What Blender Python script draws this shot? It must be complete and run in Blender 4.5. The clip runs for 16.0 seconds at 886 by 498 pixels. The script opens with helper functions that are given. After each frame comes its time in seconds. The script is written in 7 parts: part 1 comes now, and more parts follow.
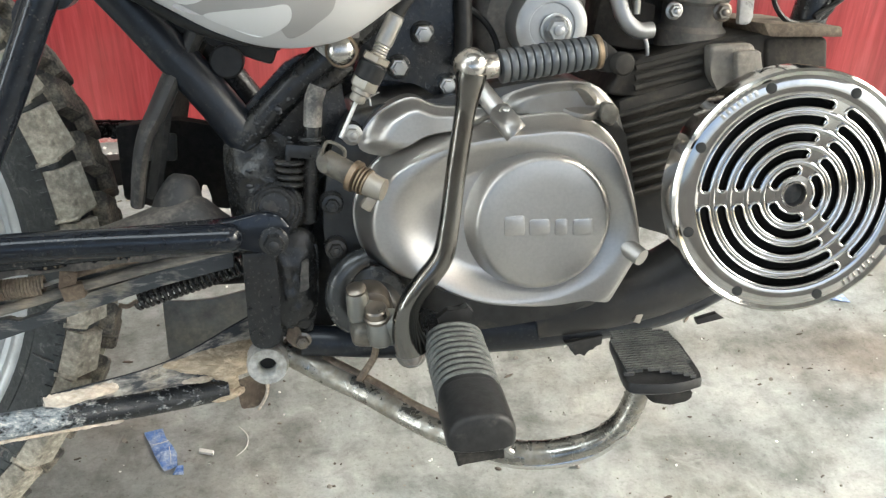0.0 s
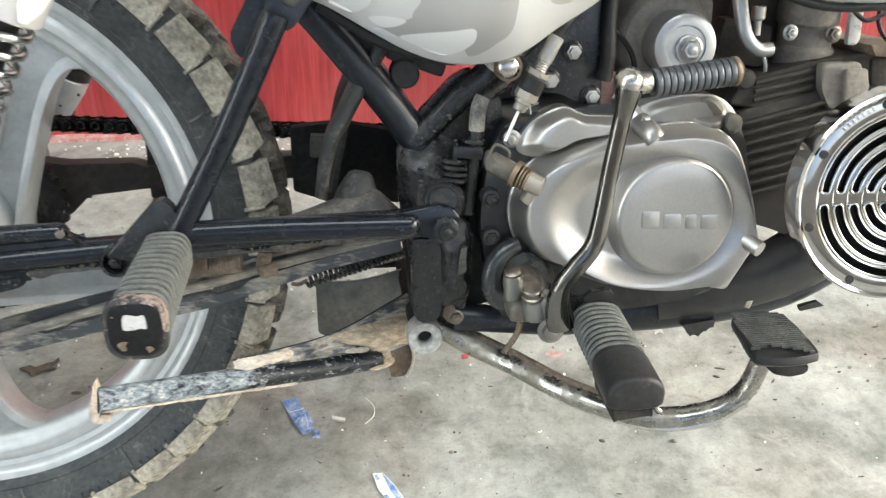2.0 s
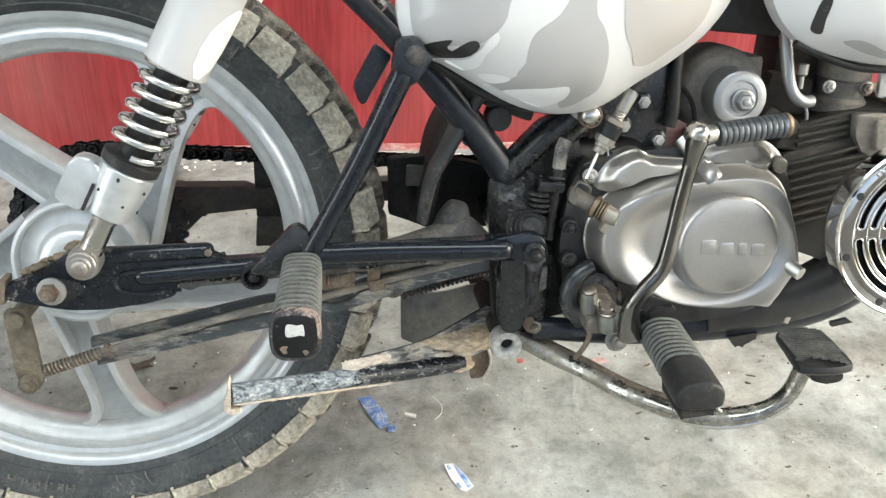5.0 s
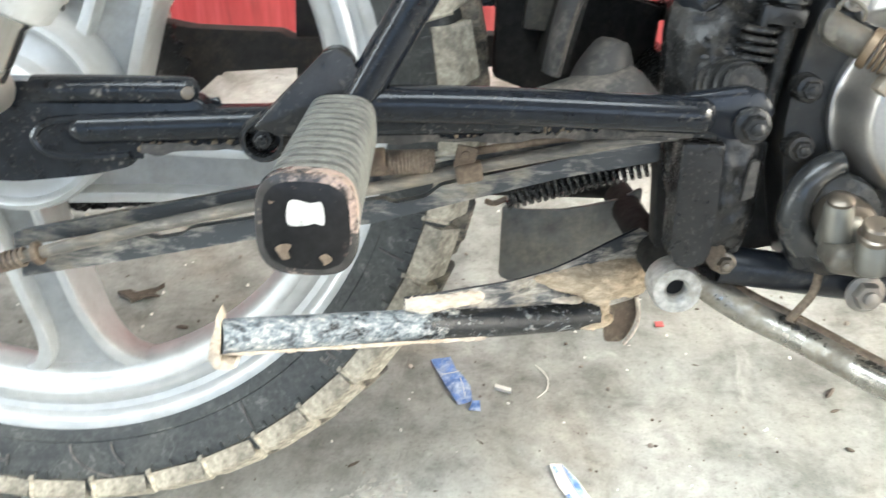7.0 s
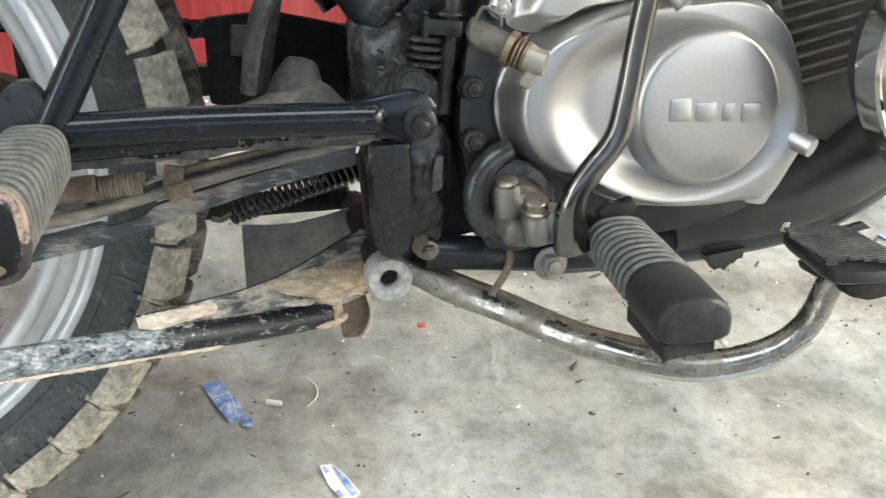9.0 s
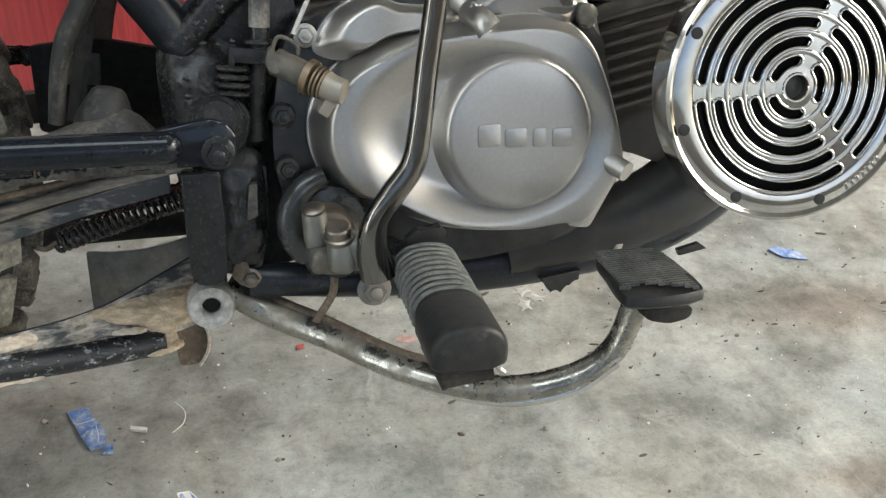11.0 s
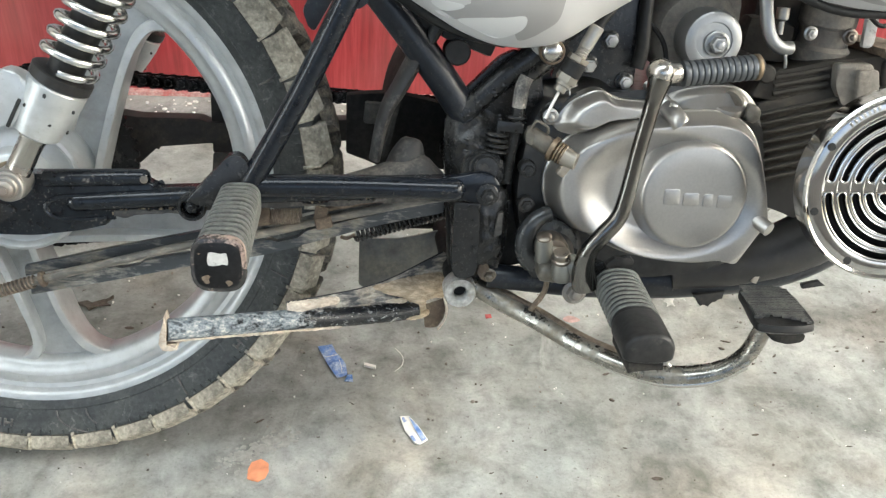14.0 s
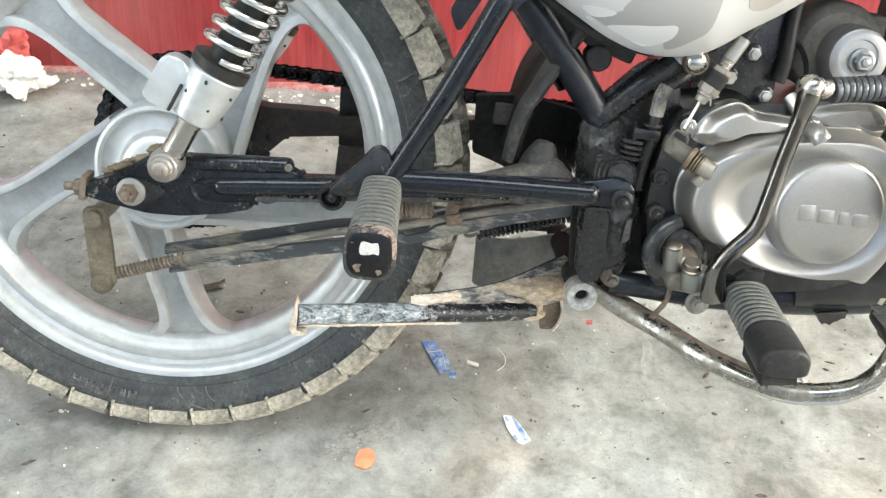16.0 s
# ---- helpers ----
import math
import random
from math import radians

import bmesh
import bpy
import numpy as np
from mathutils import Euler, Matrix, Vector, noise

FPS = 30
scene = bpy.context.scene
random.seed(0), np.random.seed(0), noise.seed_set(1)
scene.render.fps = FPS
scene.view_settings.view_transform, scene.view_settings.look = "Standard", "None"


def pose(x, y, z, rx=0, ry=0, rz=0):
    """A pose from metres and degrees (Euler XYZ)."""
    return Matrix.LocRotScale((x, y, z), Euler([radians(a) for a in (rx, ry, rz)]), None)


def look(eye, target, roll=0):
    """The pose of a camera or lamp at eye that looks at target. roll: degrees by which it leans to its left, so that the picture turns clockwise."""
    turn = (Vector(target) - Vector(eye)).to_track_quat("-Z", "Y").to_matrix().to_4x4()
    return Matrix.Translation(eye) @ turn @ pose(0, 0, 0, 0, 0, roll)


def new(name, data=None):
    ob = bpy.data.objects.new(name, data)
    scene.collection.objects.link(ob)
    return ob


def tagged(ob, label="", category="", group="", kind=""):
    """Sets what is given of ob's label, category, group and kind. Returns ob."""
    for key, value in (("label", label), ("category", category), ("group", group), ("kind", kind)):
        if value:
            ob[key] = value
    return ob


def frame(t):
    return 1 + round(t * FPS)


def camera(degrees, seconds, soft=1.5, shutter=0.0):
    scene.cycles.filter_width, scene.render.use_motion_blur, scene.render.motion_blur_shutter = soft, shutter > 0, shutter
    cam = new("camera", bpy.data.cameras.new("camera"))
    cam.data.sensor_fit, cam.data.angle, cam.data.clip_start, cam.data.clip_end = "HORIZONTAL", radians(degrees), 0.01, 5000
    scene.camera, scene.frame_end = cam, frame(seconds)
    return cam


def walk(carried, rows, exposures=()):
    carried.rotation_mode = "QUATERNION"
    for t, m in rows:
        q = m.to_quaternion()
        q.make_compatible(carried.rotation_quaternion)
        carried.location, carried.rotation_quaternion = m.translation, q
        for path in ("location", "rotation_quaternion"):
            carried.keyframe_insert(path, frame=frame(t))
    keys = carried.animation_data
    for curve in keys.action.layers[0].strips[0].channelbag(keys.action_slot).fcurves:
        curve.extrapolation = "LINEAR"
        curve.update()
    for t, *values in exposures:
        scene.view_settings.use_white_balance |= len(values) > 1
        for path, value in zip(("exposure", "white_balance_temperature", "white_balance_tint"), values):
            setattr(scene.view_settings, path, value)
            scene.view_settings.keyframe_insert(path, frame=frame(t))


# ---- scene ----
# The camera: seconds, place, pitch, lean to its left, yaw.
cam = camera(51.59, 16.0, 1.3, 0.4)
PATH = [
    (0.0, 0.4563, -0.6029, 0.7066, -32.78, 1.96, -10.32),
    (0.5, 0.4398, -0.6020, 0.7097, -32.77, 1.85, -9.90),
    (1.0, 0.4073, -0.6070, 0.7089, -32.99, 1.68, -8.72),
    (1.5, 0.3819, -0.6236, 0.7109, -32.76, 1.84, -7.88),
    (2.0, 0.3513, -0.6779, 0.7538, -33.07, 1.65, -7.81),
    (2.5, 0.3188, -0.7590, 0.8209, -33.16, 1.69, -7.30),
    (3.0, 0.3076, -0.7899, 0.8467, -33.41, 2.02, -7.65),
    (5.3, 0.2560, -0.7470, 0.8264, -32.96, 2.63, -7.56),
    (5.5, 0.2614, -0.7260, 0.8177, -34.12, 2.96, -6.47),
    (6.0, 0.2744, -0.6193, 0.7590, -36.91, 2.75, -0.78),
    (6.5, 0.2658, -0.4997, 0.6051, -37.44, 3.05, 2.81),
    (7.0, 0.2687, -0.4965, 0.5896, -35.24, 2.45, -1.31),
    (7.5, 0.2692, -0.5353, 0.5975, -32.97, 2.33, -7.50),
    (8.0, 0.2930, -0.5547, 0.6052, -32.24, 3.15, -12.52),
    (8.5, 0.3168, -0.5474, 0.6012, -32.35, 3.20, -13.66),
    (9.0, 0.3340, -0.5566, 0.6004, -32.36, 3.12, -13.93),
    (9.5, 0.3727, -0.5655, 0.6026, -32.21, 3.30, -15.00),
    (10.0, 0.4186, -0.5702, 0.6087, -32.10, 3.29, -16.03),
    (10.2, 0.4353, -0.5710, 0.6123, -32.00, 3.36, -16.07),
    (12.3, 0.4316, -0.5912, 0.6143, -31.02, 4.76, -13.09),
    (12.5, 0.4137, -0.5977, 0.6258, -32.20, 4.57, -10.99),
    (13.0, 0.3873, -0.6540, 0.7086, -33.94, 5.01, -6.32),
    (13.5, 0.3504, -0.7241, 0.7786, -35.36, 4.43, -6.66),
    (14.0, 0.3180, -0.7490, 0.7918, -34.92, 4.51, -7.00),
    (14.5, 0.2997, -0.7538, 0.7908, -34.74, 4.56, -7.83),
    (15.0, 0.2868, -0.7557, 0.7904, -34.71, 4.52, -7.54),
    (15.5, 0.2621, -0.7588, 0.7899, -35.14, 5.13, -4.28),
    (16.0, 0.2507, -0.7592, 0.7912, -35.01, 5.33, -2.67),
]


def aimed(x, y, z, pitch, lean, yaw):
    return pose(x, y, z, 90 + pitch, 0, yaw) @ pose(0, 0, 0, 0, 0, lean)


# seconds, stops, white balance
EXPOSURES = [(0.0, 1.76, 5860, 1), (0.5, 1.72, 5860, 1), (1.5, 1.90, 5860, 1), (3.0, 1.80, 5860, 1), (5.5, 1.86, 5860, 1), (6.5, 2.40, 5860, 1), (7.5, 2.36, 5860, 1), (8.3, 2.05, 5860, 1), (9.0, 1.81, 5860, 1), (10.2, 1.23, 5860, 1), (12.5, 1.62, 5860, 1), (13.0, 1.79, 5860, 1), (14.0, 1.67, 5860, 1), (15.0, 1.71, 5860, 1), (16.0, 2.03, 5860, 1)]
walk(cam, [(t, aimed(*row)) for t, *row in PATH], EXPOSURES)

# ---- light ----
world = bpy.data.worlds.new("sky")
scene.world = world
world.use_nodes = True
wn = world.node_tree.nodes
sky = wn.new("ShaderNodeTexSky")
sky.sky_type, sky.sun_disc = "NISHITA", False
sky.sun_elevation, sky.sun_rotation = radians(38), radians(105)
sky.air_density, sky.dust_density, sky.ozone_density = 0.8, 8.0, 0.6
world.node_tree.links.new(sky.outputs["Color"], wn["Background"].inputs["Color"])
wn["Background"].inputs["Strength"].default_value = 0.15

sun_data = bpy.data.lights.new("sun", "SUN")
sun_data.energy, sun_data.angle, sun_data.color = 0.48, radians(16), (1.0, 0.96, 0.90)
sun = new("sun", sun_data)
sun.matrix_world = look((3.4, -0.9, 2.9), (0.4, 0.0, 0.2))
# added area lamp for daylight from above; its roof opening is unseen
overhead_light = bpy.data.lights.new("overhead_daylight", "AREA")
overhead_light.shape, overhead_light.size, overhead_light.size_y = "RECTANGLE", 3.6, 0.8
overhead_light.energy, overhead_light.color = 16.5, (1.0, 0.985, 0.95)
overhead_lamp = new("overhead_daylight", overhead_light)
overhead_lamp.matrix_world = pose(-0.8, -0.9, 2.62)
# added area lamp for bright daylight from the left; its doorway is unseen
left_light = bpy.data.lights.new("left_daylight", "AREA")
left_light.shape, left_light.size, left_light.size_y = "RECTANGLE", 0.58, 2.05
left_light.energy, left_light.color = 10.2, (1.0, 0.985, 0.96)
left_lamp = new("left_daylight", left_light)
left_lamp.matrix_world = look((-2.66, -1.4, 1.06), (0.3, -1.4, 1.06))
scene.view_settings.exposure = 0.0


# ---- materials ----
class Nodes:
    """A small wrapper to write node trees line by line."""

    def __init__(self, name):
        self.mat = bpy.data.materials.new(name)
        self.mat.use_nodes = True
        self.tree = self.mat.node_tree
        self.bsdf = self.tree.nodes["Principled BSDF"]
        self.coord = self.tree.nodes.new("ShaderNodeTexCoord").outputs["Object"]

    def node(self, kind, **values):
        n = self.tree.nodes.new(kind)
        for key, value in values.items():
            n.inputs[key.replace("_", " ")].default_value = value
        return n

    def link(self, a, b):
        self.tree.links.new(a, b)

    def scaled(self, sx, sy, sz):
        m = self.tree.nodes.new("ShaderNodeMapping")
        m.inputs["Scale"].default_value = (sx, sy, sz)
        self.link(self.coord, m.inputs["Vector"])
        return m.outputs["Vector"]

    def noise(self, scale, detail=4.0, rough=0.55, vector=None, warp=0.0):
        n = self.node("ShaderNodeTexNoise", Scale=scale, Detail=detail, Roughness=rough, Distortion=warp)
        self.link(vector or self.coord, n.inputs["Vector"])
        return n.outputs["Fac"]

    def ramp(self, fac, *stops, smooth=True):
        n = self.tree.nodes.new("ShaderNodeValToRGB")
        n.color_ramp.interpolation = "LINEAR" if smooth else "CONSTANT"
        while len(n.color_ramp.elements) < len(stops):
            n.color_ramp.elements.new(0.5)
        for e, (at, c) in zip(n.color_ramp.elements, stops):
            e.position = at
            e.color = (*c, 1) if isinstance(c, tuple) else (c, c, c, 1)
        self.link(fac, n.inputs["Fac"])
        return n.outputs["Color"]

    def mix(self, fac, a, b, how="MIX"):
        n = self.tree.nodes.new("ShaderNodeMix")
        n.data_type, n.blend_type = "RGBA", how
        for value, socket in ((fac, n.inputs[0]), (a, n.inputs[6]), (b, n.inputs[7])):
            if isinstance(value, (int, float)):
                socket.default_value = value
            elif isinstance(value, tuple):
                socket.default_value = (*value, 1)
            else:
                self.link(value, socket)
        return n.outputs[2]

    def math(self, how, a, b):
        n = self.tree.nodes.new("ShaderNodeMath")
        n.operation, n.use_clamp = how, True
        for value, socket in ((a, n.inputs[0]), (b, n.inputs[1])):
            if isinstance(value, (int, float)):
                socket.default_value = value
            else:
                self.link(value, socket)
        return n.outputs[0]

    def bump(self, height, strength, distance=0.001):
        n = self.node("ShaderNodeBump", Strength=strength, Distance=distance)
        self.link(height, n.inputs["Height"])
        self.link(n.outputs["Normal"], self.bsdf.inputs["Normal"])

    def done(self, color=None, rough=0.5, metal=0.0, coat=0.0):
        for value, key in ((color, "Base Color"), (rough, "Roughness"), (metal, "Metallic"), (coat, "Coat Weight")):
            socket = self.bsdf.inputs[key]
            if isinstance(value, tuple):
                socket.default_value = (*value, 1)
            elif isinstance(value, (int, float)):
                socket.default_value = value
            elif value is not None:
                self.link(value, socket)
        return self.mat


def dusty(name, base, dust, lo, hi, rough=0.35, dust_rough=0.9, metal=0.0, scale=28.0, bump=0.25, coat=0.0, specks=0.0, spec=0.5, vary=0.3):
    """A surface with blotches of dried dust or mud on it, at two scales, and a spatter of fine specks."""
    n = Nodes(name)
    big, fine = n.noise(scale, 5, 0.6), n.noise(scale * 7, 4, 0.65)
    both = n.math("ADD", n.math("MULTIPLY", big, 0.7), n.math("MULTIPLY", fine, 0.3))
    mask = n.ramp(both, (lo, 0.0), (hi, 1.0))
    if specks:
        dots = n.ramp(n.noise(420, 3, 0.6), (0.60, 0.0), (0.70, specks))
        patch = n.ramp(n.noise(24, 3, 0.5), (0.42, 0.0), (0.62, 1.0))
        mask = n.math("MAXIMUM", mask, n.math("MULTIPLY", dots, patch))
    tone = n.ramp(n.noise(scale * 3), (0.3, tuple((1 - vary) * c for c in base)), (0.7, tuple((1 + vary) * c for c in base)))
    earth = n.ramp(fine, (0.3, tuple(0.65 * c for c in dust)), (0.7, tuple(1.15 * c for c in dust)))
    n.bump(both, bump, 0.0015)
    n.bsdf.inputs["Specular IOR Level"].default_value = spec
    gloss = n.mix(mask, (rough, rough, rough), (dust_rough, dust_rough, dust_rough))
    return n.done(n.mix(mask, tone, earth), gloss, n.mix(mask, (metal, metal, metal), (0.0, 0.0, 0.0)) if metal else 0.0, coat)


def metal_finish(name, base, rough, spread=0.08, grain=300.0, metal=1.0, stain=0.25, bump=0.05, dirt=(0.16, 0.13, 0.1)):
    """Bare or plated metal with fine scratches, dull patches and a little grime."""
    n = Nodes(name)
    fine = n.noise(grain, 3, 0.6)
    cloud = n.noise(22, 5, 0.6)
    grime = n.ramp(cloud, (0.62 - 0.2 * stain, 0.0), (0.85, stain))
    shade = n.ramp(fine, (0.3, tuple(0.9 * c for c in base)), (0.7, base))
    n.bump(fine, bump, 0.0004)
    gloss = n.ramp(n.math("ADD", n.math("MULTIPLY", cloud, 0.6), n.math("MULTIPLY", fine, 0.4)), (0.3, rough - spread), (0.7, rough + spread))
    return n.done(n.mix(grime, shade, dirt), gloss, metal)


def streaked(name, base, streak, lo, hi, rough=0.4, along=0.10, scale=75.0, tone=(0.33, 0.27, 0.19), bump=0.7):
    """Painted bar with dried mud drawn out in fibres along its length, and clods between them."""
    n = Nodes(name)
    fibre = n.noise(scale, 6, 0.68, n.scaled(along, 1.0, 1.0), 0.4)
    cloud = n.noise(26, 5, 0.62)
    both = n.math("ADD", n.math("MULTIPLY", fibre, 0.62), n.math("MULTIPLY", cloud, 0.38))
    mask = n.ramp(both, (lo, 0.0), (hi, 1.0))
    earth = n.mix(n.ramp(cloud, (0.42, 0.0), (0.62, 1.0)), streak, tone)
    earth = n.mix(1.0, earth, n.ramp(n.noise(230, 4, 0.7, n.scaled(0.4, 1.0, 1.0)), (0.3, (0.55, 0.53, 0.50)), (0.62, (1.1, 1.1, 1.1))), "MULTIPLY")
    n.bump(both, bump, 0.002)
    return n.done(n.mix(mask, base, earth), n.mix(mask, (rough, rough, rough), (0.92, 0.92, 0.92)))


def stand_finish():
    """Stand leg: black paint under a lumpy blue-grey mud film that thins out towards the pivot, where the bar is rubbed bare."""
    n = Nodes("stand_bar")
    along = n.node("ShaderNodeSeparateXYZ")
    n.link(n.coord, along.inputs["Vector"])
    lumps = n.noise(230, 6, 0.72, n.scaled(0.6, 1.0, 1.0), 0.15)
    cloud = n.noise(60, 5, 0.6)
    both = n.math("ADD", n.math("MULTIPLY", lumps, 0.65), n.math("MULTIPLY", cloud, 0.35))
    left = n.node("ShaderNodeMapRange")
    n.link(along.outputs["X"], left.inputs["Value"])
    for key, value in (("From Min", 0.245), ("From Max", 0.300), ("To Min", 0.0), ("To Max", 0.16)):
        left.inputs[key].default_value = value
    mask = n.ramp(n.math("SUBTRACT", both, left.outputs["Result"]), (0.38, 0.0), (0.50, 1.0))
    film = n.ramp(lumps, (0.36, (0.060, 0.078, 0.095)), (0.50, (0.185, 0.215, 0.24)), (0.57, (0.29, 0.31, 0.32)), (0.64, (0.52, 0.51, 0.48)))
    gloss = n.mix(mask, (0.13, 0.13, 0.13), (0.85, 0.85, 0.85))
    n.bump(both, 0.5, 0.0025)
    return n.done(n.mix(mask, (0.012, 0.0135, 0.016), film), gloss)


stand_bar = stand_finish()
# slight blue in black_paint's base stands for the sky's reflection
black_paint = dusty("black_paint", (0.0085, 0.0104, 0.0145), (0.22, 0.195, 0.155), 0.66, 0.90, 0.13, 0.7, scale=44, bump=0.10, specks=0.3, spec=0.32)
black_grimy = dusty("black_grimy", (0.016, 0.0162, 0.0165), (0.090, 0.078, 0.060), 0.56, 0.88, 0.26, 0.85, scale=46, bump=0.7, specks=0.5, spec=0.45)
grease_dark = dusty("grease_dark", (0.020, 0.0197, 0.019), (0.080, 0.065, 0.047), 0.54, 0.80, 0.27, 0.75, scale=44, bump=0.9, specks=0.4, spec=0.45)
zinc_grubby = metal_finish("zinc_grubby", (0.36, 0.335, 0.29), 0.48, 0.1, 160, 0.5, 0.95, 0.3, (0.25, 0.19, 0.125))
arm_paint = dusty("arm_paint", (0.010, 0.0120, 0.0155), (0.30, 0.275, 0.235), 0.60, 0.82, 0.16, 0.8, scale=40, bump=0.25, specks=0.5, spec=0.38)
rim_worn = dusty("rim_worn", (0.040, 0.038, 0.037), (0.34, 0.255, 0.215), 0.50, 0.60, 0.12, 0.5, scale=36, bump=0.3)
mud_slab = streaked("mud_slab", (0.36, 0.285, 0.195), (0.66, 0.56, 0.42), 0.36, 0.54, 0.95, 0.6, 170.0, (0.60, 0.485, 0.34), 1.0)
gusset_mud = streaked("gusset_mud", (0.035, 0.040, 0.047), (0.52, 0.50, 0.46), 0.44, 0.56, 0.5, 0.13, 95.0, (0.44, 0.39, 0.31), 0.9)
dull_grey = dusty("dull_grey", (0.115, 0.118, 0.115), (0.23, 0.215, 0.18), 0.46, 0.74, 0.55, 0.85, scale=24, bump=0.4, specks=0.5)
head_grey = dusty("head_grey", (0.145, 0.134, 0.117), (0.25, 0.225, 0.19), 0.42, 0.72, 0.6, 0.9, scale=36, bump=0.3)
bar_streaked = streaked("bar_streaked", (0.034, 0.039, 0.044), (0.33, 0.33, 0.315), 0.48, 0.60, 0.30, 0.30, 120.0, (0.23, 0.215, 0.18), 0.7)
mud_plate = streaked("mud_plate", (0.36, 0.30, 0.235), (0.66, 0.61, 0.53), 0.34, 0.52, 0.9, 0.5, 130.0, (0.58, 0.48, 0.385), 0.7)
foot_plate = dusty("foot_plate", (0.44, 0.385, 0.315), (0.20, 0.145, 0.10), 0.50, 0.66, 0.6, 0.85, scale=70, bump=0.5)
dried_mud = dusty("dried_mud", (0.125, 0.095, 0.060), (0.27, 0.215, 0.145), 0.38, 0.64, 0.9, 0.95, scale=75, bump=1.0)
far_grime = dusty("far_grime", (0.029, 0.026, 0.023), (0.10, 0.082, 0.062), 0.50, 0.76, 0.6, 0.9, scale=40, bump=0.7)
nut_grey = metal_finish("nut_grey", (0.31, 0.30, 0.28), 0.50, 0.1, 140, 0.65, 1.0, 0.2, (0.19, 0.125, 0.085))
# darker copy of wheel_silver: shade of the recessed web put into its colour
wheel_web = dusty("wheel_web", (0.38, 0.392, 0.392), (0.26, 0.24, 0.20), 0.50, 0.84, 0.42, 0.8, metal=0.45, scale=30, bump=0.1, specks=0.4, vary=0.12)
arm_mud = dusty("arm_mud", (0.085, 0.072, 0.050), (0.20, 0.172, 0.125), 0.45, 0.75, 0.75, 0.95, scale=42, bump=0.9)
case_gloss = dusty("case_gloss", (0.048, 0.050, 0.051), (0.11, 0.098, 0.078), 0.54, 0.80, 0.22, 0.7, metal=0.4, scale=36, bump=0.5)
soot_black = dusty("soot_black", (0.020, 0.0195, 0.019), (0.055, 0.048, 0.038), 0.52, 0.80, 0.45, 0.8, scale=24, bump=0.5)
oily_case = dusty("oily_case", (0.034, 0.034, 0.0335), (0.12, 0.10, 0.073), 0.52, 0.8, 0.33, 0.8, metal=0.3, scale=30, bump=0.3)
fin_dark = dusty("fin_dark", (0.034, 0.031, 0.027), (0.11, 0.092, 0.072), 0.52, 0.82, 0.75, 0.9, scale=30, spec=0.25)
cast_cover = metal_finish("cast_cover", (0.47, 0.452, 0.425), 0.36, 0.06, 420, 0.9, 0.16, 0.05)
cast_raw = metal_finish("cast_raw", (0.26, 0.252, 0.238), 0.40, 0.1, 160, 0.85, 0.85, 0.25)
chrome = metal_finish("chrome", (0.72, 0.705, 0.685), 0.15, 0.06, 90, 1.0, 0.5, 0.03)
oily_nut = metal_finish("oily_nut", (0.24, 0.21, 0.175), 0.33, 0.1, 140, 0.85, 0.8, 0.25, (0.10, 0.075, 0.05))
rod_steel = streaked("rod_steel", (0.10, 0.095, 0.085), (0.36, 0.34, 0.30), 0.46, 0.62, 0.4, 0.2, 150.0, (0.27, 0.235, 0.18), 0.6)
bare_steel = dusty("bare_steel", (0.46, 0.455, 0.43), (0.27, 0.235, 0.18), 0.46, 0.70, 0.42, 0.85, metal=0.4, scale=70, bump=0.4)
pedal_steel = dusty("pedal_steel", (0.33, 0.315, 0.28), (0.17, 0.138, 0.092), 0.46, 0.66, 0.25, 0.8, metal=0.95, scale=30, bump=0.3, specks=0.6)
rubber_pale = dusty("rubber_pale", (0.09, 0.085, 0.08), (0.36, 0.33, 0.29), 0.38, 0.62, 0.5, 0.8, scale=60)
steel_lever = metal_finish("steel_lever", (0.215, 0.208, 0.195), 0.17, 0.07, 120, 1.0, 0.75, 0.08, (0.085, 0.062, 0.045))
lever_worn = metal_finish("lever_worn", (0.50, 0.475, 0.44), 0.26, 0.08, 120, 1.0, 0.6, 0.1, (0.20, 0.14, 0.09))
forged = metal_finish("forged", (0.20, 0.197, 0.175), 0.46, 0.1, 130, 0.55, 0.9, 0.3, (0.12, 0.10, 0.072))
grubby = dusty("grubby", (0.135, 0.125, 0.105), (0.11, 0.088, 0.062), 0.45, 0.70, 0.42, 0.8, metal=0.4, scale=60, bump=0.3)
wet_black = dusty("wet_black", (0.030, 0.031, 0.033), (0.10, 0.09, 0.075), 0.55, 0.85, 0.12, 0.6, scale=60, bump=0.4)
black_worn = dusty("black_worn", (0.0135, 0.0158, 0.0205), (0.13, 0.118, 0.098), 0.56, 0.86, 0.32, 0.75, scale=40, bump=0.25, specks=0.4, spec=0.38)
worn_steel = metal_finish("worn_steel", (0.52, 0.49, 0.44), 0.34, 0.1, 120, 0.9, 0.8, 0.15, (0.20, 0.12, 0.07))
zinc = metal_finish("zinc", (0.56, 0.545, 0.51), 0.38, 0.1, 200, 0.9, 0.8, 0.15)
brass_old = metal_finish("brass_old", (0.27, 0.20, 0.13), 0.45, 0.1, 160, 0.8, 0.9, 0.3)
wheel_silver = dusty("wheel_silver", (0.49, 0.506, 0.508), (0.30, 0.28, 0.235), 0.57, 0.86, 0.38, 0.7, metal=0.55, scale=24, bump=0.06, specks=0.4, vary=0.10, spec=0.4)
rubber = dusty("rubber", (0.022, 0.0215, 0.021), (0.10, 0.09, 0.08), 0.58, 0.92, 0.42, 0.85, scale=50, bump=0.3, spec=0.25)
rubber_matt = dusty("rubber_matt", (0.027, 0.026, 0.0245), (0.085, 0.075, 0.062), 0.52, 0.82, 0.8, 0.9, scale=50, spec=0.15)
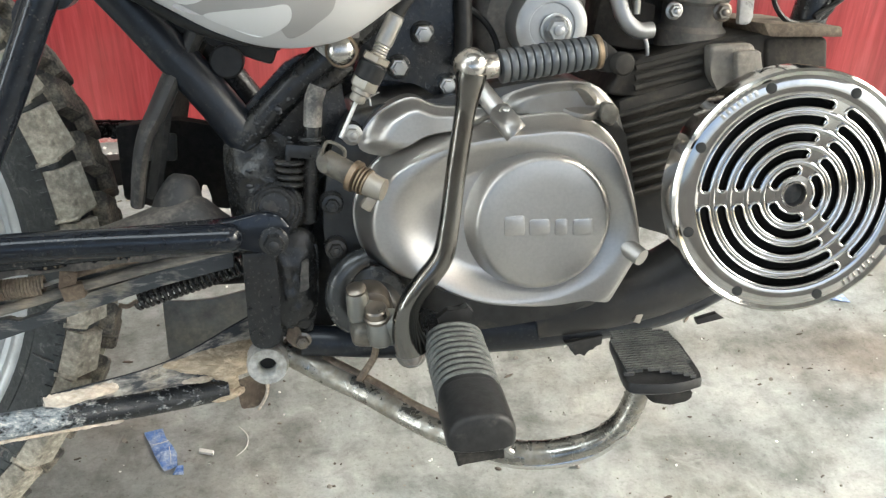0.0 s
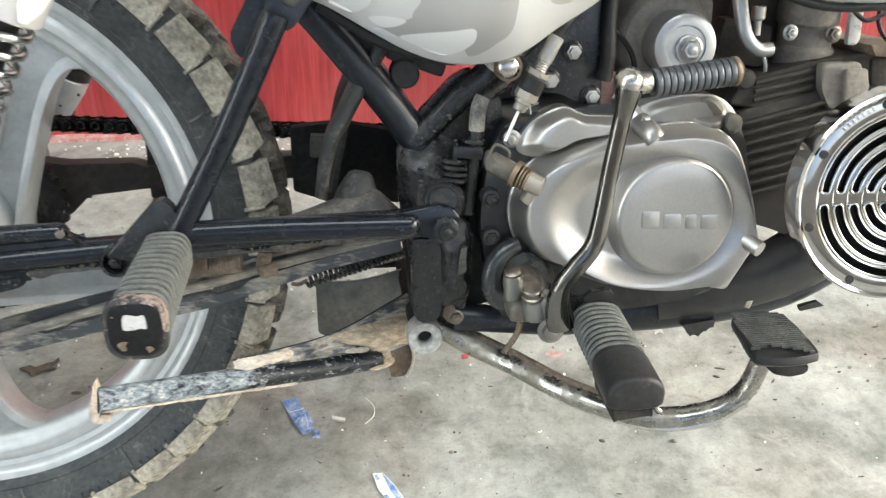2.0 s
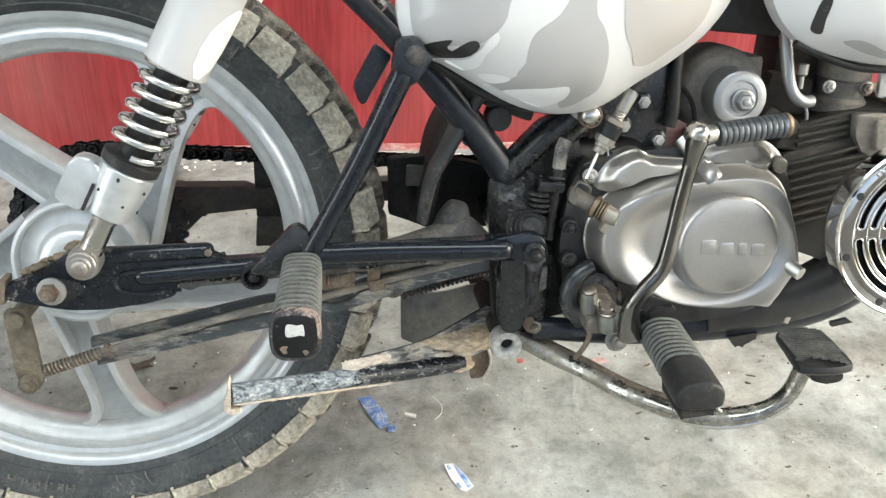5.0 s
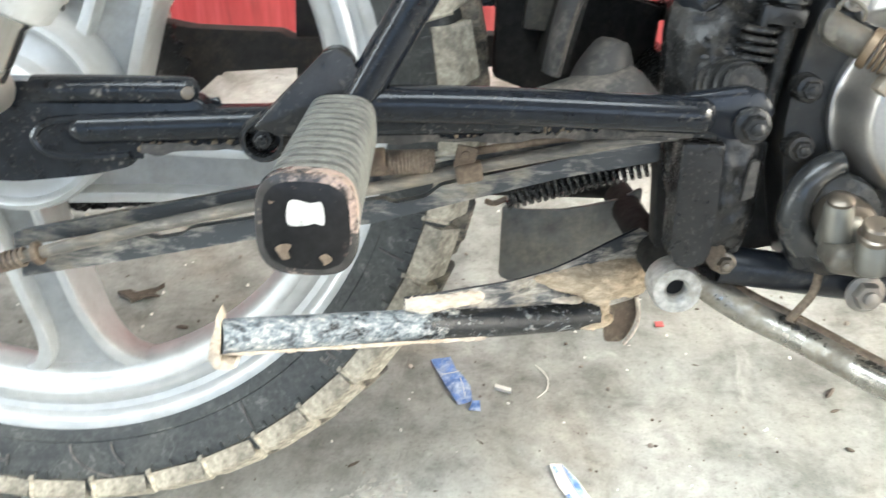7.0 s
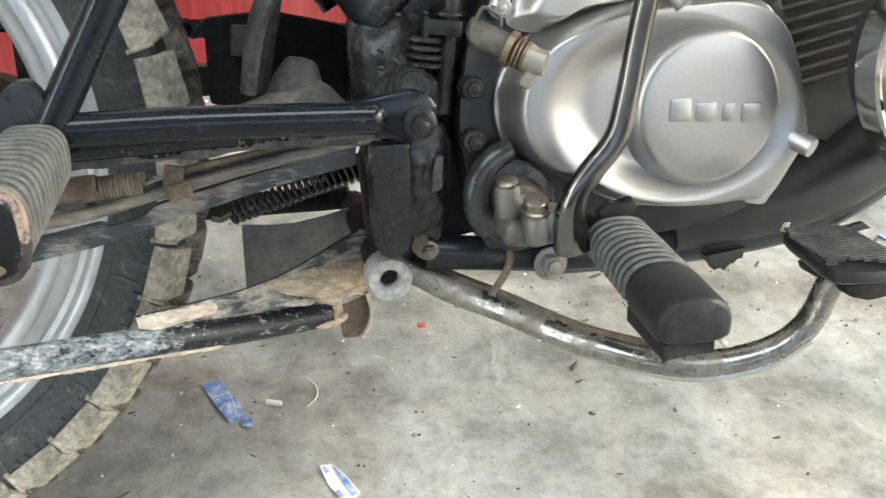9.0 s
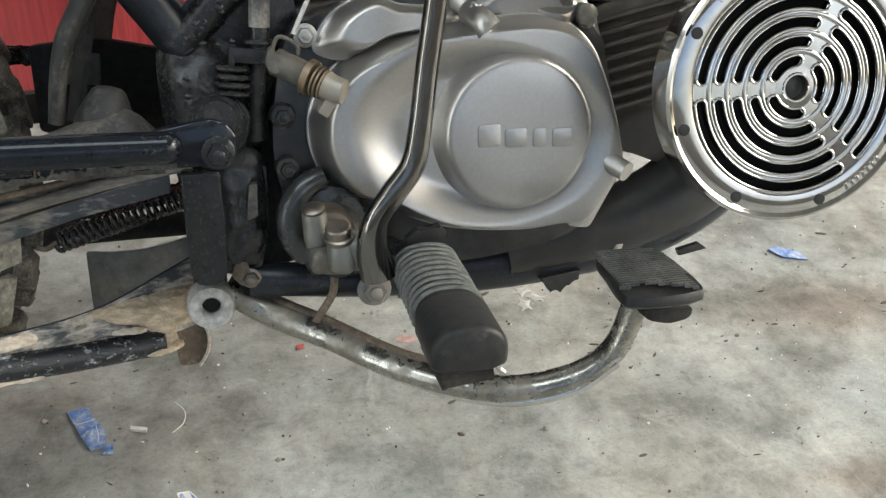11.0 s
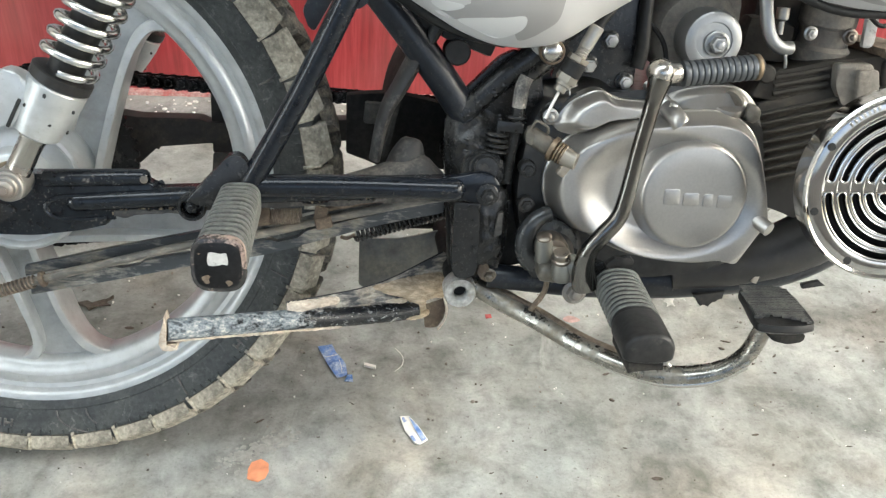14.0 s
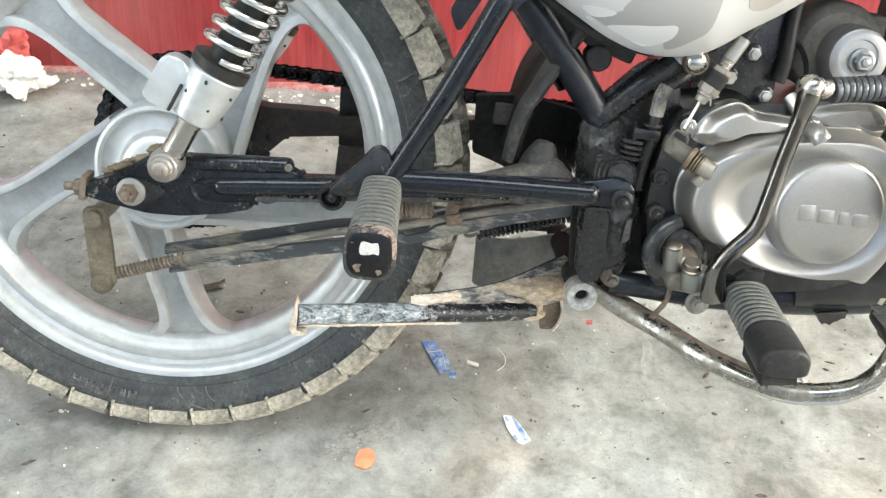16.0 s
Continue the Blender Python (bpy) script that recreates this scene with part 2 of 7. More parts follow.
peg_rib = dusty("peg_rib", (0.070, 0.073, 0.068), (0.185, 0.188, 0.175), 0.38, 0.70, 0.38, 0.7, scale=160, bump=0.1)
rubber_worn = dusty("rubber_worn", (0.05, 0.05, 0.05), (0.20, 0.19, 0.17), 0.42, 0.75, 0.5, 0.8, scale=60, bump=0.3)
boot_dusty = dusty("boot_dusty", (0.020, 0.020, 0.020), (0.17, 0.155, 0.135), 0.50, 0.80, 0.6, 0.9, scale=34, bump=0.3)
strap_dusty = dusty("strap_dusty", (0.030, 0.029, 0.028), (0.20, 0.18, 0.155), 0.44, 0.72, 0.6, 0.9, scale=40, bump=0.4)
tread_dusty = dusty("tread_dusty", (0.125, 0.115, 0.094), (0.42, 0.388, 0.318), 0.38, 0.62, 0.85, 0.95, scale=34, bump=0.7, specks=0.4)
tread_worn = dusty("tread_worn", (0.055, 0.051, 0.044), (0.36, 0.32, 0.25), 0.46, 0.68, 0.6, 0.9, scale=60, bump=0.6, specks=0.5)
# dusty tread, darkened to carry the shade between the blocks in its colour
tread_shaded = dusty("tread_shaded", (0.030, 0.027, 0.023), (0.16, 0.138, 0.105), 0.46, 0.70, 0.8, 0.95, scale=34, bump=0.6)
bush_grey = metal_finish("bush_grey", (0.36, 0.345, 0.325), 0.42, 0.1, 140, 0.8, 0.6, 0.2, (0.15, 0.14, 0.13))
rusty = dusty("rusty", (0.085, 0.062, 0.043), (0.23, 0.185, 0.135), 0.42, 0.68, 0.7, 0.9, scale=45, bump=0.5)
spring_rust = dusty("spring_rust", (0.10, 0.075, 0.055), (0.30, 0.25, 0.19), 0.45, 0.7, 0.6, 0.9, scale=60)
# grille chrome: dark reflections and lip glints put into two base tones
chrome_plate = metal_finish("chrome_plate", (0.54, 0.525, 0.505), 0.10, 0.05, 90, 1.0, 0.7, 0.03, (0.20, 0.17, 0.14))
chrome_bright = metal_finish("chrome_bright", (0.72, 0.705, 0.685), 0.12, 0.04, 90, 1.0, 0.3, 0.02)
spring_dark = metal_finish("spring_dark", (0.125, 0.132, 0.140), 0.36, 0.08, 150, 0.8, 0.3)


def weathered_rubber(name):
    """Weathered sidewall: blue-black rubber with patches of fine pale flecks and a thin film of dust."""
    n = Nodes(name)
    cloud, fine = n.noise(24, 5, 0.62), n.noise(210, 5, 0.7)
    fleck = n.ramp(n.noise(85, 9, 0.80, None, 0.8), (0.52, 0.0), (0.62, 0.85))
    fleck = n.math("MULTIPLY", fleck, n.ramp(cloud, (0.40, 0.15), (0.62, 1.0)))
    film = n.ramp(n.math("ADD", n.math("MULTIPLY", cloud, 0.7), n.math("MULTIPLY", fine, 0.3)), (0.44, 0.0), (0.74, 0.40))
    base = n.ramp(fine, (0.3, (0.0125, 0.0150, 0.0165)), (0.7, (0.028, 0.032, 0.033)))
    color = n.mix(n.math("MAXIMUM", film, fleck), base, (0.150, 0.155, 0.142))
    n.bump(n.math("ADD", n.math("MULTIPLY", cloud, 0.4), n.math("MULTIPLY", fine, 0.6)), 0.5, 0.0012)
    return n.done(color, n.ramp(cloud, (0.3, 0.45), (0.7, 0.75)))


tyre_side = weathered_rubber("tyre_side")


def plain(name, color, rough=0.5, vary=0.12, scale=60.0, metal=0.0):
    n = Nodes(name)
    tone = n.ramp(n.noise(scale, 5), (0.3, tuple((1 - vary) * c for c in color)), (0.7, tuple(min(1.0, (1 + vary) * c) for c in color)))
    n.bump(n.noise(scale * 4), 0.1, 0.0005)
    return n.done(tone, rough, metal)


grey_box = dusty("grey_box", (0.06, 0.06, 0.055), (0.17, 0.15, 0.12), 0.45, 0.75, 0.5, 0.85, scale=40)
cap_silver = metal_finish("cap_silver", (0.40, 0.40, 0.395), 0.42, 0.06, 200, 0.8, 0.3)
white_label = dusty("white_label", (0.47, 0.47, 0.455), (0.22, 0.21, 0.20), 0.52, 0.62, 0.6, 0.9, scale=110, bump=0.3, vary=0.10)
blue_foil = dusty("blue_foil", (0.10, 0.19, 0.47), (0.50, 0.56, 0.66), 0.45, 0.64, 0.4, 0.7, scale=60, bump=0.2)
orange_foil = plain("orange_foil", (0.68, 0.27, 0.14), 0.6, 0.25, 60)
red_foil = plain("red_foil", (0.42, 0.085, 0.08), 0.6, 0.3, 60)
pale_paper = plain("pale_paper", (0.72, 0.70, 0.66), 0.7, 0.15, 90)
pale_smear = plain("pale_smear", (0.30, 0.295, 0.275), 0.9, 0.25, 120)
paint_pink = plain("paint_pink", (0.40, 0.265, 0.245), 0.85, 0.35, 90)
pale_chalk = plain("pale_chalk", (0.40, 0.395, 0.375), 0.9, 0.3, 90)
stone_grey = plain("stone_grey", (0.22, 0.20, 0.17), 0.9, 0.4, 120)
crumbs_dark = plain("crumbs_dark", (0.09, 0.075, 0.06), 0.9, 0.4, 200)
# black for the shade inside holes, slots and the grille
hole_black = plain("hole_black", (0.018, 0.018, 0.0175), 0.9)
spring_steel = metal_finish("spring_steel", (0.72, 0.71, 0.68), 0.16, 0.05, 90, 1.0, 0.3, 0.02)


def concrete():
    """Worn screed: broad cool and warm patches, soot clouds, sharp mottling, pale scuffs, pits and fine grit."""
    n = Nodes("concrete")
    cloud = n.noise(3.6, 6, 0.62, None, 0.2)
    hue = n.noise(4.2, 5, 0.6, None, 0.3)
    blotch = n.noise(11.0, 8, 0.70, None, 0.25)
    mottle = n.noise(38.0, 7, 0.72, None, 0.3)
    scuff = n.noise(22.0, 7, 0.74, n.scaled(1.0, 0.45, 1.0), 0.6)
    grain = n.noise(260, 4, 0.75)
    base = n.ramp(cloud, (0.32, (0.188, 0.191, 0.184)), (0.50, (0.260, 0.263, 0.254)), (0.68, (0.325, 0.327, 0.316)))
    tint = n.ramp(hue, (0.34, (0.96, 1.0, 1.02)), (0.52, (1.0, 1.0, 0.99)), (0.64, (1.04, 0.99, 0.93)), (0.76, (1.06, 0.97, 0.87)))
    stain = n.ramp(blotch, (0.33, (0.46, 0.465, 0.44)), (0.45, (0.80, 0.805, 0.79)), (0.54, (1.06, 1.06, 1.055)), (0.66, (1.28, 1.28, 1.27)))
    pale = n.ramp(mottle, (0.32, (0.70, 0.70, 0.69)), (0.46, (0.96, 0.96, 0.96)), (0.58, (1.06, 1.06, 1.06)), (0.70, (1.26, 1.26, 1.25)))
    specks = n.ramp(grain, (0.29, (0.55, 0.54, 0.52)), (0.40, (0.97, 0.97, 0.97)), (0.72, (1.14, 1.14, 1.14)))
    color = n.mix(1.0, n.mix(1.0, base, tint, "MULTIPLY"), stain, "MULTIPLY")
    color = n.mix(1.0, n.mix(1.0, color, pale, "MULTIPLY"), specks, "MULTIPLY")
    color = n.mix(n.ramp(scuff, (0.60, 0.0), (0.72, 0.40)), color, (0.48, 0.478, 0.462))
    pits = n.ramp(n.noise(95, 3, 0.5), (0.26, 0.75), (0.31, 0.0))
    color = n.mix(pits, color, (0.13, 0.125, 0.115))
    # two brown oil stains with ragged edges, off the front of the motorcycle
    for at, size in (((1.14, 0.175, 0.0), (0.16, 0.10)), ((1.02, -0.075, 0.0), (0.15, 0.045))):
        m = n.tree.nodes.new("ShaderNodeMapping")
        m.vector_type = "TEXTURE"
        m.inputs["Location"].default_value = at
        m.inputs["Scale"].default_value = (*size, 1.0)
        n.link(n.coord, m.inputs["Vector"])
        away = n.tree.nodes.new("ShaderNodeVectorMath")
        away.operation = "LENGTH"
        n.link(m.outputs["Vector"], away.inputs[0])
        ragged = n.math("ADD", n.math("MULTIPLY", away.outputs["Value"], 0.5), n.math("MULTIPLY", blotch, 0.5))
        color = n.mix(n.ramp(ragged, (0.38, 0.78), (0.60, 0.30), (0.80, 0.0)), color, n.mix(1.0, color, (0.52, 0.43, 0.36), "MULTIPLY"))
    n.bump(n.math("ADD", n.math("MULTIPLY", grain, 0.4), n.math("MULTIPLY", mottle, 0.6)), 0.5, 0.0028)
    return n.done(color, n.ramp(blotch, (0.3, 0.45), (0.7, 0.75)))


def red_sheet():
    n = Nodes("red_sheet")
    streak = n.noise(16, 5, 0.65, n.scaled(6.0, 1.0, 0.35), 0.2)
    cloud = n.noise(3.0, 4, 0.6)
    c = n.ramp(streak, (0.28, (0.165, 0.015, 0.017)), (0.5, (0.265, 0.026, 0.030)), (0.74, (0.35, 0.056, 0.058)))
    dust = n.ramp(cloud, (0.45, 0.0), (0.8, 0.22))
    n.bump(streak, 0.12, 0.002)
    return n.done(n.mix(dust, c, (0.45, 0.25, 0.22)), 0.38)


def lime_wash():
    n = Nodes("lime_wash")
    c = n.ramp(n.noise(18, 5, 0.65), (0.35, (0.42, 0.40, 0.37)), (0.5, (0.62, 0.60, 0.57)), (0.7, (0.72, 0.71, 0.68)))
    n.bump(n.noise(60, 5), 0.5, 0.003)
    return n.done(c, 0.9)


bounce_sheet = dusty("bounce_sheet", (0.40, 0.40, 0.39), (0.30, 0.28, 0.25), 0.45, 0.75, 0.6, 0.9, scale=4.0)
reflection_wall_grey = dusty("reflection_wall_grey", (0.30, 0.285, 0.265), (0.36, 0.34, 0.31), 0.40, 0.70, 0.8, 0.9, scale=3.0)
def gloss_paint(name, color):
    """Gloss panel paint with faint dust and hairline scuffs."""
    n = Nodes(name)
    haze = n.ramp(n.noise(9, 5, 0.6), (0.35, tuple(0.93 * c for c in color)), (0.65, color))
    scuff = n.ramp(n.noise(150, 3, 0.6, n.scaled(0.3, 1.0, 1.0)), (0.66, 0.0), (0.78, 0.22))
    return n.done(n.mix(scuff, haze, (0.42, 0.40, 0.37)), 0.34, 0.0, 0.25)


paint_light = gloss_paint("paint_light", (0.60, 0.595, 0.585))
paint_mid = gloss_paint("paint_mid", (0.47, 0.465, 0.46))
cap_black = dusty("cap_black", (0.012, 0.012, 0.013), (0.14, 0.11, 0.09), 0.60, 0.80, 0.28, 0.8, scale=90, bump=0.2, spec=0.2)
paint_white = gloss_paint("paint_white", (0.74, 0.74, 0.73))
paint_grey = gloss_paint("paint_grey", (0.375, 0.365, 0.355))
paint_taupe = gloss_paint("paint_taupe", (0.42, 0.395, 0.37))
paint_black = gloss_paint("paint_black", (0.020, 0.019, 0.018))
# pink of the kerb: the wall's red light put into its colour
kerb_red_lit = dusty("kerb_red_lit", (0.36, 0.10, 0.095), (0.50, 0.38, 0.35), 0.40, 0.62, 0.7, 0.9, scale=40, bump=0.4)
concrete_mat, red_mat, lime_mat = concrete(), red_sheet(), lime_wash()


# ---- mesh helpers ----
def V(*p):
    return Vector(p)


def finish(bm, sharp=38.0):
    bmesh.ops.recalc_face_normals(bm, faces=bm.faces)
    for f in bm.faces:
        f.smooth = True
    for e in bm.edges:
        if len(e.link_faces) == 2 and e.calc_face_angle(0) > radians(sharp):
            e.smooth = False
    return bm


def to_mesh(name, bm, material):
    me = bpy.data.meshes.new(name)
    finish(bm).to_mesh(me)
    bm.free()
    me.materials.append(material)
    return me


def part(name, bm, material, parent, label=""):
    """Links a bmesh as one mesh object under a thing or a part."""
    ob = new(name, to_mesh(name, bm, material))
    ob.parent = parent
    return tagged(ob, label)


def piece(name, me, parent, m, label=""):
    """One more object on a mesh that alike pieces share."""
    ob = new(name, me)
    ob.parent = parent
    ob.matrix_basis = m
    return tagged(ob, label)


def solid(name, bm, material, label, category, kind="", group=""):
    ob = new(name, to_mesh(name, bm, material))
    return tagged(ob, label, category, group, kind)


def frame_of(axis):
    a = Vector(axis).normalized()
    u = a.cross(V(0, 0, 1)) if abs(a.z) < 0.9 else a.cross(V(1, 0, 0))
    u.normalize()
    return a, u, a.cross(u)


def ring(bm, at, u, v, r, n, r2=None, power=2.0):
    """A ring of vertices: a circle, or a rounded box for a higher power."""
    out = []
    for k in range(n):
        a = 2 * math.pi * k / n
        c, s = math.cos(a), math.sin(a)
        if power != 2.0:
            c, s = (math.copysign(abs(w) ** (2 / power), w) for w in (c, s))
        out.append(bm.verts.new(at + u * (r * c) + v * ((r2 or r) * s)))
    return out


def skin(bm, rings, caps=True, closed=False):
    for a, b in list(zip(rings, rings[1:])) + ([(rings[-1], rings[0])] if closed else []):
        for k in range(len(a)):
            bm.faces.new((a[k], a[k - 1], b[k - 1], b[k]))
    if caps and not closed:
        bm.faces.new(rings[0])
        bm.faces.new(rings[-1])
    return bm


def smooth_line(points, steps=6):
    """A Catmull-Rom line through the points."""
    p = [Vector(q) for q in points]
    if len(p) < 3 or steps < 2:
        return p
    p = [2 * p[0] - p[1], *p, 2 * p[-1] - p[-2]]
    out = []
    for a, b, c, d in zip(p, p[1:], p[2:], p[3:]):
        for k in range(steps):
            t = k / steps
            out.append(0.5 * (2 * b + (c - a) * t + (2 * a - 5 * b + 4 * c - d) * t * t + (3 * b - a - 3 * c + d) * t ** 3))
    return out + [p[-2]]


def tube(bm, points, r, n=12, steps=6, flat=None):
    """A tube along a smooth line. r: one radius or one for each end; flat: second radius as a share of the first."""
    line = smooth_line(points, steps)
    r0, r1 = r if isinstance(r, tuple) else (r, r)
    rings, u = [], None
    for k, at in enumerate(line):
        d = (line[min(k + 1, len(line) - 1)] - line[max(k - 1, 0)]).normalized()
        if u is None:
            _, u, v = frame_of(d)
        else:
            u = (u - d * u.dot(d)).normalized()
            v = d.cross(u)
        rr = r0 + (r1 - r0) * k / (len(line) - 1)
        rings.append(ring(bm, at, u, v, rr, n, rr * flat if flat else None))
    return skin(bm, rings)


def lathe(bm, at, axis, profile, n=32, closed=False):
    """Turns (radius, height along the axis) round the axis."""
    a, u, v = frame_of(axis)
    at = Vector(at)
    return skin(bm, [ring(bm, at + a * h, u, v, max(r, 1e-5), n) for r, h in profile], not closed, closed)


def rod(bm, p0, p1, r, n=16, edge=0.0):
    """A round bar from one point to the other, with a small chamfer."""
    d = Vector(p1) - Vector(p0)
    length = d.length
    e = edge or r * 0.12
    return lathe(bm, p0, d, [(r - e, 0), (r, e), (r, length - e), (r - e, length)], n)


def hexagon(bm, p0, axis, r, h):
    return lathe(bm, p0, axis, [(r, 0), (r, h * 0.75), (r * 0.86, h)], 6)


def bolt(bm, at, axis, r, h):
    """A hexagon head on a washer, with the end of the thread showing."""
    a = Vector(axis).normalized()
    lathe(bm, at, a, [(r * 1.35, 0), (r * 1.35, h * 0.2), (r * 1.25, h * 0.25)], 20)
    hexagon(bm, Vector(at) + a * h * 0.25, a, r, h * 0.7)
    return lathe(bm, Vector(at) + a * h * 0.9, a, [(r * 0.5, 0), (r * 0.5, h * 0.3), (r * 0.4, h * 0.36)], 12)


def coil(bm, p0, p1, R, r, turns, n=7, per=18):
    p0, p1 = Vector(p0), Vector(p1)
    a, u, v = frame_of(p1 - p0)
    rings, count = [], int(turns * per)
    for k in range(count + 1):
        f = k / count
        w = 2 * math.pi * turns * f
        out = u * math.cos(w) + v * math.sin(w)
        rings.append(ring(bm, p0 + (p1 - p0) * f + out * R, out, a, r, n))
    return skin(bm, rings)


def prism(bm, outline, y0, y1, bevel=0.0, steps=2):
    """An outline of (x, z) points, extruded from y0 to y1 with rounded rims."""
    front = [bm.verts.new((x, y0, z)) for x, z in outline]
    back = [bm.verts.new((x, y1, z)) for x, z in outline]
    a, b = bm.faces.new(front), bm.faces.new(list(reversed(back)))
    for k in range(len(front)):
        bm.faces.new((front[k - 1], front[k], back[k], back[k - 1]))
    if bevel:
        bmesh.ops.bevel(bm, geom=list(a.edges) + list(b.edges), offset=bevel, segments=steps, profile=0.6, affect="EDGES", clamp_overlap=True)
    return bm


def rounded(outline, r=0.004, steps=3):
    """Rounds the corners of an outline of (x, z) points."""
    out, n = [], len(outline)
    for k in range(n):
        p, a, b = (Vector(outline[j % n]) for j in (k, k - 1, k + 1))
        da, db = a - p, b - p
        q = min(r, 0.45 * da.length, 0.45 * db.length)
        s, e = p + da.normalized() * q, p + db.normalized() * q
        for j in range(steps + 1):
            t = j / steps
            w = s * (1 - t) ** 2 + p * 2 * t * (1 - t) + e * t * t
            out.append((w.x, w.y))
    return out


def block(bm, at, size, turn=(0, 0, 0), bevel=0.002, steps=2):
    """A bevelled box."""
    m = pose(*at, *turn) @ Matrix.Diagonal((*size, 1))
    made = bmesh.ops.create_cube(bm, size=1.0, matrix=m)
    edges = list({e for v in made["verts"] for e in v.link_edges})
    if bevel:
        bmesh.ops.bevel(bm, geom=edges, offset=bevel, segments=steps, profile=0.6, affect="EDGES", clamp_overlap=True)
    return bm


def loop_line(points, steps=8):
    """A closed smooth outline through (x, z) points."""
    p = [Vector(q) for q in points]
    n, out = len(p), []
    for k in range(n):
        a, b, c, d = (p[(k + j) % n] for j in (-1, 0, 1, 2))
        for j in range(steps):
            t = j / steps
            w = 0.5 * (2 * b + (c - a) * t + (2 * a - 5 * b + 4 * c - d) * t * t + (3 * b - a - 3 * c + d) * t ** 3)
            out.append((w.x, w.y))
    return out


def ease(a, b, x):
    t = min(1.0, max(0.0, (x - a) / (b - a)))
    return t * t * (3 - 2 * t)


def dome(bm, outline, centre, depth, base, rings=26, skirt=None):
    """A shell over a closed outline: depth(x, z, share) gives y, share running from 0 at the centre to 1 at the rim."""
    cx, cz = centre
    rows = []
    for k in range(rings + 1):
        s = 1 - (1 - k / rings) ** 1.35
        s = max(s, 0.004)
        rows.append([bm.verts.new((cx + (x - cx) * s, depth(cx + (x - cx) * s, cz + (z - cz) * s, s), cz + (z - cz) * s)) for x, z in outline])
    rows.append([bm.verts.new((x, base, z)) for x, z in outline])
    return skin(bm, rows)


def B():
    return bmesh.new()


# ---- the setting ----
WALL = 0.89


def setting():
    bm = B()
    bmesh.ops.create_grid(bm, x_segments=2, y_segments=2, size=12)
    solid("floor", bm, concrete_mat, "worn grey concrete floor with stains and grit", "floor", "structure")
    bm = B()
    xs = [-2.6 + 5.6 * k / 140 for k in range(141)]
    prof = [WALL + 0.004 * math.sin(x * 42.0) + 0.003 * math.sin(x * 17.0) for x in xs]
    rows = [[bm.verts.new((x, y, z)) for x, y in zip(xs, prof)] for z in (0.006, 0.46)]
    rows += [[bm.verts.new((x, WALL + 0.1, z)) for x in xs] for z in (0.46, 0.006)]
    for a, b in zip(rows, rows[1:] + rows[:1]):
        for k in range(len(xs) - 1):
            bm.faces.new((a[k], a[k + 1], b[k + 1], b[k]))
    for k in (0, -1):
        bm.faces.new([r[k] for r in rows])
    solid("wall_back", bm, red_mat, "low wall cladding of streaked red painted sheet", "wall", "structure")
    # unseen upper wall, added in a neutral tone to limit the red bounce
    bm = B()
    block(bm, (0.2, WALL + 0.06, 1.534), (5.6, 0.08, 2.132), bevel=0.005)
    solid("added_upper_wall", bm, lime_mat, "unseen neutral wall above the red sheet, added to limit red bounce", "wall", "structure")
    bm = B()
    block(bm, (0.2, WALL - 0.006, 0.001), (5.6, 0.022, 0.014), bevel=0.004)
    solid("baseboard", bm, kerb_red_lit, "low kerb at the wall foot, coloured by the red wall's light", "baseboard", "structure")
    # unseen wall, added with a gap that narrows the left daylight
    bm = B()
    for at, size in (((-2.7, -2.925, 1.3), (0.12, 2.45, 2.6)), ((-2.7, -0.075, 1.3), (0.12, 2.05, 2.6)), ((-2.7, -1.4, 2.35), (0.12, 0.596, 0.5))):
        block(bm, at, size, bevel=0.005)
    solid("added_west_wall", bm, lime_mat, "unseen side wall, added with a gap for the left daylight lamp", "wall", "structure")
    # unseen low wall, added so black paint and chrome reflect something darker
    bm = B()
    block(bm, (0.4, -3.3, 0.375), (6.1, 0.12, 0.75), bevel=0.005)
    solid("reflection_wall", bm, reflection_wall_grey, "unseen low wall, added to darken reflections in the motorcycle", "wall", "structure")
    # unseen roof added in strips round the overhead lamp, to shape its light
    bm = B()
    for at, size in (((0.4, 0.2, 2.66), (6.1, 1.398, 0.06)), ((0.4, -2.73, 2.66), (6.1, 2.858, 0.06)), ((2.225, -0.9, 2.66), (2.45, 0.798, 0.06))):
        block(bm, at, size, bevel=0.002, steps=1)
    solid("ceiling", bm, bounce_sheet, "unseen pale roof, added to bounce and shape the overhead daylight", "ceiling", "structure")


setting()


# ---- the motorcycle ----
# Built upright along x (front) with the near side at minus y, then leant on its stand.
bike = tagged(new("motorcycle"), "black and silver motorcycle with camouflage panels, leaning on its stand", "motorcycle")
bike.matrix_world = pose(0, 0, 0.0046, -14.33, 0, 0)
AXLE = V(0, 0, 0.306)
NEAR = V(0, -1, 0)


def at_wheel(angle, r, y):
    return V(AXLE.x + r * math.cos(angle), y, AXLE.z + r * math.sin(angle))


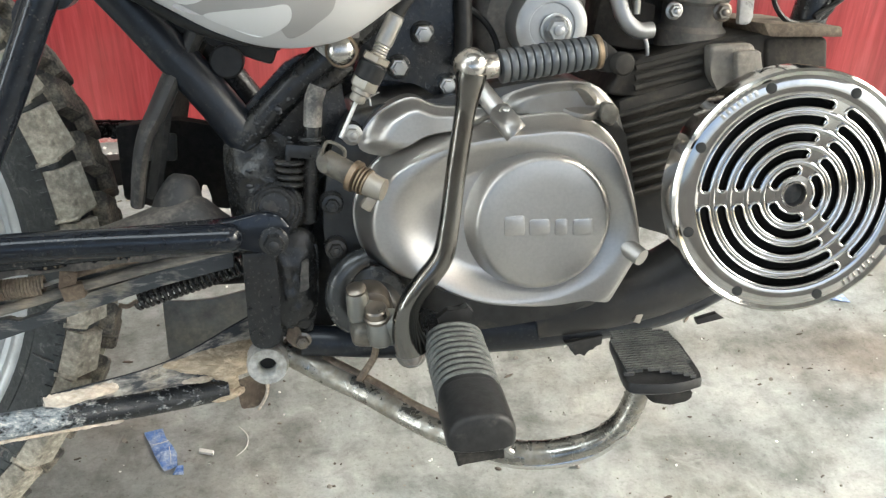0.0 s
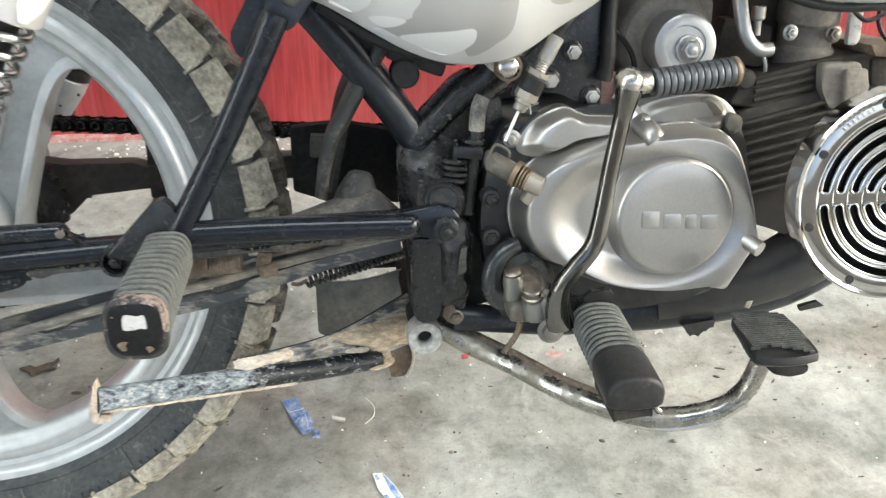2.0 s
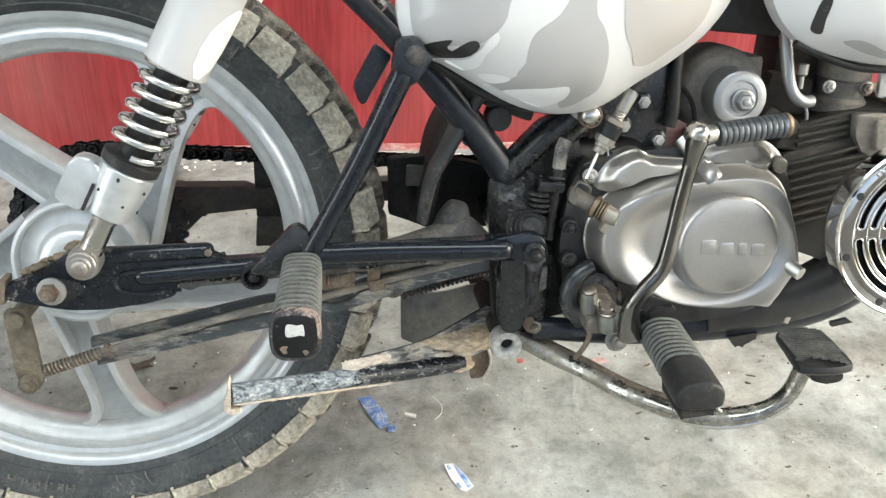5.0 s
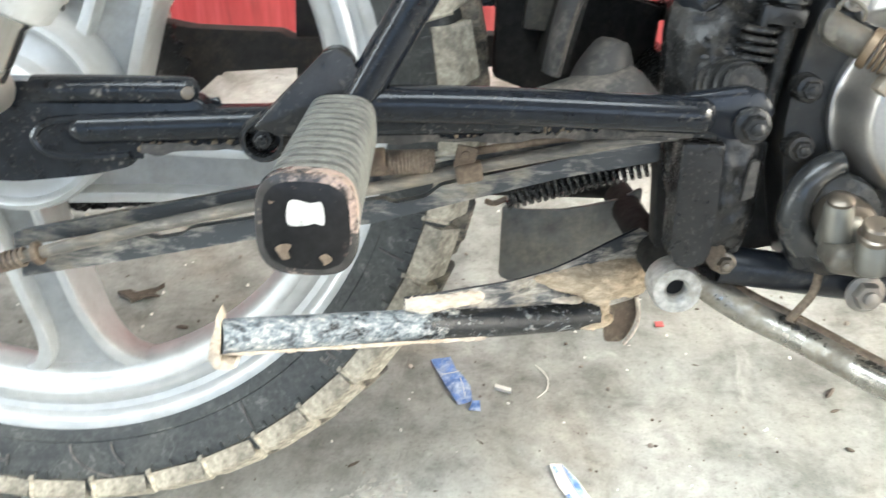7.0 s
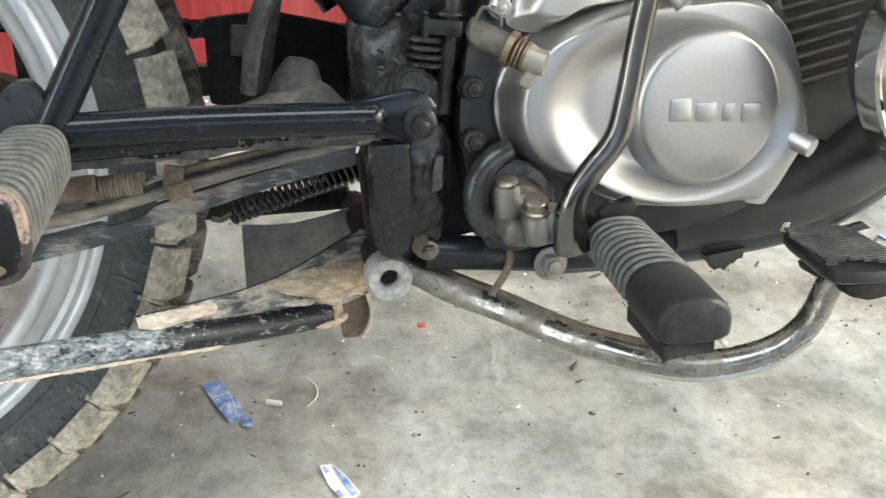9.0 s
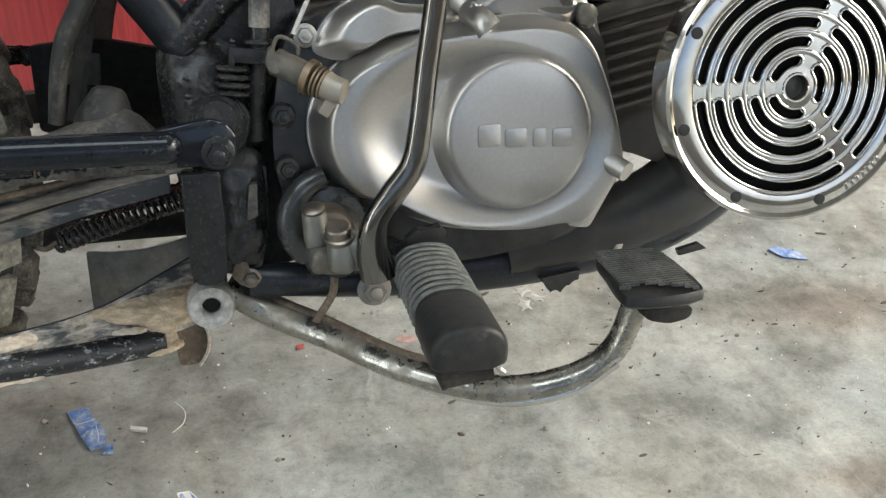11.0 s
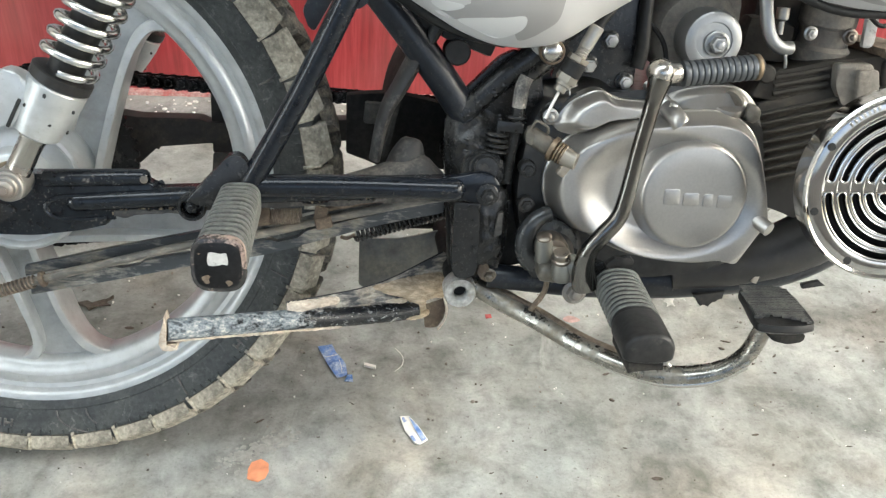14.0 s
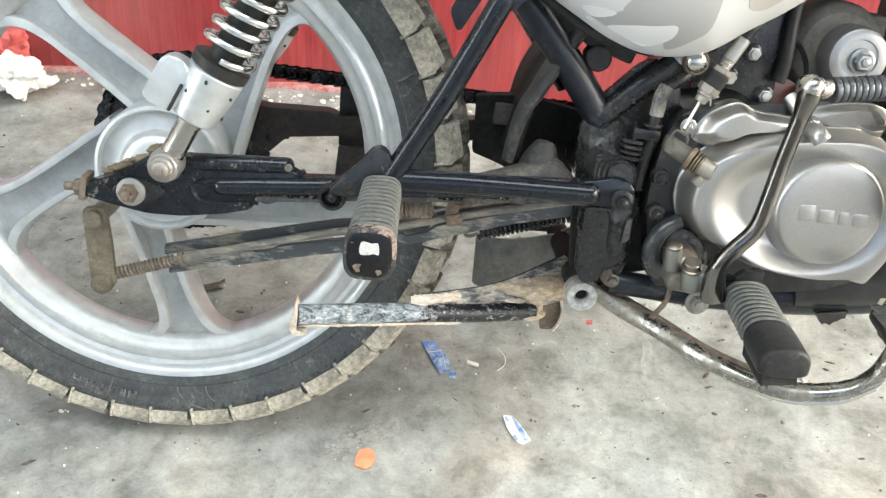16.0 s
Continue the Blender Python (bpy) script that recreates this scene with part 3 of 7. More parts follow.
def rear_wheel():
    bm = B()
    half = [(0.2445, -0.0290), (0.2455, -0.0315), (0.2430, -0.0335), (0.2370, -0.0330), (0.2335, -0.0300), (0.2310, -0.0245), (0.2265, -0.0225),
            (0.2230, -0.0250), (0.2200, -0.0262), (0.2160, -0.0255), (0.2125, -0.0205), (0.2075, -0.0180), (0.2040, -0.0150), (0.2010, -0.0090), (0.2000, 0.0)]
    far = [(r, -y) for r, y in reversed(half[:-1])]
    lathe(bm, AXLE, (0, 1, 0), half + far + [(0.232, 0.022), (0.215, 0.010), (0.215, -0.010), (0.232, -0.022)], 128, True)
    wheel = part("rear_wheel", bm, wheel_silver, bike, "silver cast alloy rear wheel with five split spokes")
    # tyre
    bm = B()
    side = [(0.2360, -0.0270), (0.2420, -0.0340), (0.2470, -0.0385), (0.2490, -0.0395), (0.2500, -0.0390), (0.2580, -0.0440), (0.2680, -0.0475), (0.2700, -0.0490),
            (0.2760, -0.0500), (0.2840, -0.0490), (0.2880, -0.0460), (0.2920, -0.0380), (0.2960, -0.0220), (0.2975, 0.0)]
    lathe(bm, AXLE, (0, 1, 0), side + [(r, -y) for r, y in reversed(side[:-1])] + [(0.2340, 0.02), (0.2340, -0.02)], 128, True)
    tyre = part("tyre", bm, tyre_side, wheel, "dusty black knobbly tyre caked with dry mud")
    bm = B()
    half_band = [(0.2740, -0.0500), (0.2805, -0.0488), (0.2865, -0.0430), (0.2905, -0.0270), (0.2905, -0.0240), (0.2925, 0.0)]
    band = half_band + [(r, -y) for r, y in reversed(half_band[:-1])] + [(0.2700, 0.0400), (0.2800, 0.0), (0.2700, -0.0400)]
    lathe(bm, AXLE, (0, 1, 0), band, 128, True)
    part("tread_band", bm, tread_shaded, wheel, "dusty tread between the blocks, darkened for the shade in the gaps")
    # sidewall marks: raised bars that stand for writing, and fine radial ribs
    bm = B()
    for k, (a, w, h) in enumerate([(-112, 2.2, 10), (-109, 1.2, 10), (-106.5, 2.0, 10), (-103.6, 1.8, 10), (-100.8, 1.0, 10), (-98.6, 2.1, 10), (-40, 2.2, 9), (-37, 2.0, 9), (-34, 2.0, 9), (100, 2, 9), (103, 2, 9), (106, 2, 9)]):
        for da in (-0.5, 0.5):
            w0 = radians(a + w * da * 0.7)
            block(bm, at_wheel(w0, 0.2635, -0.0462), (0.0022, 0.0022, h * 0.001), (0, 90 - math.degrees(w0), 0), 0.0004, 1)
        w0 = radians(a)
        block(bm, at_wheel(w0, 0.2635, -0.0462), (w * 0.0032, 0.0022, 0.0022), (0, 90 - math.degrees(w0), 0), 0.0004, 1)
    tagged(part("lettering", bm, rubber_worn, wheel, "raised rubber lettering bars"), kind="stuff")
    bm = B()
    for k in range(150):
        w0 = 2 * math.pi * k / 150 + 0.01 * math.sin(k * 5.1)
        block(bm, at_wheel(w0, 0.2745, -0.0497), (0.0012, 0.0016, 0.013), (0, 90 - math.degrees(w0), 0), 0, 1)
    tagged(part("sidewall_rib", bm, tyre_side, wheel), kind="stuff")
    # tread blocks
    def knob(shape, mat, name):
        bm = B()
        low, high = ([bm.verts.new(p) for p in level] for level in shape)
        bm.faces.new(list(reversed(low)))
        cap = bm.faces.new(high)
        for k in range(4):
            bm.faces.new((low[k - 1], low[k], high[k], high[k - 1]))
        bmesh.ops.bevel(bm, geom=list(cap.edges), offset=0.0018, segments=1, affect="EDGES")
        return to_mesh(name, bm, mat)
    # local frame: x along the tread, y across, z outwards from the hub
    shoulder = [[(-0.0222, -0.0508, 0.2745), (0.0186, -0.0508, 0.2745), (0.0190, -0.0285, 0.2880), (-0.0226, -0.0285, 0.2880)],
                [(-0.0219, -0.0530, 0.2872), (0.0183, -0.0532, 0.2888), (0.0150, -0.0335, 0.3030), (-0.0222, -0.0375, 0.3010)]]
    middle = [[(-0.0225, -0.0262, 0.2890), (0.0080, -0.0250, 0.2890), (0.0225, -0.0015, 0.2920), (-0.0090, -0.0015, 0.2920)],
              [(-0.0205, -0.0256, 0.3072), (0.0075, -0.0244, 0.3072), (0.0205, -0.0025, 0.3100), (-0.0080, -0.0025, 0.3100)]]
    # thin rib at the leading edge of each shoulder block, beside the slot
    lug = [[(0.0158, -0.0490, 0.2715), (0.0190, -0.0490, 0.2715), (0.0190, -0.0440, 0.2900), (0.0158, -0.0440, 0.2900)],
           [(0.0161, -0.0536, 0.2740), (0.0188, -0.0542, 0.2722), (0.0188, -0.0552, 0.2900), (0.0158, -0.0544, 0.2905)]]
    kinds = [knob(shoulder, tread_dusty, "tread_block"), knob(middle, tread_worn, "tread_block"), knob(lug, tread_dusty, "tread_lug")]
    count = 40
    for k in range(count):
        for me, flip, shift in ((kinds[0], 1, 0.0), (kinds[0], -1, 0.5), (kinds[1], 1, 0.55), (kinds[1], -1, 0.05)):
            a = 360 * (k + shift) / count + 0.25 * math.sin(k * 2.3)
            m = Matrix.Translation(AXLE) @ pose(0, 0, 0, 0, a, 0) @ pose(0, 0, 0, 0, 0, 180 if flip < 0 else 0)
            piece("tread_block", me, wheel, m)
        piece("tread_lug", kinds[2], wheel, Matrix.Translation(AXLE) @ pose(0, 0, 0, 0, 360 * k / count + 0.25 * math.sin(k * 2.3), 0))
    # raised moulding lines on the sidewall
    for a, r0, r1, bend in ((-104, 0.2500, 0.2700, 0.0), (-88, 0.2500, 0.2745, 7.0), (-81, 0.2500, 0.2660, 2.0), (-57, 0.2500, 0.2700, 0.0), (-20, 0.2520, 0.2700, 0.0), (24, 0.2520, 0.2720, 1.0), (51, 0.2520, 0.2700, 0.0)):
        bm = B()
        tube(bm, [at_wheel(radians(a + bend * f * f), r0 + (r1 - r0) * f, -0.0398 - 0.0104 * math.sin(math.pi / 2 * min(1.0, (r0 + (r1 - r0) * f - 0.249) / 0.027))) for f in (0, 0.25, 0.5, 0.75, 1.0)], 0.0009, 8, 3)
        part("moulding_line", bm, rubber_worn, wheel)
    # spokes
    def spoke():
        bm = B()
        sweep = lambda r: (0.204 - r) * 0.2126
        def rail(side):
            pts = [(0.035, 0.0210), (0.052, 0.0200), (0.085, 0.0180), (0.120, 0.0170), (0.155, 0.0175), (0.178, 0.0210), (0.192, 0.0280), (0.2000, 0.0390), (0.2045, 0.0540)]
            line = smooth_line([(t * side + sweep(x), 0, x) for x, t in pts], 3)
            rings = []
            for k, at in enumerate(line):
                d = (line[min(k + 1, len(line) - 1)] - line[max(k - 1, 0)]).normalized()
                x = at.z
                rings.append(ring(bm, at, V(d.z, 0, -d.x), V(0, 1, 0), 0.0046 + 0.0012 * ease(0.15, 0.19, x), 16, 0.0225 - 0.16 * max(0, x - 0.145), 6.0))
            skin(bm, rings)
        rail(1), rail(-1)
        pts = [(0.035, 0.0210), (0.050, 0.0200), (0.090, 0.0180), (0.125, 0.0170), (0.155, 0.0175), (0.178, 0.0210), (0.192, 0.0280), (0.2010, 0.0400)]
        web = [(t + sweep(x), x) for x, t in pts] + [(sweep(x) - t, x) for x, t in reversed(pts)]
        plate = B()
        prism(plate, web, -0.005, 0.006)
        return to_mesh("spoke", bm, wheel_silver), to_mesh("spoke_web", plate, wheel_web)
    me, web = spoke()
    for a in (131, 203, 275, 347, 59):
        m = Matrix.Translation(AXLE) @ pose(0, 0, 0, 0, 90 - a, 0)
        piece("spoke", me, wheel, m)
        piece("spoke_web", web, wheel, m)
    # brake drum
    bm = B()
    lathe(bm, AXLE, NEAR, [(0.0620, -0.050), (0.0650, -0.046), (0.0650, 0.046), (0.0632, 0.0510), (0.0600, 0.0520), (0.0575, 0.0500), (0.0560, 0.0460),
                           (0.0500, 0.0450), (0.0400, 0.0480), (0.0370, 0.0560), (0.0330, 0.0600), (0.0250, 0.0620), (0.0230, 0.0860), (0.0150, 0.0880)], 64)
    hub = part("brake_drum", bm, wheel_silver, wheel, "silver drum brake hub")
    # brake arm, dirt-covered
    bm = B()
    prism(bm, rounded([(-0.056, 0.282), (-0.034, 0.284), (-0.030, 0.240), (-0.028, 0.206), (-0.036, 0.196), (-0.048, 0.198), (-0.052, 0.215)], 0.006), -0.112, -0.105, 0.001)
    rod(bm, (-0.045, -0.118, 0.272), (-0.045, -0.060, 0.272), 0.009)
    rod(bm, (-0.040, -0.120, 0.208), (-0.040, -0.096, 0.208), 0.0085)
    part("brake_arm", bm, arm_mud, bike, "rusty brake arm coated in dust")
    bm = B()
    bolt(bm, (-0.040, -0.118, 0.208), NEAR, 0.007, 0.007)
    part("arm_bolt", bm, arm_mud, bike)
    return wheel


rear_wheel()


def swingarm():
    bm = B()
    outline = [(-0.044, 0.302), (-0.014, 0.296), (0.012, 0.2905), (0.044, 0.2900), (0.083, 0.2950), (0.107, 0.3010), (0.110, 0.3085), (0.124, 0.3125), (0.172, 0.3145), (0.2345, 0.3205), (0.300, 0.3220), (0.370, 0.3265), (0.430, 0.3270),
               (0.444, 0.336), (0.430, 0.3480), (0.260, 0.3420), (0.202, 0.3370), (0.183, 0.3350), (0.150, 0.3335), (0.145, 0.3400), (0.052, 0.3460), (0.016, 0.3450), (-0.008, 0.3280), (-0.034, 0.3180), (-0.044, 0.3130)]
    prism(bm, rounded(outline, 0.006), -0.138, -0.122, 0.005, 4)
    arm = part("swingarm", bm, arm_paint, bike, "black painted steel swingarm flecked with dry mud")
    # rounded tube pressed along the upper edge
    bm = B()
    tube(bm, [(0.056, -0.132, 0.3400), (0.080, -0.134, 0.3415), (0.138, -0.134, 0.3430)], (0.0085, 0.0075), 18, 3)
    lathe(bm, (0.138, -0.134, 0.3430), (1, 0, 0.03), [(0.0075, 0), (0.0068, 0.003), (0.0045, 0.0055), (0.0010, 0.0065)], 18)
    part("upper_tube", bm, arm_paint, arm)
    bm = B()
    lathe(bm, (0.1400, -0.1405, 0.3430), NEAR, [(0.0034, 0), (0.0034, 0.0016), (0.0020, 0.0022)], 14)
    part("rivet", bm, oily_nut, arm)
    # pressed bead round the end plate
    bm = B()
    tube(bm, [(0.150, -0.139, 0.3275), (0.090, -0.139, 0.3270), (0.064, -0.139, 0.3245), (0.055, -0.139, 0.3160), (0.062, -0.139, 0.3070), (0.082, -0.139, 0.3050), (0.106, -0.139, 0.3070)], 0.0024, 8)
    part("bead", bm, arm_paint, arm)
    bm = B()
    tube(bm, [(0.330, -0.1340, 0.3345), (0.200, -0.1345, 0.3280), (0.110, -0.1345, 0.3225), (0.080, -0.1340, 0.3205)], 0.0092, 20, 4)
    lathe(bm, (0.080, -0.1340, 0.3205), (-1, 0, -0.06), [(0.0092, 0), (0.0082, 0.004), (0.0055, 0.0072), (0.0010, 0.0088)], 20)
    part("lower_swage", bm, arm_paint, arm)
    # crumbs and hanging rags of mud along the lower edge
    low = lambda x: 0.3085 + (x - 0.110) * 0.09 if x < 0.2 else 0.3166 + (x - 0.2) * 0.058
    rng = random.Random(3)
    bm = B()
    for k in range(110):
        x = 0.112 + 0.0024 * k + rng.uniform(-0.002, 0.002)
        s = rng.uniform(0.0005, 0.0014)
        bmesh.ops.create_icosphere(bm, subdivisions=1, radius=s, matrix=Matrix.Translation((x, -0.138, low(x) + rng.uniform(0, 0.006))) @ Matrix.Diagonal((rng.uniform(0.6, 1.6), 0.9, rng.uniform(0.7, 2.6), 1)))
    tagged(part("mud_crust", bm, dried_mud, arm, "crust of dry mud"), kind="stuff")
    bm = B()
    xs = [0.112 + 0.0024 * k for k in range(126)]
    top = [(x, low(x) + max(0.0008, 0.0030 + 0.0050 * noise.noise(V(x * 55, 0.3, 0)) + 0.0026 * noise.noise(V(x * 410, 4.0, 0)))) for x in xs]
    hem = [(x, low(x) - max(0.0002, 0.0005 + 0.0030 * noise.noise(V(x * 70, 7.3, 0)))) for x in xs]
    prism(bm, hem + list(reversed(top)), -0.1396, -0.1360)
    part("mud_splash", bm, strap_dusty, arm, "ragged band of dry mud along the lower edge")
    # axle end with its slot, washer and nut
    bm = B()
    prism(bm, loop_line([(-0.016, 0.3120), (-0.006, 0.3215), (0.012, 0.3230), (0.030, 0.3150), (0.028, 0.3100), (0.010, 0.3000), (-0.008, 0.3020)], 5), -0.1430, -0.137, 0.002)
    part("adjuster_plate", bm, black_grimy, arm)
    bm = B()
    lathe(bm, (0.001, -0.1430, 0.3120), NEAR, [(0.0128, 0), (0.0128, 0.003), (0.0112, 0.004)], 28)
    part("washer", bm, nut_grey, arm)
    bm = B()
    lathe(bm, (0.000, -0.1465, 0.3120), NEAR, [(0.0088, 0), (0.0088, 0.005), (0.0078, 0.007), (0.0052, 0.0075), (0.0048, 0.0110), (0.0038, 0.0118)], 6)
    rod(bm, (0.000, -0.150, 0.312), (0.000, -0.1585, 0.312), 0.0044)
    part("axle_nut", bm, rusty, arm, "rusty axle nut")
    bm = B()
    rod(bm, (-0.066, -0.122, 0.306), (-0.042, -0.122, 0.307), 0.004)
    hexagon(bm, (-0.056, -0.122, 0.306), (1, 0, 0), 0.008, 0.010)
    block(bm, (-0.044, -0.128, 0.310), (0.006, 0.022, 0.024), (0, 10, 0), 0.002)
    part("chain_adjuster", bm, rusty, arm)
    for k in range(9):
        rng = random.Random(40 + k)
        c = V(-0.026 + 0.007 * k, -0.118 - 0.004 * (k % 3), 0.322 + 0.0035 * k + rng.uniform(-0.002, 0.002))
        bm = B()
        bmesh.ops.create_icosphere(bm, subdivisions=2, radius=0.0062, matrix=Matrix.Translation(c) @ Matrix.Diagonal((1.3, 0.8, 0.6, 1)))
        for v in bm.verts:
            v.co += 0.003 * noise.noise_vector(v.co * 260)
        part("mud_clod", bm, dried_mud, arm, "clod of brown mud")
    # ringed bolt before the footrest
    bm = B()
    lathe(bm, (0.180, -0.137, 0.3205), NEAR, [(0.0088, 0), (0.0128, 0), (0.0128, 0.010), (0.0112, 0.0125), (0.0094, 0.0125), (0.0088, 0.008)], 28, True)
    part("bolt_ring", bm, black_grimy, arm)
    bm = B()
    bolt(bm, (0.180, -0.141, 0.3205), NEAR, 0.0062, 0.008)
    part("pivot_bolt", bm, black_grimy, arm)
    # far arm
    bm = B()
    prism(bm, rounded([(-0.05, 0.296), (0.060, 0.288), (0.086, 0.294), (0.106, 0.313), (0.160, 0.318), (0.43, 0.328), (0.43, 0.354), (0.163, 0.340), (0.152, 0.345), (0.085, 0.3455), (0.052, 0.351), (-0.05, 0.330)], 0.003), 0.085, 0.112, 0.003)
    prism(bm, rounded([(0.163, 0.304), (0.226, 0.304), (0.232, 0.404), (0.163, 0.400)], 0.003), 0.098, 0.108, 0.002)
    part("far_arm", bm, far_grime, arm)
    # brown sheet added in place of the shaded floor below the far arm
    bm = B()
    prism(bm, rounded([(0.160, 0.268), (0.205, 0.268), (0.226, 0.303), (0.163, 0.303)], 0.002), 0.100, 0.106, 0.001)
    part("floor_shade", bm, grey_box, arm, "brown sheet standing in for shaded floor")
    bm = B()
    tube(bm, [(0.425, -0.10, 0.338), (0.425, 0.1, 0.338)], 0.016, 20)
    part("pivot_tube", bm, black_grimy, arm)


def shock(y, name="shock_absorber", label="coil-over shock absorber with chrome spring and pale painted cover"):
    base, d = V(0.036, y, 0.343), V(0.479, 0, 0.878).normalized()
    p = lambda s: base + d * s
    bm = B()
    lathe(bm, p(0.048), d, [(0.0165, 0), (0.0190, 0.002), (0.0205, 0.010), (0.0225, 0.022), (0.0240, 0.036), (0.0242, 0.046), (0.0225, 0.048)], 36)
    body = part(name, bm, wheel_silver, bike, label)
    # spring seat lug with its slot
    bm = B()
    m = Matrix.Translation(p(0.078) + V(-0.0300, -0.006, 0.006)) @ pose(0, 0, 0, 0, 28, 0)
    prism(bm, rounded([(-0.015, -0.022), (0.014, -0.022), (0.016, 0.010), (0.010, 0.021), (-0.004, 0.024), (-0.014, 0.018)], 0.007, 4), -0.010, 0.010, 0.003, 3)
    bm.transform(m)
    part("spring_seat_lug", bm, wheel_silver, body)
    bm = B()
    block(bm, p(0.076) + V(-0.0230, -0.0155, -0.004), (0.003, 0.004, 0.026), (0, 28, 0), 0.0008, 1)
    part("slot", bm, hole_black, body)
    for k in range(7):
        bm = B()
        w = radians(205 + 31 * k)
        side = d.cross(NEAR)
        q = p(0.056 + 0.0055 * ((k * 3) % 7)) + (NEAR * -math.sin(w) + side * math.cos(w)) * (0.0205 + 0.0008 * ((k * 3) % 7))
        bmesh.ops.create_icosphere(bm, subdivisions=1, radius=0.0014, matrix=Matrix.Translation(q) @ Matrix.Diagonal((1.2, 0.5, 1.0 + 0.3 * (k % 3), 1)))
        part("paint_chip", bm, oily_case, body)
    bm = B()
    lathe(bm, p(0.008), d, [(0.0100, 0), (0.0104, 0.002), (0.0104, 0.034), (0.0118, 0.036), (0.0118, 0.046)], 28)
    part("damper_rod", bm, lever_worn, body, "chrome damper end")
    bm = B()
    lathe(bm, base + V(0, 0.014, 0), NEAR, [(0.011, 0), (0.0142, 0.002), (0.0150, 0.016), (0.0138, 0.024)], 28)
    part("eye_bush", bm, bush_grey, body)
    bm = B()
    lathe(bm, base + V(0, -0.010, 0), NEAR, [(0.0128, 0), (0.0128, 0.0030), (0.0116, 0.0042), (0.0098, 0.0044), (0.0098, 0.0070), (0.0086, 0.0084), (0.0072, 0.0086), (0.0070, 0.0110), (0.0052, 0.0126), (0.0034, 0.0128), (0.0032, 0.0150), (0.0010, 0.0152)], 28)
    part("cap_nut", bm, nut_grey, body, "worn stepped nut, rusty at its centre")
    bm = B()
    lathe(bm, p(0.0955), d, [(0.0228, 0), (0.0250, 0.0015), (0.0252, 0.0095), (0.0228, 0.0110)], 36)
    part("rubber_ring", bm, rubber, body)
    bm = B()
    rod(bm, p(0.095), p(0.235), 0.0145, 24)
    part("damper_tube", bm, rubber, body)
    bm = B()
    coil(bm, p(0.110), p(0.214), 0.0224, 0.0036, 7.6, 10, 34)
    part("spring", bm, spring_steel, body, "chrome coil spring")
    bm = B()
    lathe(bm, p(0.190), d, [(0.0255, 0.0), (0.0272, 0.0015), (0.0275, 0.02), (0.0282, 0.07), (0.0290, 0.15), (0.0260, 0.155)], 48)
    cover = part("cover", bm, paint_mid, body, "grey and white camouflage painted cover")
    bm = B()
    side = d.cross(NEAR)
    rows = []
    for s, w0, w1 in ((0.194, 128, 140), (0.204, 118, 158), (0.220, 116, 170), (0.236, 122, 176), (0.250, 138, 178), (0.258, 156, 172)):
        turn = [radians(w0 + (w1 - w0) * k / 12) for k in range(13)]
        r0 = 0.0285 + (s - 0.194) * 0.018
        rows.append([[bm.verts.new(p(s) + (NEAR * math.sin(w) - side * math.cos(w)) * r) for w in turn] for r in (r0, r0 - 0.003)])
    skin(bm, [a + list(reversed(b)) for a, b in rows])
    part("paint_patch", bm, paint_white, cover, "white camouflage patch")
    return body


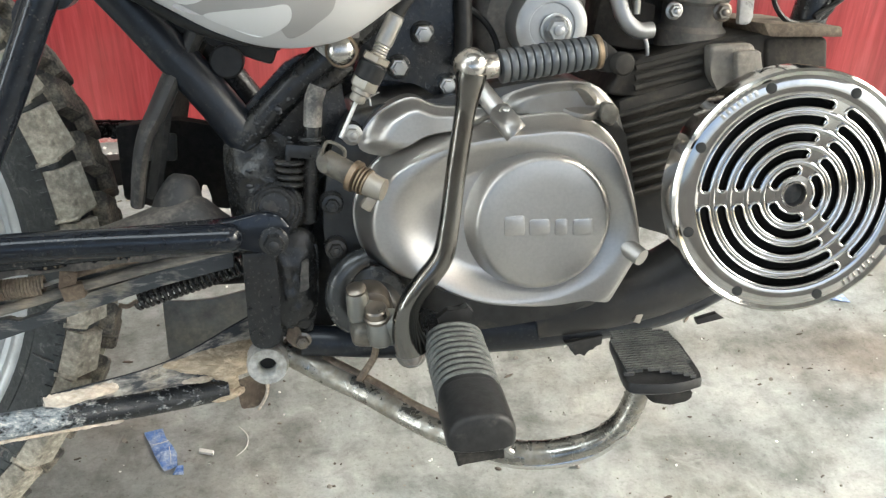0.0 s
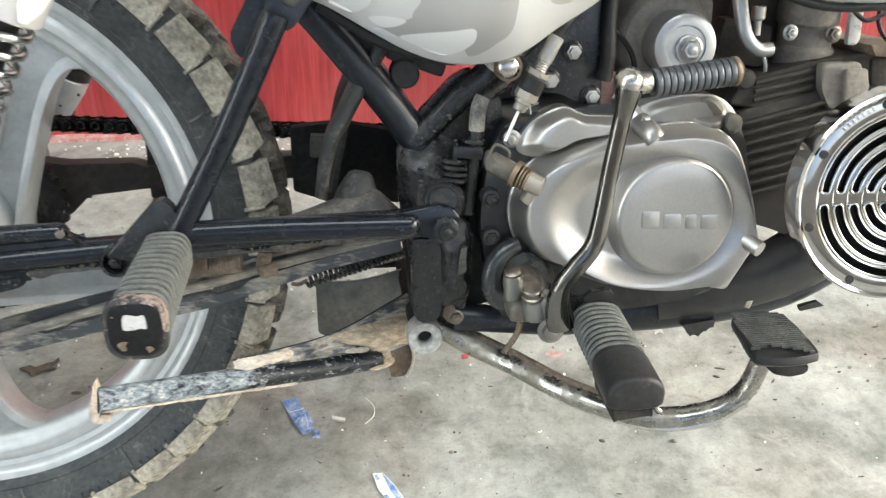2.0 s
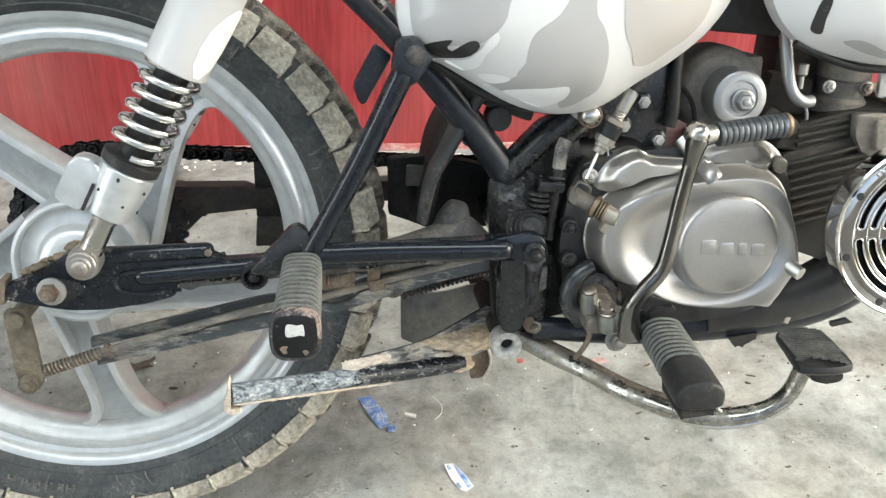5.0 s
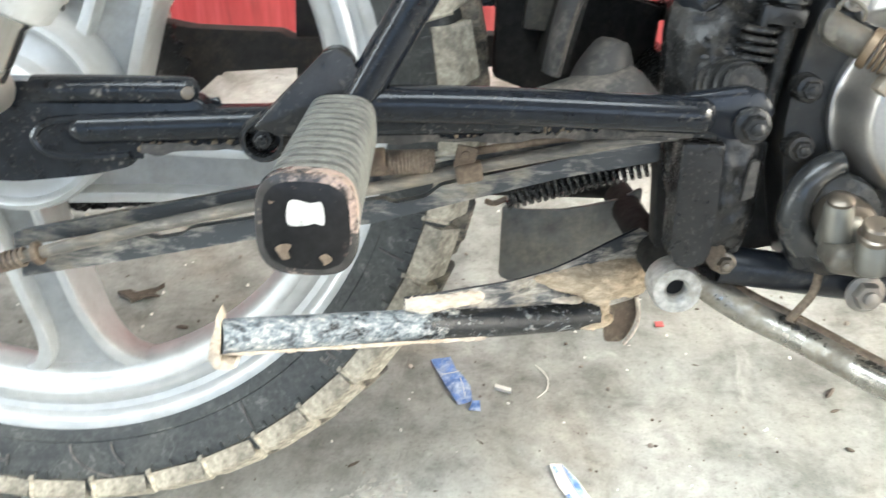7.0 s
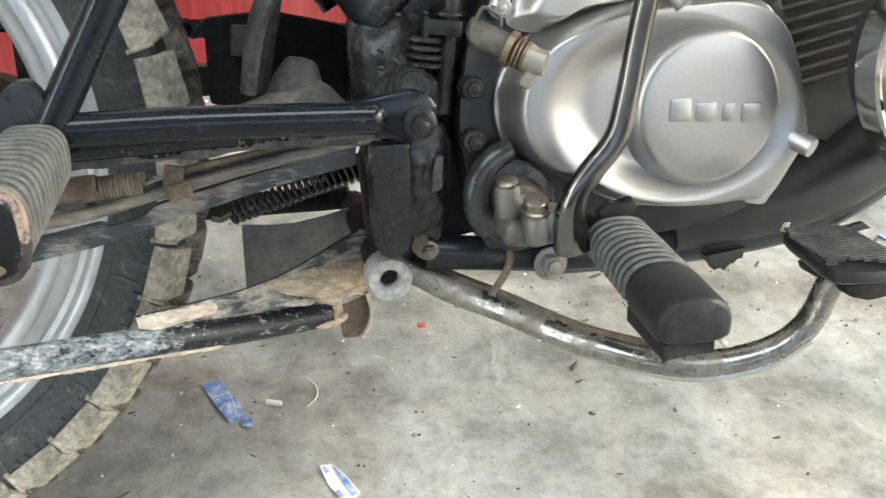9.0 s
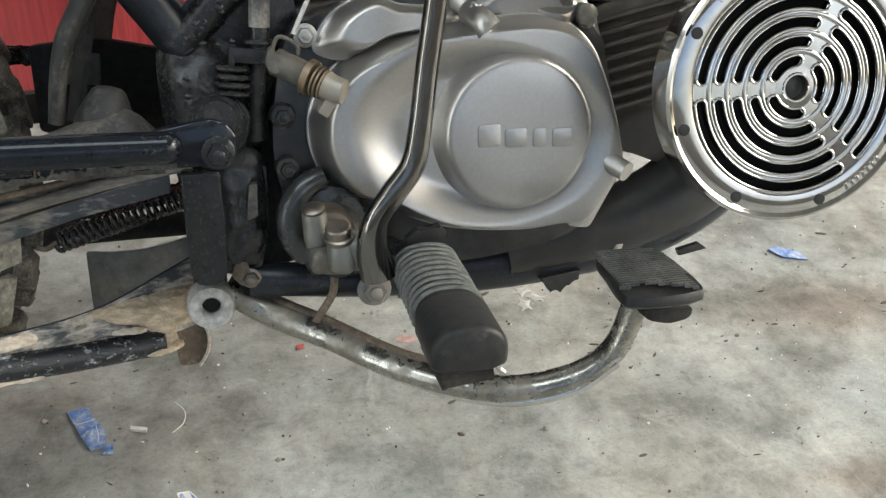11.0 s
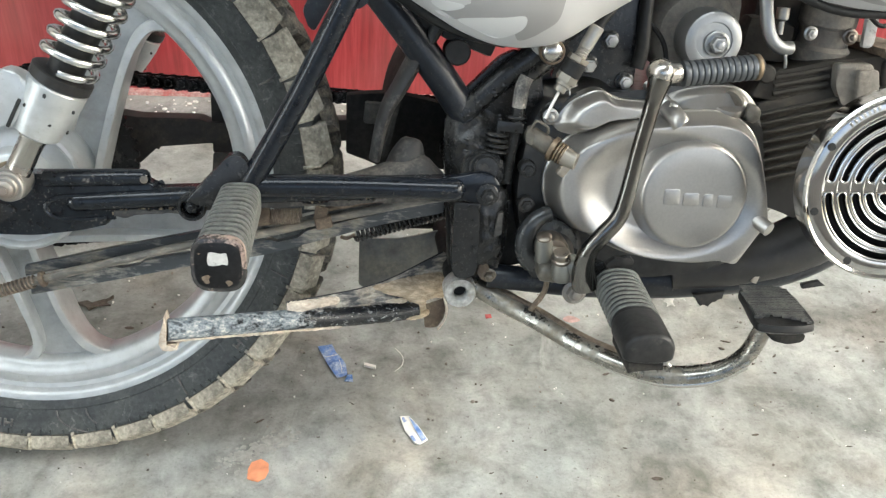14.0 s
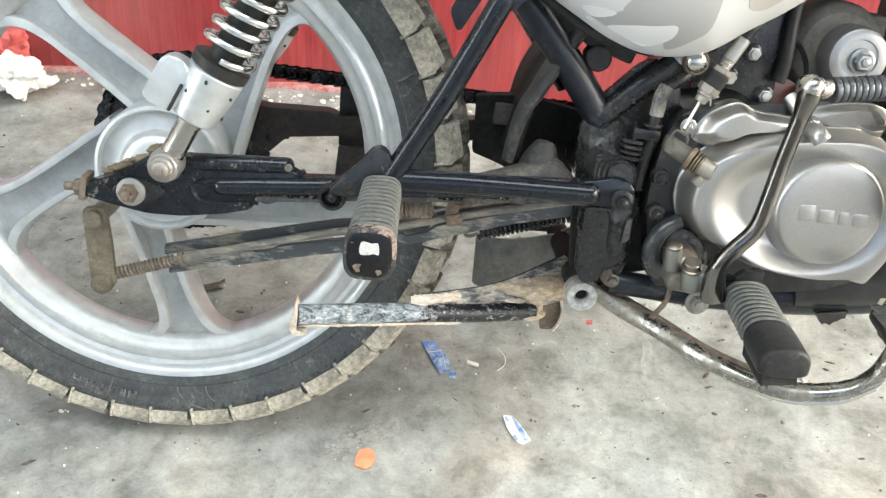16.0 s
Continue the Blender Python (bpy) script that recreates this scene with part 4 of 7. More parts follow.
def frame_tubes():
    bm = B()
    tube(bm, [(0.300, -0.085, 0.549), (0.343, -0.086, 0.4985), (0.366, -0.087, 0.470), (0.390, -0.088, 0.440), (0.4080, -0.088, 0.4155), (0.424, -0.088, 0.392)], 0.0145, 20, 4)
    main = part("frame", bm, black_worn, bike, "scuffed black tubular frame")
    bm = B()
    tube(bm, [(0.418, -0.092, 0.394), (0.4520, -0.096, 0.4290), (0.4850, -0.098, 0.4570), (0.560, -0.095, 0.520)], 0.0112, 16, 4)
    part("frame_tube", bm, black_grimy, main)
    # gusset between the two tubes
    bm = B()
    prism(bm, rounded([(0.4090, 0.4050), (0.4210, 0.4180), (0.4510, 0.4490), (0.4660, 0.4560), (0.4900, 0.4400), (0.4960, 0.4000), (0.4700, 0.3600), (0.4150, 0.3700)], 0.004), -0.090, -0.080, 0.002)
    part("gusset", bm, grease_dark, main, "black gusset crusted with old grease")
    rng = random.Random(77)
    bm = B()
    for k in range(70):
        f = rng.random()
        c = V(0.420 + 0.058 * f + rng.gauss(0, 0.004), -0.1045 - 0.003 * rng.random(), 0.398 + 0.052 * f + rng.gauss(0, 0.003))
        if k > 45:
            c = V(rng.uniform(0.416, 0.460), -0.106 - 0.006 * rng.random(), rng.uniform(0.352, 0.400))
        made = bmesh.ops.create_icosphere(bm, subdivisions=1, radius=rng.uniform(0.0006, 0.0019), matrix=Matrix.Translation(c) @ Matrix.Diagonal((rng.uniform(0.7, 2.0), 0.7, rng.uniform(0.7, 1.3), 1)))
    tagged(part("grease_clots", bm, wet_black, main, "shiny clots of black grease"), kind="stuff")
    bm = B()
    tube(bm, [(0.300, 0.085, 0.549), (0.366, 0.087, 0.468), (0.417, 0.088, 0.395)], 0.0145, 16, 4)
    part("frame_tube", bm, black_grimy, main)
    bm = B()
    tube(bm, [(0.334, -0.108, 0.505), (0.300, -0.106, 0.541), (0.255, -0.104, 0.584)], 0.0125, 16, 3, 0.7)
    part("seat_strut", bm, black_worn, main)
    bm = B()
    prism(bm, rounded([(0.2945, 0.5230), (0.3110, 0.5120), (0.2850, 0.4670), (0.2800, 0.4690), (0.2740, 0.4850)], 0.004), -0.096, -0.084, 0.003)
    part("rear_strut", bm, black_worn, main, "flat black strut behind the tyre")
    # heavy casting round the swingarm pivot
    bm = B()
    lump = loop_line([(0.4060, 0.3980), (0.4240, 0.4060), (0.4500, 0.3960), (0.4640, 0.3750), (0.4680, 0.3400), (0.4560, 0.3000), (0.4440, 0.2700), (0.4200, 0.2700), (0.4100, 0.3100), (0.4040, 0.3600)], 6)
    dome(bm, lump, (0.437, 0.345), lambda x, z, s: -0.112 + 0.020 * s * s + 0.0030 * noise.noise(V(x, 1, z) * 95) + 0.0012 * noise.noise(V(x, 3, z) * 330), -0.080, 26)
    part("pivot_casting", bm, grease_dark, main, "grimy black frame casting caked with grease")
    bm = B()
    for r, h0, h1 in ((0.0205, -0.004, 0.006), (0.0180, 0.006, 0.011), (0.0150, 0.011, 0.020), (0.0118, 0.020, 0.028)):
        lathe(bm, (0.4385, -0.108, 0.3480), V(0, -0.96, 0.28), [(r - 0.0015, h0), (r, h0 + 0.0015), (r, h1 - 0.0015), (r - 0.0015, h1)], 32)
    part("pivot_boss", bm, grease_dark, main)
    bm = B()
    for k in range(4):
        lathe(bm, (0.4500, -0.108, 0.3650 + 0.0052 * k), (0.1, 0, 1), [(0.0105, 0), (0.0120, 0.0012), (0.0120, 0.0026), (0.0105, 0.0038)], 20)
    part("bellows", bm, grease_dark, main, "ribbed black rubber bellows")
    # plates that carry the stand
    bm = B()
    prism(bm, rounded([(0.410, 0.300), (0.414, 0.240), (0.455, 0.236), (0.505, 0.246), (0.505, 0.400), (0.450, 0.395)], 0.004), -0.078, -0.062, 0.002)
    part("frame_plate", bm, rubber_matt, main)
    bm = B()
    prism(bm, rounded([(0.4125, 0.320), (0.4130, 0.268), (0.4135, 0.252), (0.4175, 0.2440), (0.4320, 0.2440), (0.4365, 0.252), (0.4370, 0.270), (0.4375, 0.320)], 0.003), -0.121, -0.098, 0.003, 3)
    bracket = part("stand_bracket", bm, black_grimy, main, "grimy black stand bracket")
    bm = B()
    fill = loop_line([(0.4280, 0.3300), (0.4620, 0.3280), (0.4660, 0.3000), (0.4640, 0.2650), (0.4540, 0.2490), (0.4300, 0.2520)], 5)
    dome(bm, fill, (0.446, 0.292), lambda x, z, s: -0.1135 + 0.010 * s ** 3 + 0.0022 * noise.noise(V(x, 2, z) * 130) + 0.0010 * noise.noise(V(x, 6, z) * 420), -0.092, 18)
    part("bracket_web", bm, grease_dark, bracket, "grease-caked web of the bracket")
    bm = B()
    prism(bm, rounded([(0.4375, 0.318), (0.4400, 0.262), (0.4460, 0.2460), (0.4600, 0.2470), (0.4660, 0.2800), (0.4680, 0.318)], 0.003), -0.104, -0.090, 0.003, 2)
    part("bracket_rib", bm, grease_dark, bracket)
    bm = B()
    prism(bm, rounded([(0.4545, 0.3080), (0.4600, 0.3090), (0.4590, 0.2870), (0.4515, 0.2840)], 0.0015), -0.1165, -0.106, 0.001)
    part("spacer_strip", bm, strap_dusty, bracket, "pale dusty strip")
    bm = B()
    prism(bm, rounded([(0.4420, 0.2560), (0.4500, 0.2530), (0.4530, 0.2400), (0.4450, 0.2360), (0.4390, 0.2440)], 0.002), -0.108, -0.098, 0.002)
    part("rust_flake", bm, rusty, bracket, "flaking rust at the bracket foot")
    bm = B()
    bolt(bm, (0.4515, -0.106, 0.2415), NEAR, 0.0052, 0.006)
    part("bracket_bolt", bm, oily_nut, bracket)
    # pillion footrest bracket: a bent tube with a flattened, bolted end
    bm = B()
    tube(bm, [(0.226, -0.156, 0.3435), (0.300, -0.157, 0.3450), (0.409, -0.158, 0.3435)], 0.0098, 20, 3)
    lathe(bm, (0.408, -0.158, 0.3435), (1, 0, 0), [(0.0098, 0.0), (0.0092, 0.003), (0.0072, 0.0062), (0.0040, 0.0084), (0.0010, 0.0092)], 20)
    prism(bm, rounded([(0.398, 0.3360), (0.4300, 0.3300), (0.4440, 0.3320), (0.4490, 0.3410), (0.4470, 0.3520), (0.4360, 0.3590), (0.398, 0.3530)], 0.008), -0.155, -0.145, 0.0025)
    stay = part("footrest_bracket", bm, black_paint, main, "glossy black pillion footrest bracket")
    bm = B()
    tube(bm, [(0.2290, -0.157, 0.3400), (0.2380, -0.158, 0.3570), (0.2754, -0.161, 0.4245), (0.3100, -0.165, 0.4950), (0.3150, -0.165, 0.5060)], 0.0100, 20, 4)
    part("bracket_tube", bm, black_paint, stay)
    bm = B()
    prism(bm, rounded([(0.3060, 0.5060), (0.3180, 0.4920), (0.3270, 0.4960), (0.3430, 0.5170), (0.3280, 0.5360), (0.3120, 0.5330)], 0.004), -0.158, -0.138, 0.003)
    part("bracket_end", bm, black_worn, stay)
    bm = B()
    lathe(bm, (0.3270, -0.158, 0.5195), NEAR, [(0.0088, 0), (0.0088, 0.0015), (0.0072, 0.0028), (0.0030, 0.0030)], 24)
    part("bracket_bolt", bm, boot_dusty, stay)
    bm = B()
    lathe(bm, (0.4372, -0.155, 0.3385), NEAR, [(0.0100, 0), (0.0100, 0.002), (0.0088, 0.003)], 28)
    bolt(bm, (0.4372, -0.157, 0.3385), NEAR, 0.0072, 0.009)
    part("bracket_bolt", bm, black_grimy, stay)
    bm = B()
    prism(bm, rounded([(0.1760, 0.3300), (0.1960, 0.3260), (0.2300, 0.3380), (0.2360, 0.3540), (0.2265, 0.3720), (0.2170, 0.3730)], 0.006), -0.164, -0.150, 0.004, 3)
    part("bracket_lug", bm, black_grimy, stay)
    bm = B()
    tube(bm, [(0.360, -0.060, 0.520), (0.385, -0.060, 0.490), (0.395, -0.060, 0.470)], 0.008, 10, 3)
    part("frame_tube", bm, black_grimy, main)


def footrest(start, end, w, h, ribs, name, mat, parent, label, power=3.2, plain_from=1.0, taper=0.0, blunt=0.015, rib_mat=rubber_worn):
    """A ribbed rubber footrest: a rounded bar with rings cut round it."""
    start, end = Vector(start), Vector(end)
    a = (end - start).normalized()
    u = (V(1, 0, 0) - a * a.x).normalized()
    v = a.cross(u)
    if v.z < 0:
        v = -v
    rings, length, bm = [], (end - start).length, B()
    for k in range(41):
        f = k / 40
        g = 1.0 if f > plain_from else 0.85
        edge = min(1.0, 0.80 + 10 * f)
        if f > 1 - blunt:
            edge *= 0.62 + 0.38 * math.sqrt(max(0.0, 1 - ((f - 1 + blunt) / blunt) ** 2))
        edge *= 1 + taper * f
        rings.append(ring(bm, start + a * length * f, u, v, w * g * edge, 28, h * g * edge, power))
    skin(bm, rings)
    peg = part(name, bm, mat, parent, label)
    pitch = plain_from / ribs
    for k in range(ribs):
        bm, rows = B(), []
        for off, g in ((-0.27, 0.84), (-0.23, 0.965), (-0.10, 1.0), (0.10, 1.0), (0.23, 0.965), (0.27, 0.84)):
            f = (k + 0.5 + off) * pitch
            e = (1 + taper * f) * min(1.0, 0.80 + 10 * f)
            rows.append(ring(bm, start + a * length * f, u, v, w * g * e, 28, h * g * e, power))
        skin(bm, rows)
        part("rib", bm, rib_mat, peg)
    return peg, a, u, v


def footrests():
    peg, a, u, v = footrest((0.2245, -0.166, 0.333), (0.2222, -0.288, 0.3240), 0.0176, 0.0182, 14, "pillion_footrest", rubber_matt, bike, "worn ribbed rubber pillion footrest with a black end cap", taper=0.10, rib_mat=peg_rib)
    bm = B()
    tip = V(0.2222, -0.288, 0.3240)
    skin(bm, [ring(bm, tip + a * h, u, v, r, 32, r * 1.08, 3.2) for r, h in ((0.0196, -0.006), (0.0204, -0.001), (0.0200, 0.0025), (0.0182, 0.0034))])
    part("rim", bm, rim_worn, peg, "glossy black rim, worn brown along the edge")
    bm = B()
    skin(bm, [ring(bm, tip + a * h, u, v, r, 32, r * 1.08, 3.2) for r, h in ((0.0180, 0.0), (0.0178, 0.0030), (0.0168, 0.0036))])
    part("end_cap", bm, cap_black, peg, "glossy black end cap with chips")
    bm = B()
    sticker = loop_line([(-0.0078, -0.0055), (-0.001, -0.0065), (0.004, -0.0050), (0.0078, -0.0058), (0.0080, 0.0), (0.0066, 0.0058), (0.002, 0.0050), (-0.004, 0.0066), (-0.0074, 0.0050)], 3)
    prism(bm, sticker, -0.0003, 0.0003)
    bm.transform(Matrix.Translation(tip + a * 0.0040 + v * 0.0058) @ Matrix.Diagonal((0.9, 1, 0.8, 1)))
    part("sticker", bm, white_label, peg, "torn white sticker")
    for x, z, s in ((-0.0085, -0.0105, 0.0042), (0.0075, -0.0135, 0.0030), (-0.0130, 0.0110, 0.0026)):
        bm = B()
        chip = loop_line([(x + s * math.cos(k) * (0.7 + 0.4 * math.sin(3.1 * k + x * 900)), z + 0.8 * s * math.sin(k)) for k in (0, 0.9, 1.8, 2.7, 3.6, 4.5, 5.4)], 3)
        prism(bm, chip, -0.0002, 0.0002)
        bm.transform(Matrix.Translation(tip + a * 0.0039))
        part("paint_chip", bm, rusty, peg, "brown chipped patch")


def rider_footrest():
    """A D-shaped rubber footrest, ribbed behind a smooth nose, on a steel channel."""
    start, end = V(0.5562, -0.165, 0.2655), V(0.5538, -0.2915, 0.2515)
    a = (end - start).normalized()
    u = (V(1, 0, 0) - a * a.x).normalized()
    v = u.cross(a)
    if v.z < 0:
        v = -v
    def section(bm, f, g, drop=1.0):
        at, out = start.lerp(end, f), []
        for k in range(36):
            w = math.tau * k / 36
            c, s = math.cos(w), math.sin(w)
            c = math.copysign(abs(c) ** 0.82, c)
            s = abs(s) ** 0.9 * 0.0165 if s >= 0 else -(abs(s) ** 0.35) * 0.0105 * drop
            out.append(bm.verts.new(at + u * (0.0212 * c * g) + v * (s * g)))
        return out
    bm = B()
    rows = [section(bm, f, g) for f, g in ((0.0, 0.58), (0.03, 0.62), (0.07, 0.82), (0.11, 0.92), (0.66, 0.93), (0.665, 0.98), (0.68, 1.0), (0.955, 1.0), (0.975, 0.985), (0.99, 0.94), (1.0, 0.84))]
    skin(bm, rows)
    peg = part("rider_footrest", bm, rubber, bike, "black ribbed rubber rider footrest with a worn top")
    for k in range(10):
        bm, rows = B(), []
        f0 = 0.125 + 0.0535 * k
        for off, g in ((-0.0155, 0.915), (-0.0115, 0.975), (-0.004, 1.0), (0.004, 1.0), (0.0115, 0.975), (0.0155, 0.915)):
            rows.append(section(bm, f0 + off, g * (1 + 0.006 * math.sin(5.1 * k)), 0.93))
        skin(bm, rows)
        part("rib", bm, peg_rib, peg)
    bm = B()
    prism(bm, [(0.545, 0.281), (0.553, 0.287), (0.562, 0.2855), (0.567, 0.289), (0.571, 0.284), (0.569, 0.277), (0.547, 0.276)], -0.176, -0.168, 0.0015)
    part("torn_collar", bm, rubber, peg, "torn rubber collar")
    # steel channel under the rubber
    bm = B()
    block(bm, (0.5535, -0.262, 0.2410), (0.028, 0.048, 0.004), (5, -5, 0), 0.0015)
    for x in (0.5405, 0.5665):
        block(bm, (x, -0.262, 0.2390 + (x - 0.5535) * 0.09), (0.003, 0.048, 0.010), (5, -5, 0), 0.001)
    block(bm, (0.5530, -0.2850, 0.2380), (0.028, 0.003, 0.010), (5, -5, 0), 0.001)
    part("foot_channel", bm, rubber_matt, peg, "black steel channel under the rubber")
    bm = B()
    tube(bm, [(0.5645, -0.286, 0.2490), (0.5685, -0.2885, 0.2485), (0.5705, -0.289, 0.2455), (0.5695, -0.289, 0.2420), (0.5725, -0.289, 0.2390)], 0.0016, 8, 5)
    part("retaining_pin", bm, zinc, peg)
    bm = B()
    tube(bm, [(0.500, -0.100, 0.240), (0.540, -0.118, 0.254), (0.556, -0.172, 0.264)], 0.0115, 12, 4)
    part("mount", bm, black_grimy, peg)


def brake_pedal():
    bm = B()
    line = [(0.438, -0.085, 0.226), (0.470, -0.096, 0.208), (0.500, -0.120, 0.200), (0.545, -0.165, 0.189), (0.595, -0.200, 0.184), (0.640, -0.214, 0.192), (0.666, -0.222, 0.212), (0.679, -0.226, 0.248)]
    tube(bm, line, (0.0128, 0.0100), 20, 8, 0.8)
    arm = part("brake_pedal", bm, pedal_steel, bike, "bent steel brake pedal, chrome worn and rusty")
    bm = B()
    tube(bm, [tuple(Vector(p) + V(0, 0.003, 0.0072)) for p in line[:5]], (0.0062, 0.0040), 10, 6)
    part("rust_seam", bm, rusty, arm, "rust-brown upper flange")
    bm = B()
    tube(bm, [tuple(Vector(p) + V(0, -0.0060, -0.0056)) for p in line[1:7]], 0.0036, 12, 6)
    part("chrome_edge", bm, chrome, arm, "chrome lower edge")
    bm = B()
    tube(bm, [tuple(Vector(p) + V(0.001, -0.0085, 0.0005)) for p in line[3:7]], 0.0026, 10, 6)
    part("pressed_rib", bm, chrome_plate, arm)
    # pad: a skewed rubber tread, rounded off towards the rider
    bm = B()
    outline = loop_line([(0.6700, -0.1830), (0.6950, -0.1810), (0.7120, -0.1960), (0.7110, -0.2230), (0.7065, -0.2540), (0.6990, -0.2610), (0.6810, -0.2640), (0.6590, -0.2600), (0.6555, -0.2490), (0.6615, -0.2160)], 5)
    cx, cy = 0.684, -0.221
    rows = [[bm.verts.new((cx + (x - cx) * s, cy + (y - cy) * s, 0.262 + z - (0.10 * (-0.244 - y) if y < -0.244 and z > 0 else 0))) for x, y in outline] for s, z in ((0.70, -0.0105), (0.92, -0.0090), (1.0, -0.0065), (1.0, -0.0030), (0.975, -0.0005), (0.93, 0.0008), (0.5, 0.0016))]
    skin(bm, rows)
    pad = part("pedal_pad", bm, rubber, arm, "black rubber pedal pad with a grid of worn studs")
    bm = B()
    for i in range(-8, 9):
        for j in range(-12, 12):
            x, y = cx + 0.0005 + i * 0.0035 + 0.0012 * (j * 0.28), cy + j * 0.0036 + 0.004
            dx, dy = x - (cx + 0.16 * (y - cy)), y - cy
            if abs(dx) < 0.0225 and -0.024 - 0.55 * max(0.0, dx + 0.008) - 0.5 * max(0.0, -0.010 - dx) < dy < 0.037 - 0.5 * max(0.0, dx - 0.008):
                block(bm, (x, y, 0.2640), (0.0033, 0.0019, 0.0020), (0, 0, -16), 0)
    tagged(part("stud", bm, rubber_worn, pad), kind="stuff")
    bm = B()
    prism(bm, rounded([(0.672, 0.2470), (0.706, 0.2455), (0.704, 0.2385), (0.690, 0.2365), (0.676, 0.2400)], 0.003), -0.246, -0.196, 0.003)
    part("pad_plate", bm, rubber_matt, pad)
    bm = B()
    tube(bm, [(0.508, -0.112, 0.244), (0.505, -0.116, 0.228), (0.494, -0.118, 0.212), (0.490, -0.116, 0.204)], 0.0028, 8, 5)
    part("return_hook", bm, rusty, arm, "rusty spring hook")


def brake_linkage():
    bm = B()
    tube(bm, [(-0.046, -0.105, 0.2095), (0.033, -0.107, 0.2350), (0.165, -0.108, 0.2700), (0.238, -0.108, 0.2830), (0.290, -0.108, 0.2960), (0.380, -0.108, 0.3160), (0.420, -0.106, 0.3220)], 0.0040, 12, 6)
    link = part("brake_rod", bm, rod_steel, bike, "dusty steel brake rod")
    bm = B()
    coil(bm, (-0.032, -0.106, 0.2145), (0.027, -0.107, 0.2332), 0.0052, 0.0013, 16, 6, 12)
    part("rod_spring", bm, spring_rust, link, "rusty coil spring")
    bm = B()
    prism(bm, rounded([(0.0205, 0.2170), (0.090, 0.2310), (0.1626, 0.2461), (0.2369, 0.2590), (0.2957, 0.2762), (0.3493, 0.2913), (0.405, 0.303), (0.405, 0.3170), (0.3493, 0.3030), (0.2957, 0.2892), (0.276, 0.2835), (0.268, 0.2765), (0.248, 0.2715), (0.243, 0.2745), (0.2369, 0.2735), (0.1626, 0.2590), (0.126, 0.2520), (0.120, 0.2475), (0.103, 0.2440), (0.098, 0.2465), (0.0205, 0.2310)], 0.0015), -0.102, -0.094, 0.0012)
    bar = part("torque_arm", bm, bar_streaked, link, "dusty grey-black brake torque arm with notches")
    bm = B()
    prism(bm, rounded([(0.0150, 0.2335), (0.100, 0.2525), (0.1799, 0.2695), (0.2375, 0.2790), (0.2957, 0.2930), (0.3808, 0.3110), (0.3808, 0.3190), (0.2957, 0.3020), (0.2375, 0.2880), (0.1799, 0.2803), (0.100, 0.2630), (0.0150, 0.2435)], 0.0015), -0.096, -0.089, 0.0012)
    part("upper_flange", bm, bar_streaked, bar)
    bm = B()
    rod(bm, (0.0325, -0.108, 0.2350), (0.0365, -0.108, 0.2362), 0.0075)
    part("rod_washer", bm, rusty, link)
    bm = B()
    block(bm, (0.2925, -0.110, 0.2955), (0.016, 0.010, 0.012), (0, -12, 0), 0.003, 3)
    block(bm, (0.2900, -0.112, 0.3045), (0.012, 0.003, 0.014), (0, 10, 0), 0.001)
    rod(bm, (0.290, -0.1145, 0.306), (0.290, -0.108, 0.306), 0.0028)
    part("clamp", bm, rusty, link, "rusty rod clamp")
    bm = B()
    rod(bm, (0.215, -0.106, 0.297), (0.244, -0.106, 0.299), 0.0085)
    part("switch_body", bm, rusty, link)
    bm = B()
    coil(bm, (0.244, -0.106, 0.2985), (0.272, -0.106, 0.3000), 0.0066, 0.0012, 12, 6, 12)
    part("switch_spring", bm, spring_rust, link, "small rusty spring")
    bm = B()
    tube(bm, [(0.272, -0.106, 0.300), (0.284, -0.106, 0.303), (0.292, -0.104, 0.300)], 0.0015, 8, 4)
    part("spring_hook", bm, zinc, link)
    bm = B()
    tube(bm, [(0.285, -0.106, 0.3045), (0.320, -0.104, 0.3110), (0.400, -0.100, 0.324)], 0.0024, 10, 3)
    part("cable_tube", bm, rusty, link)


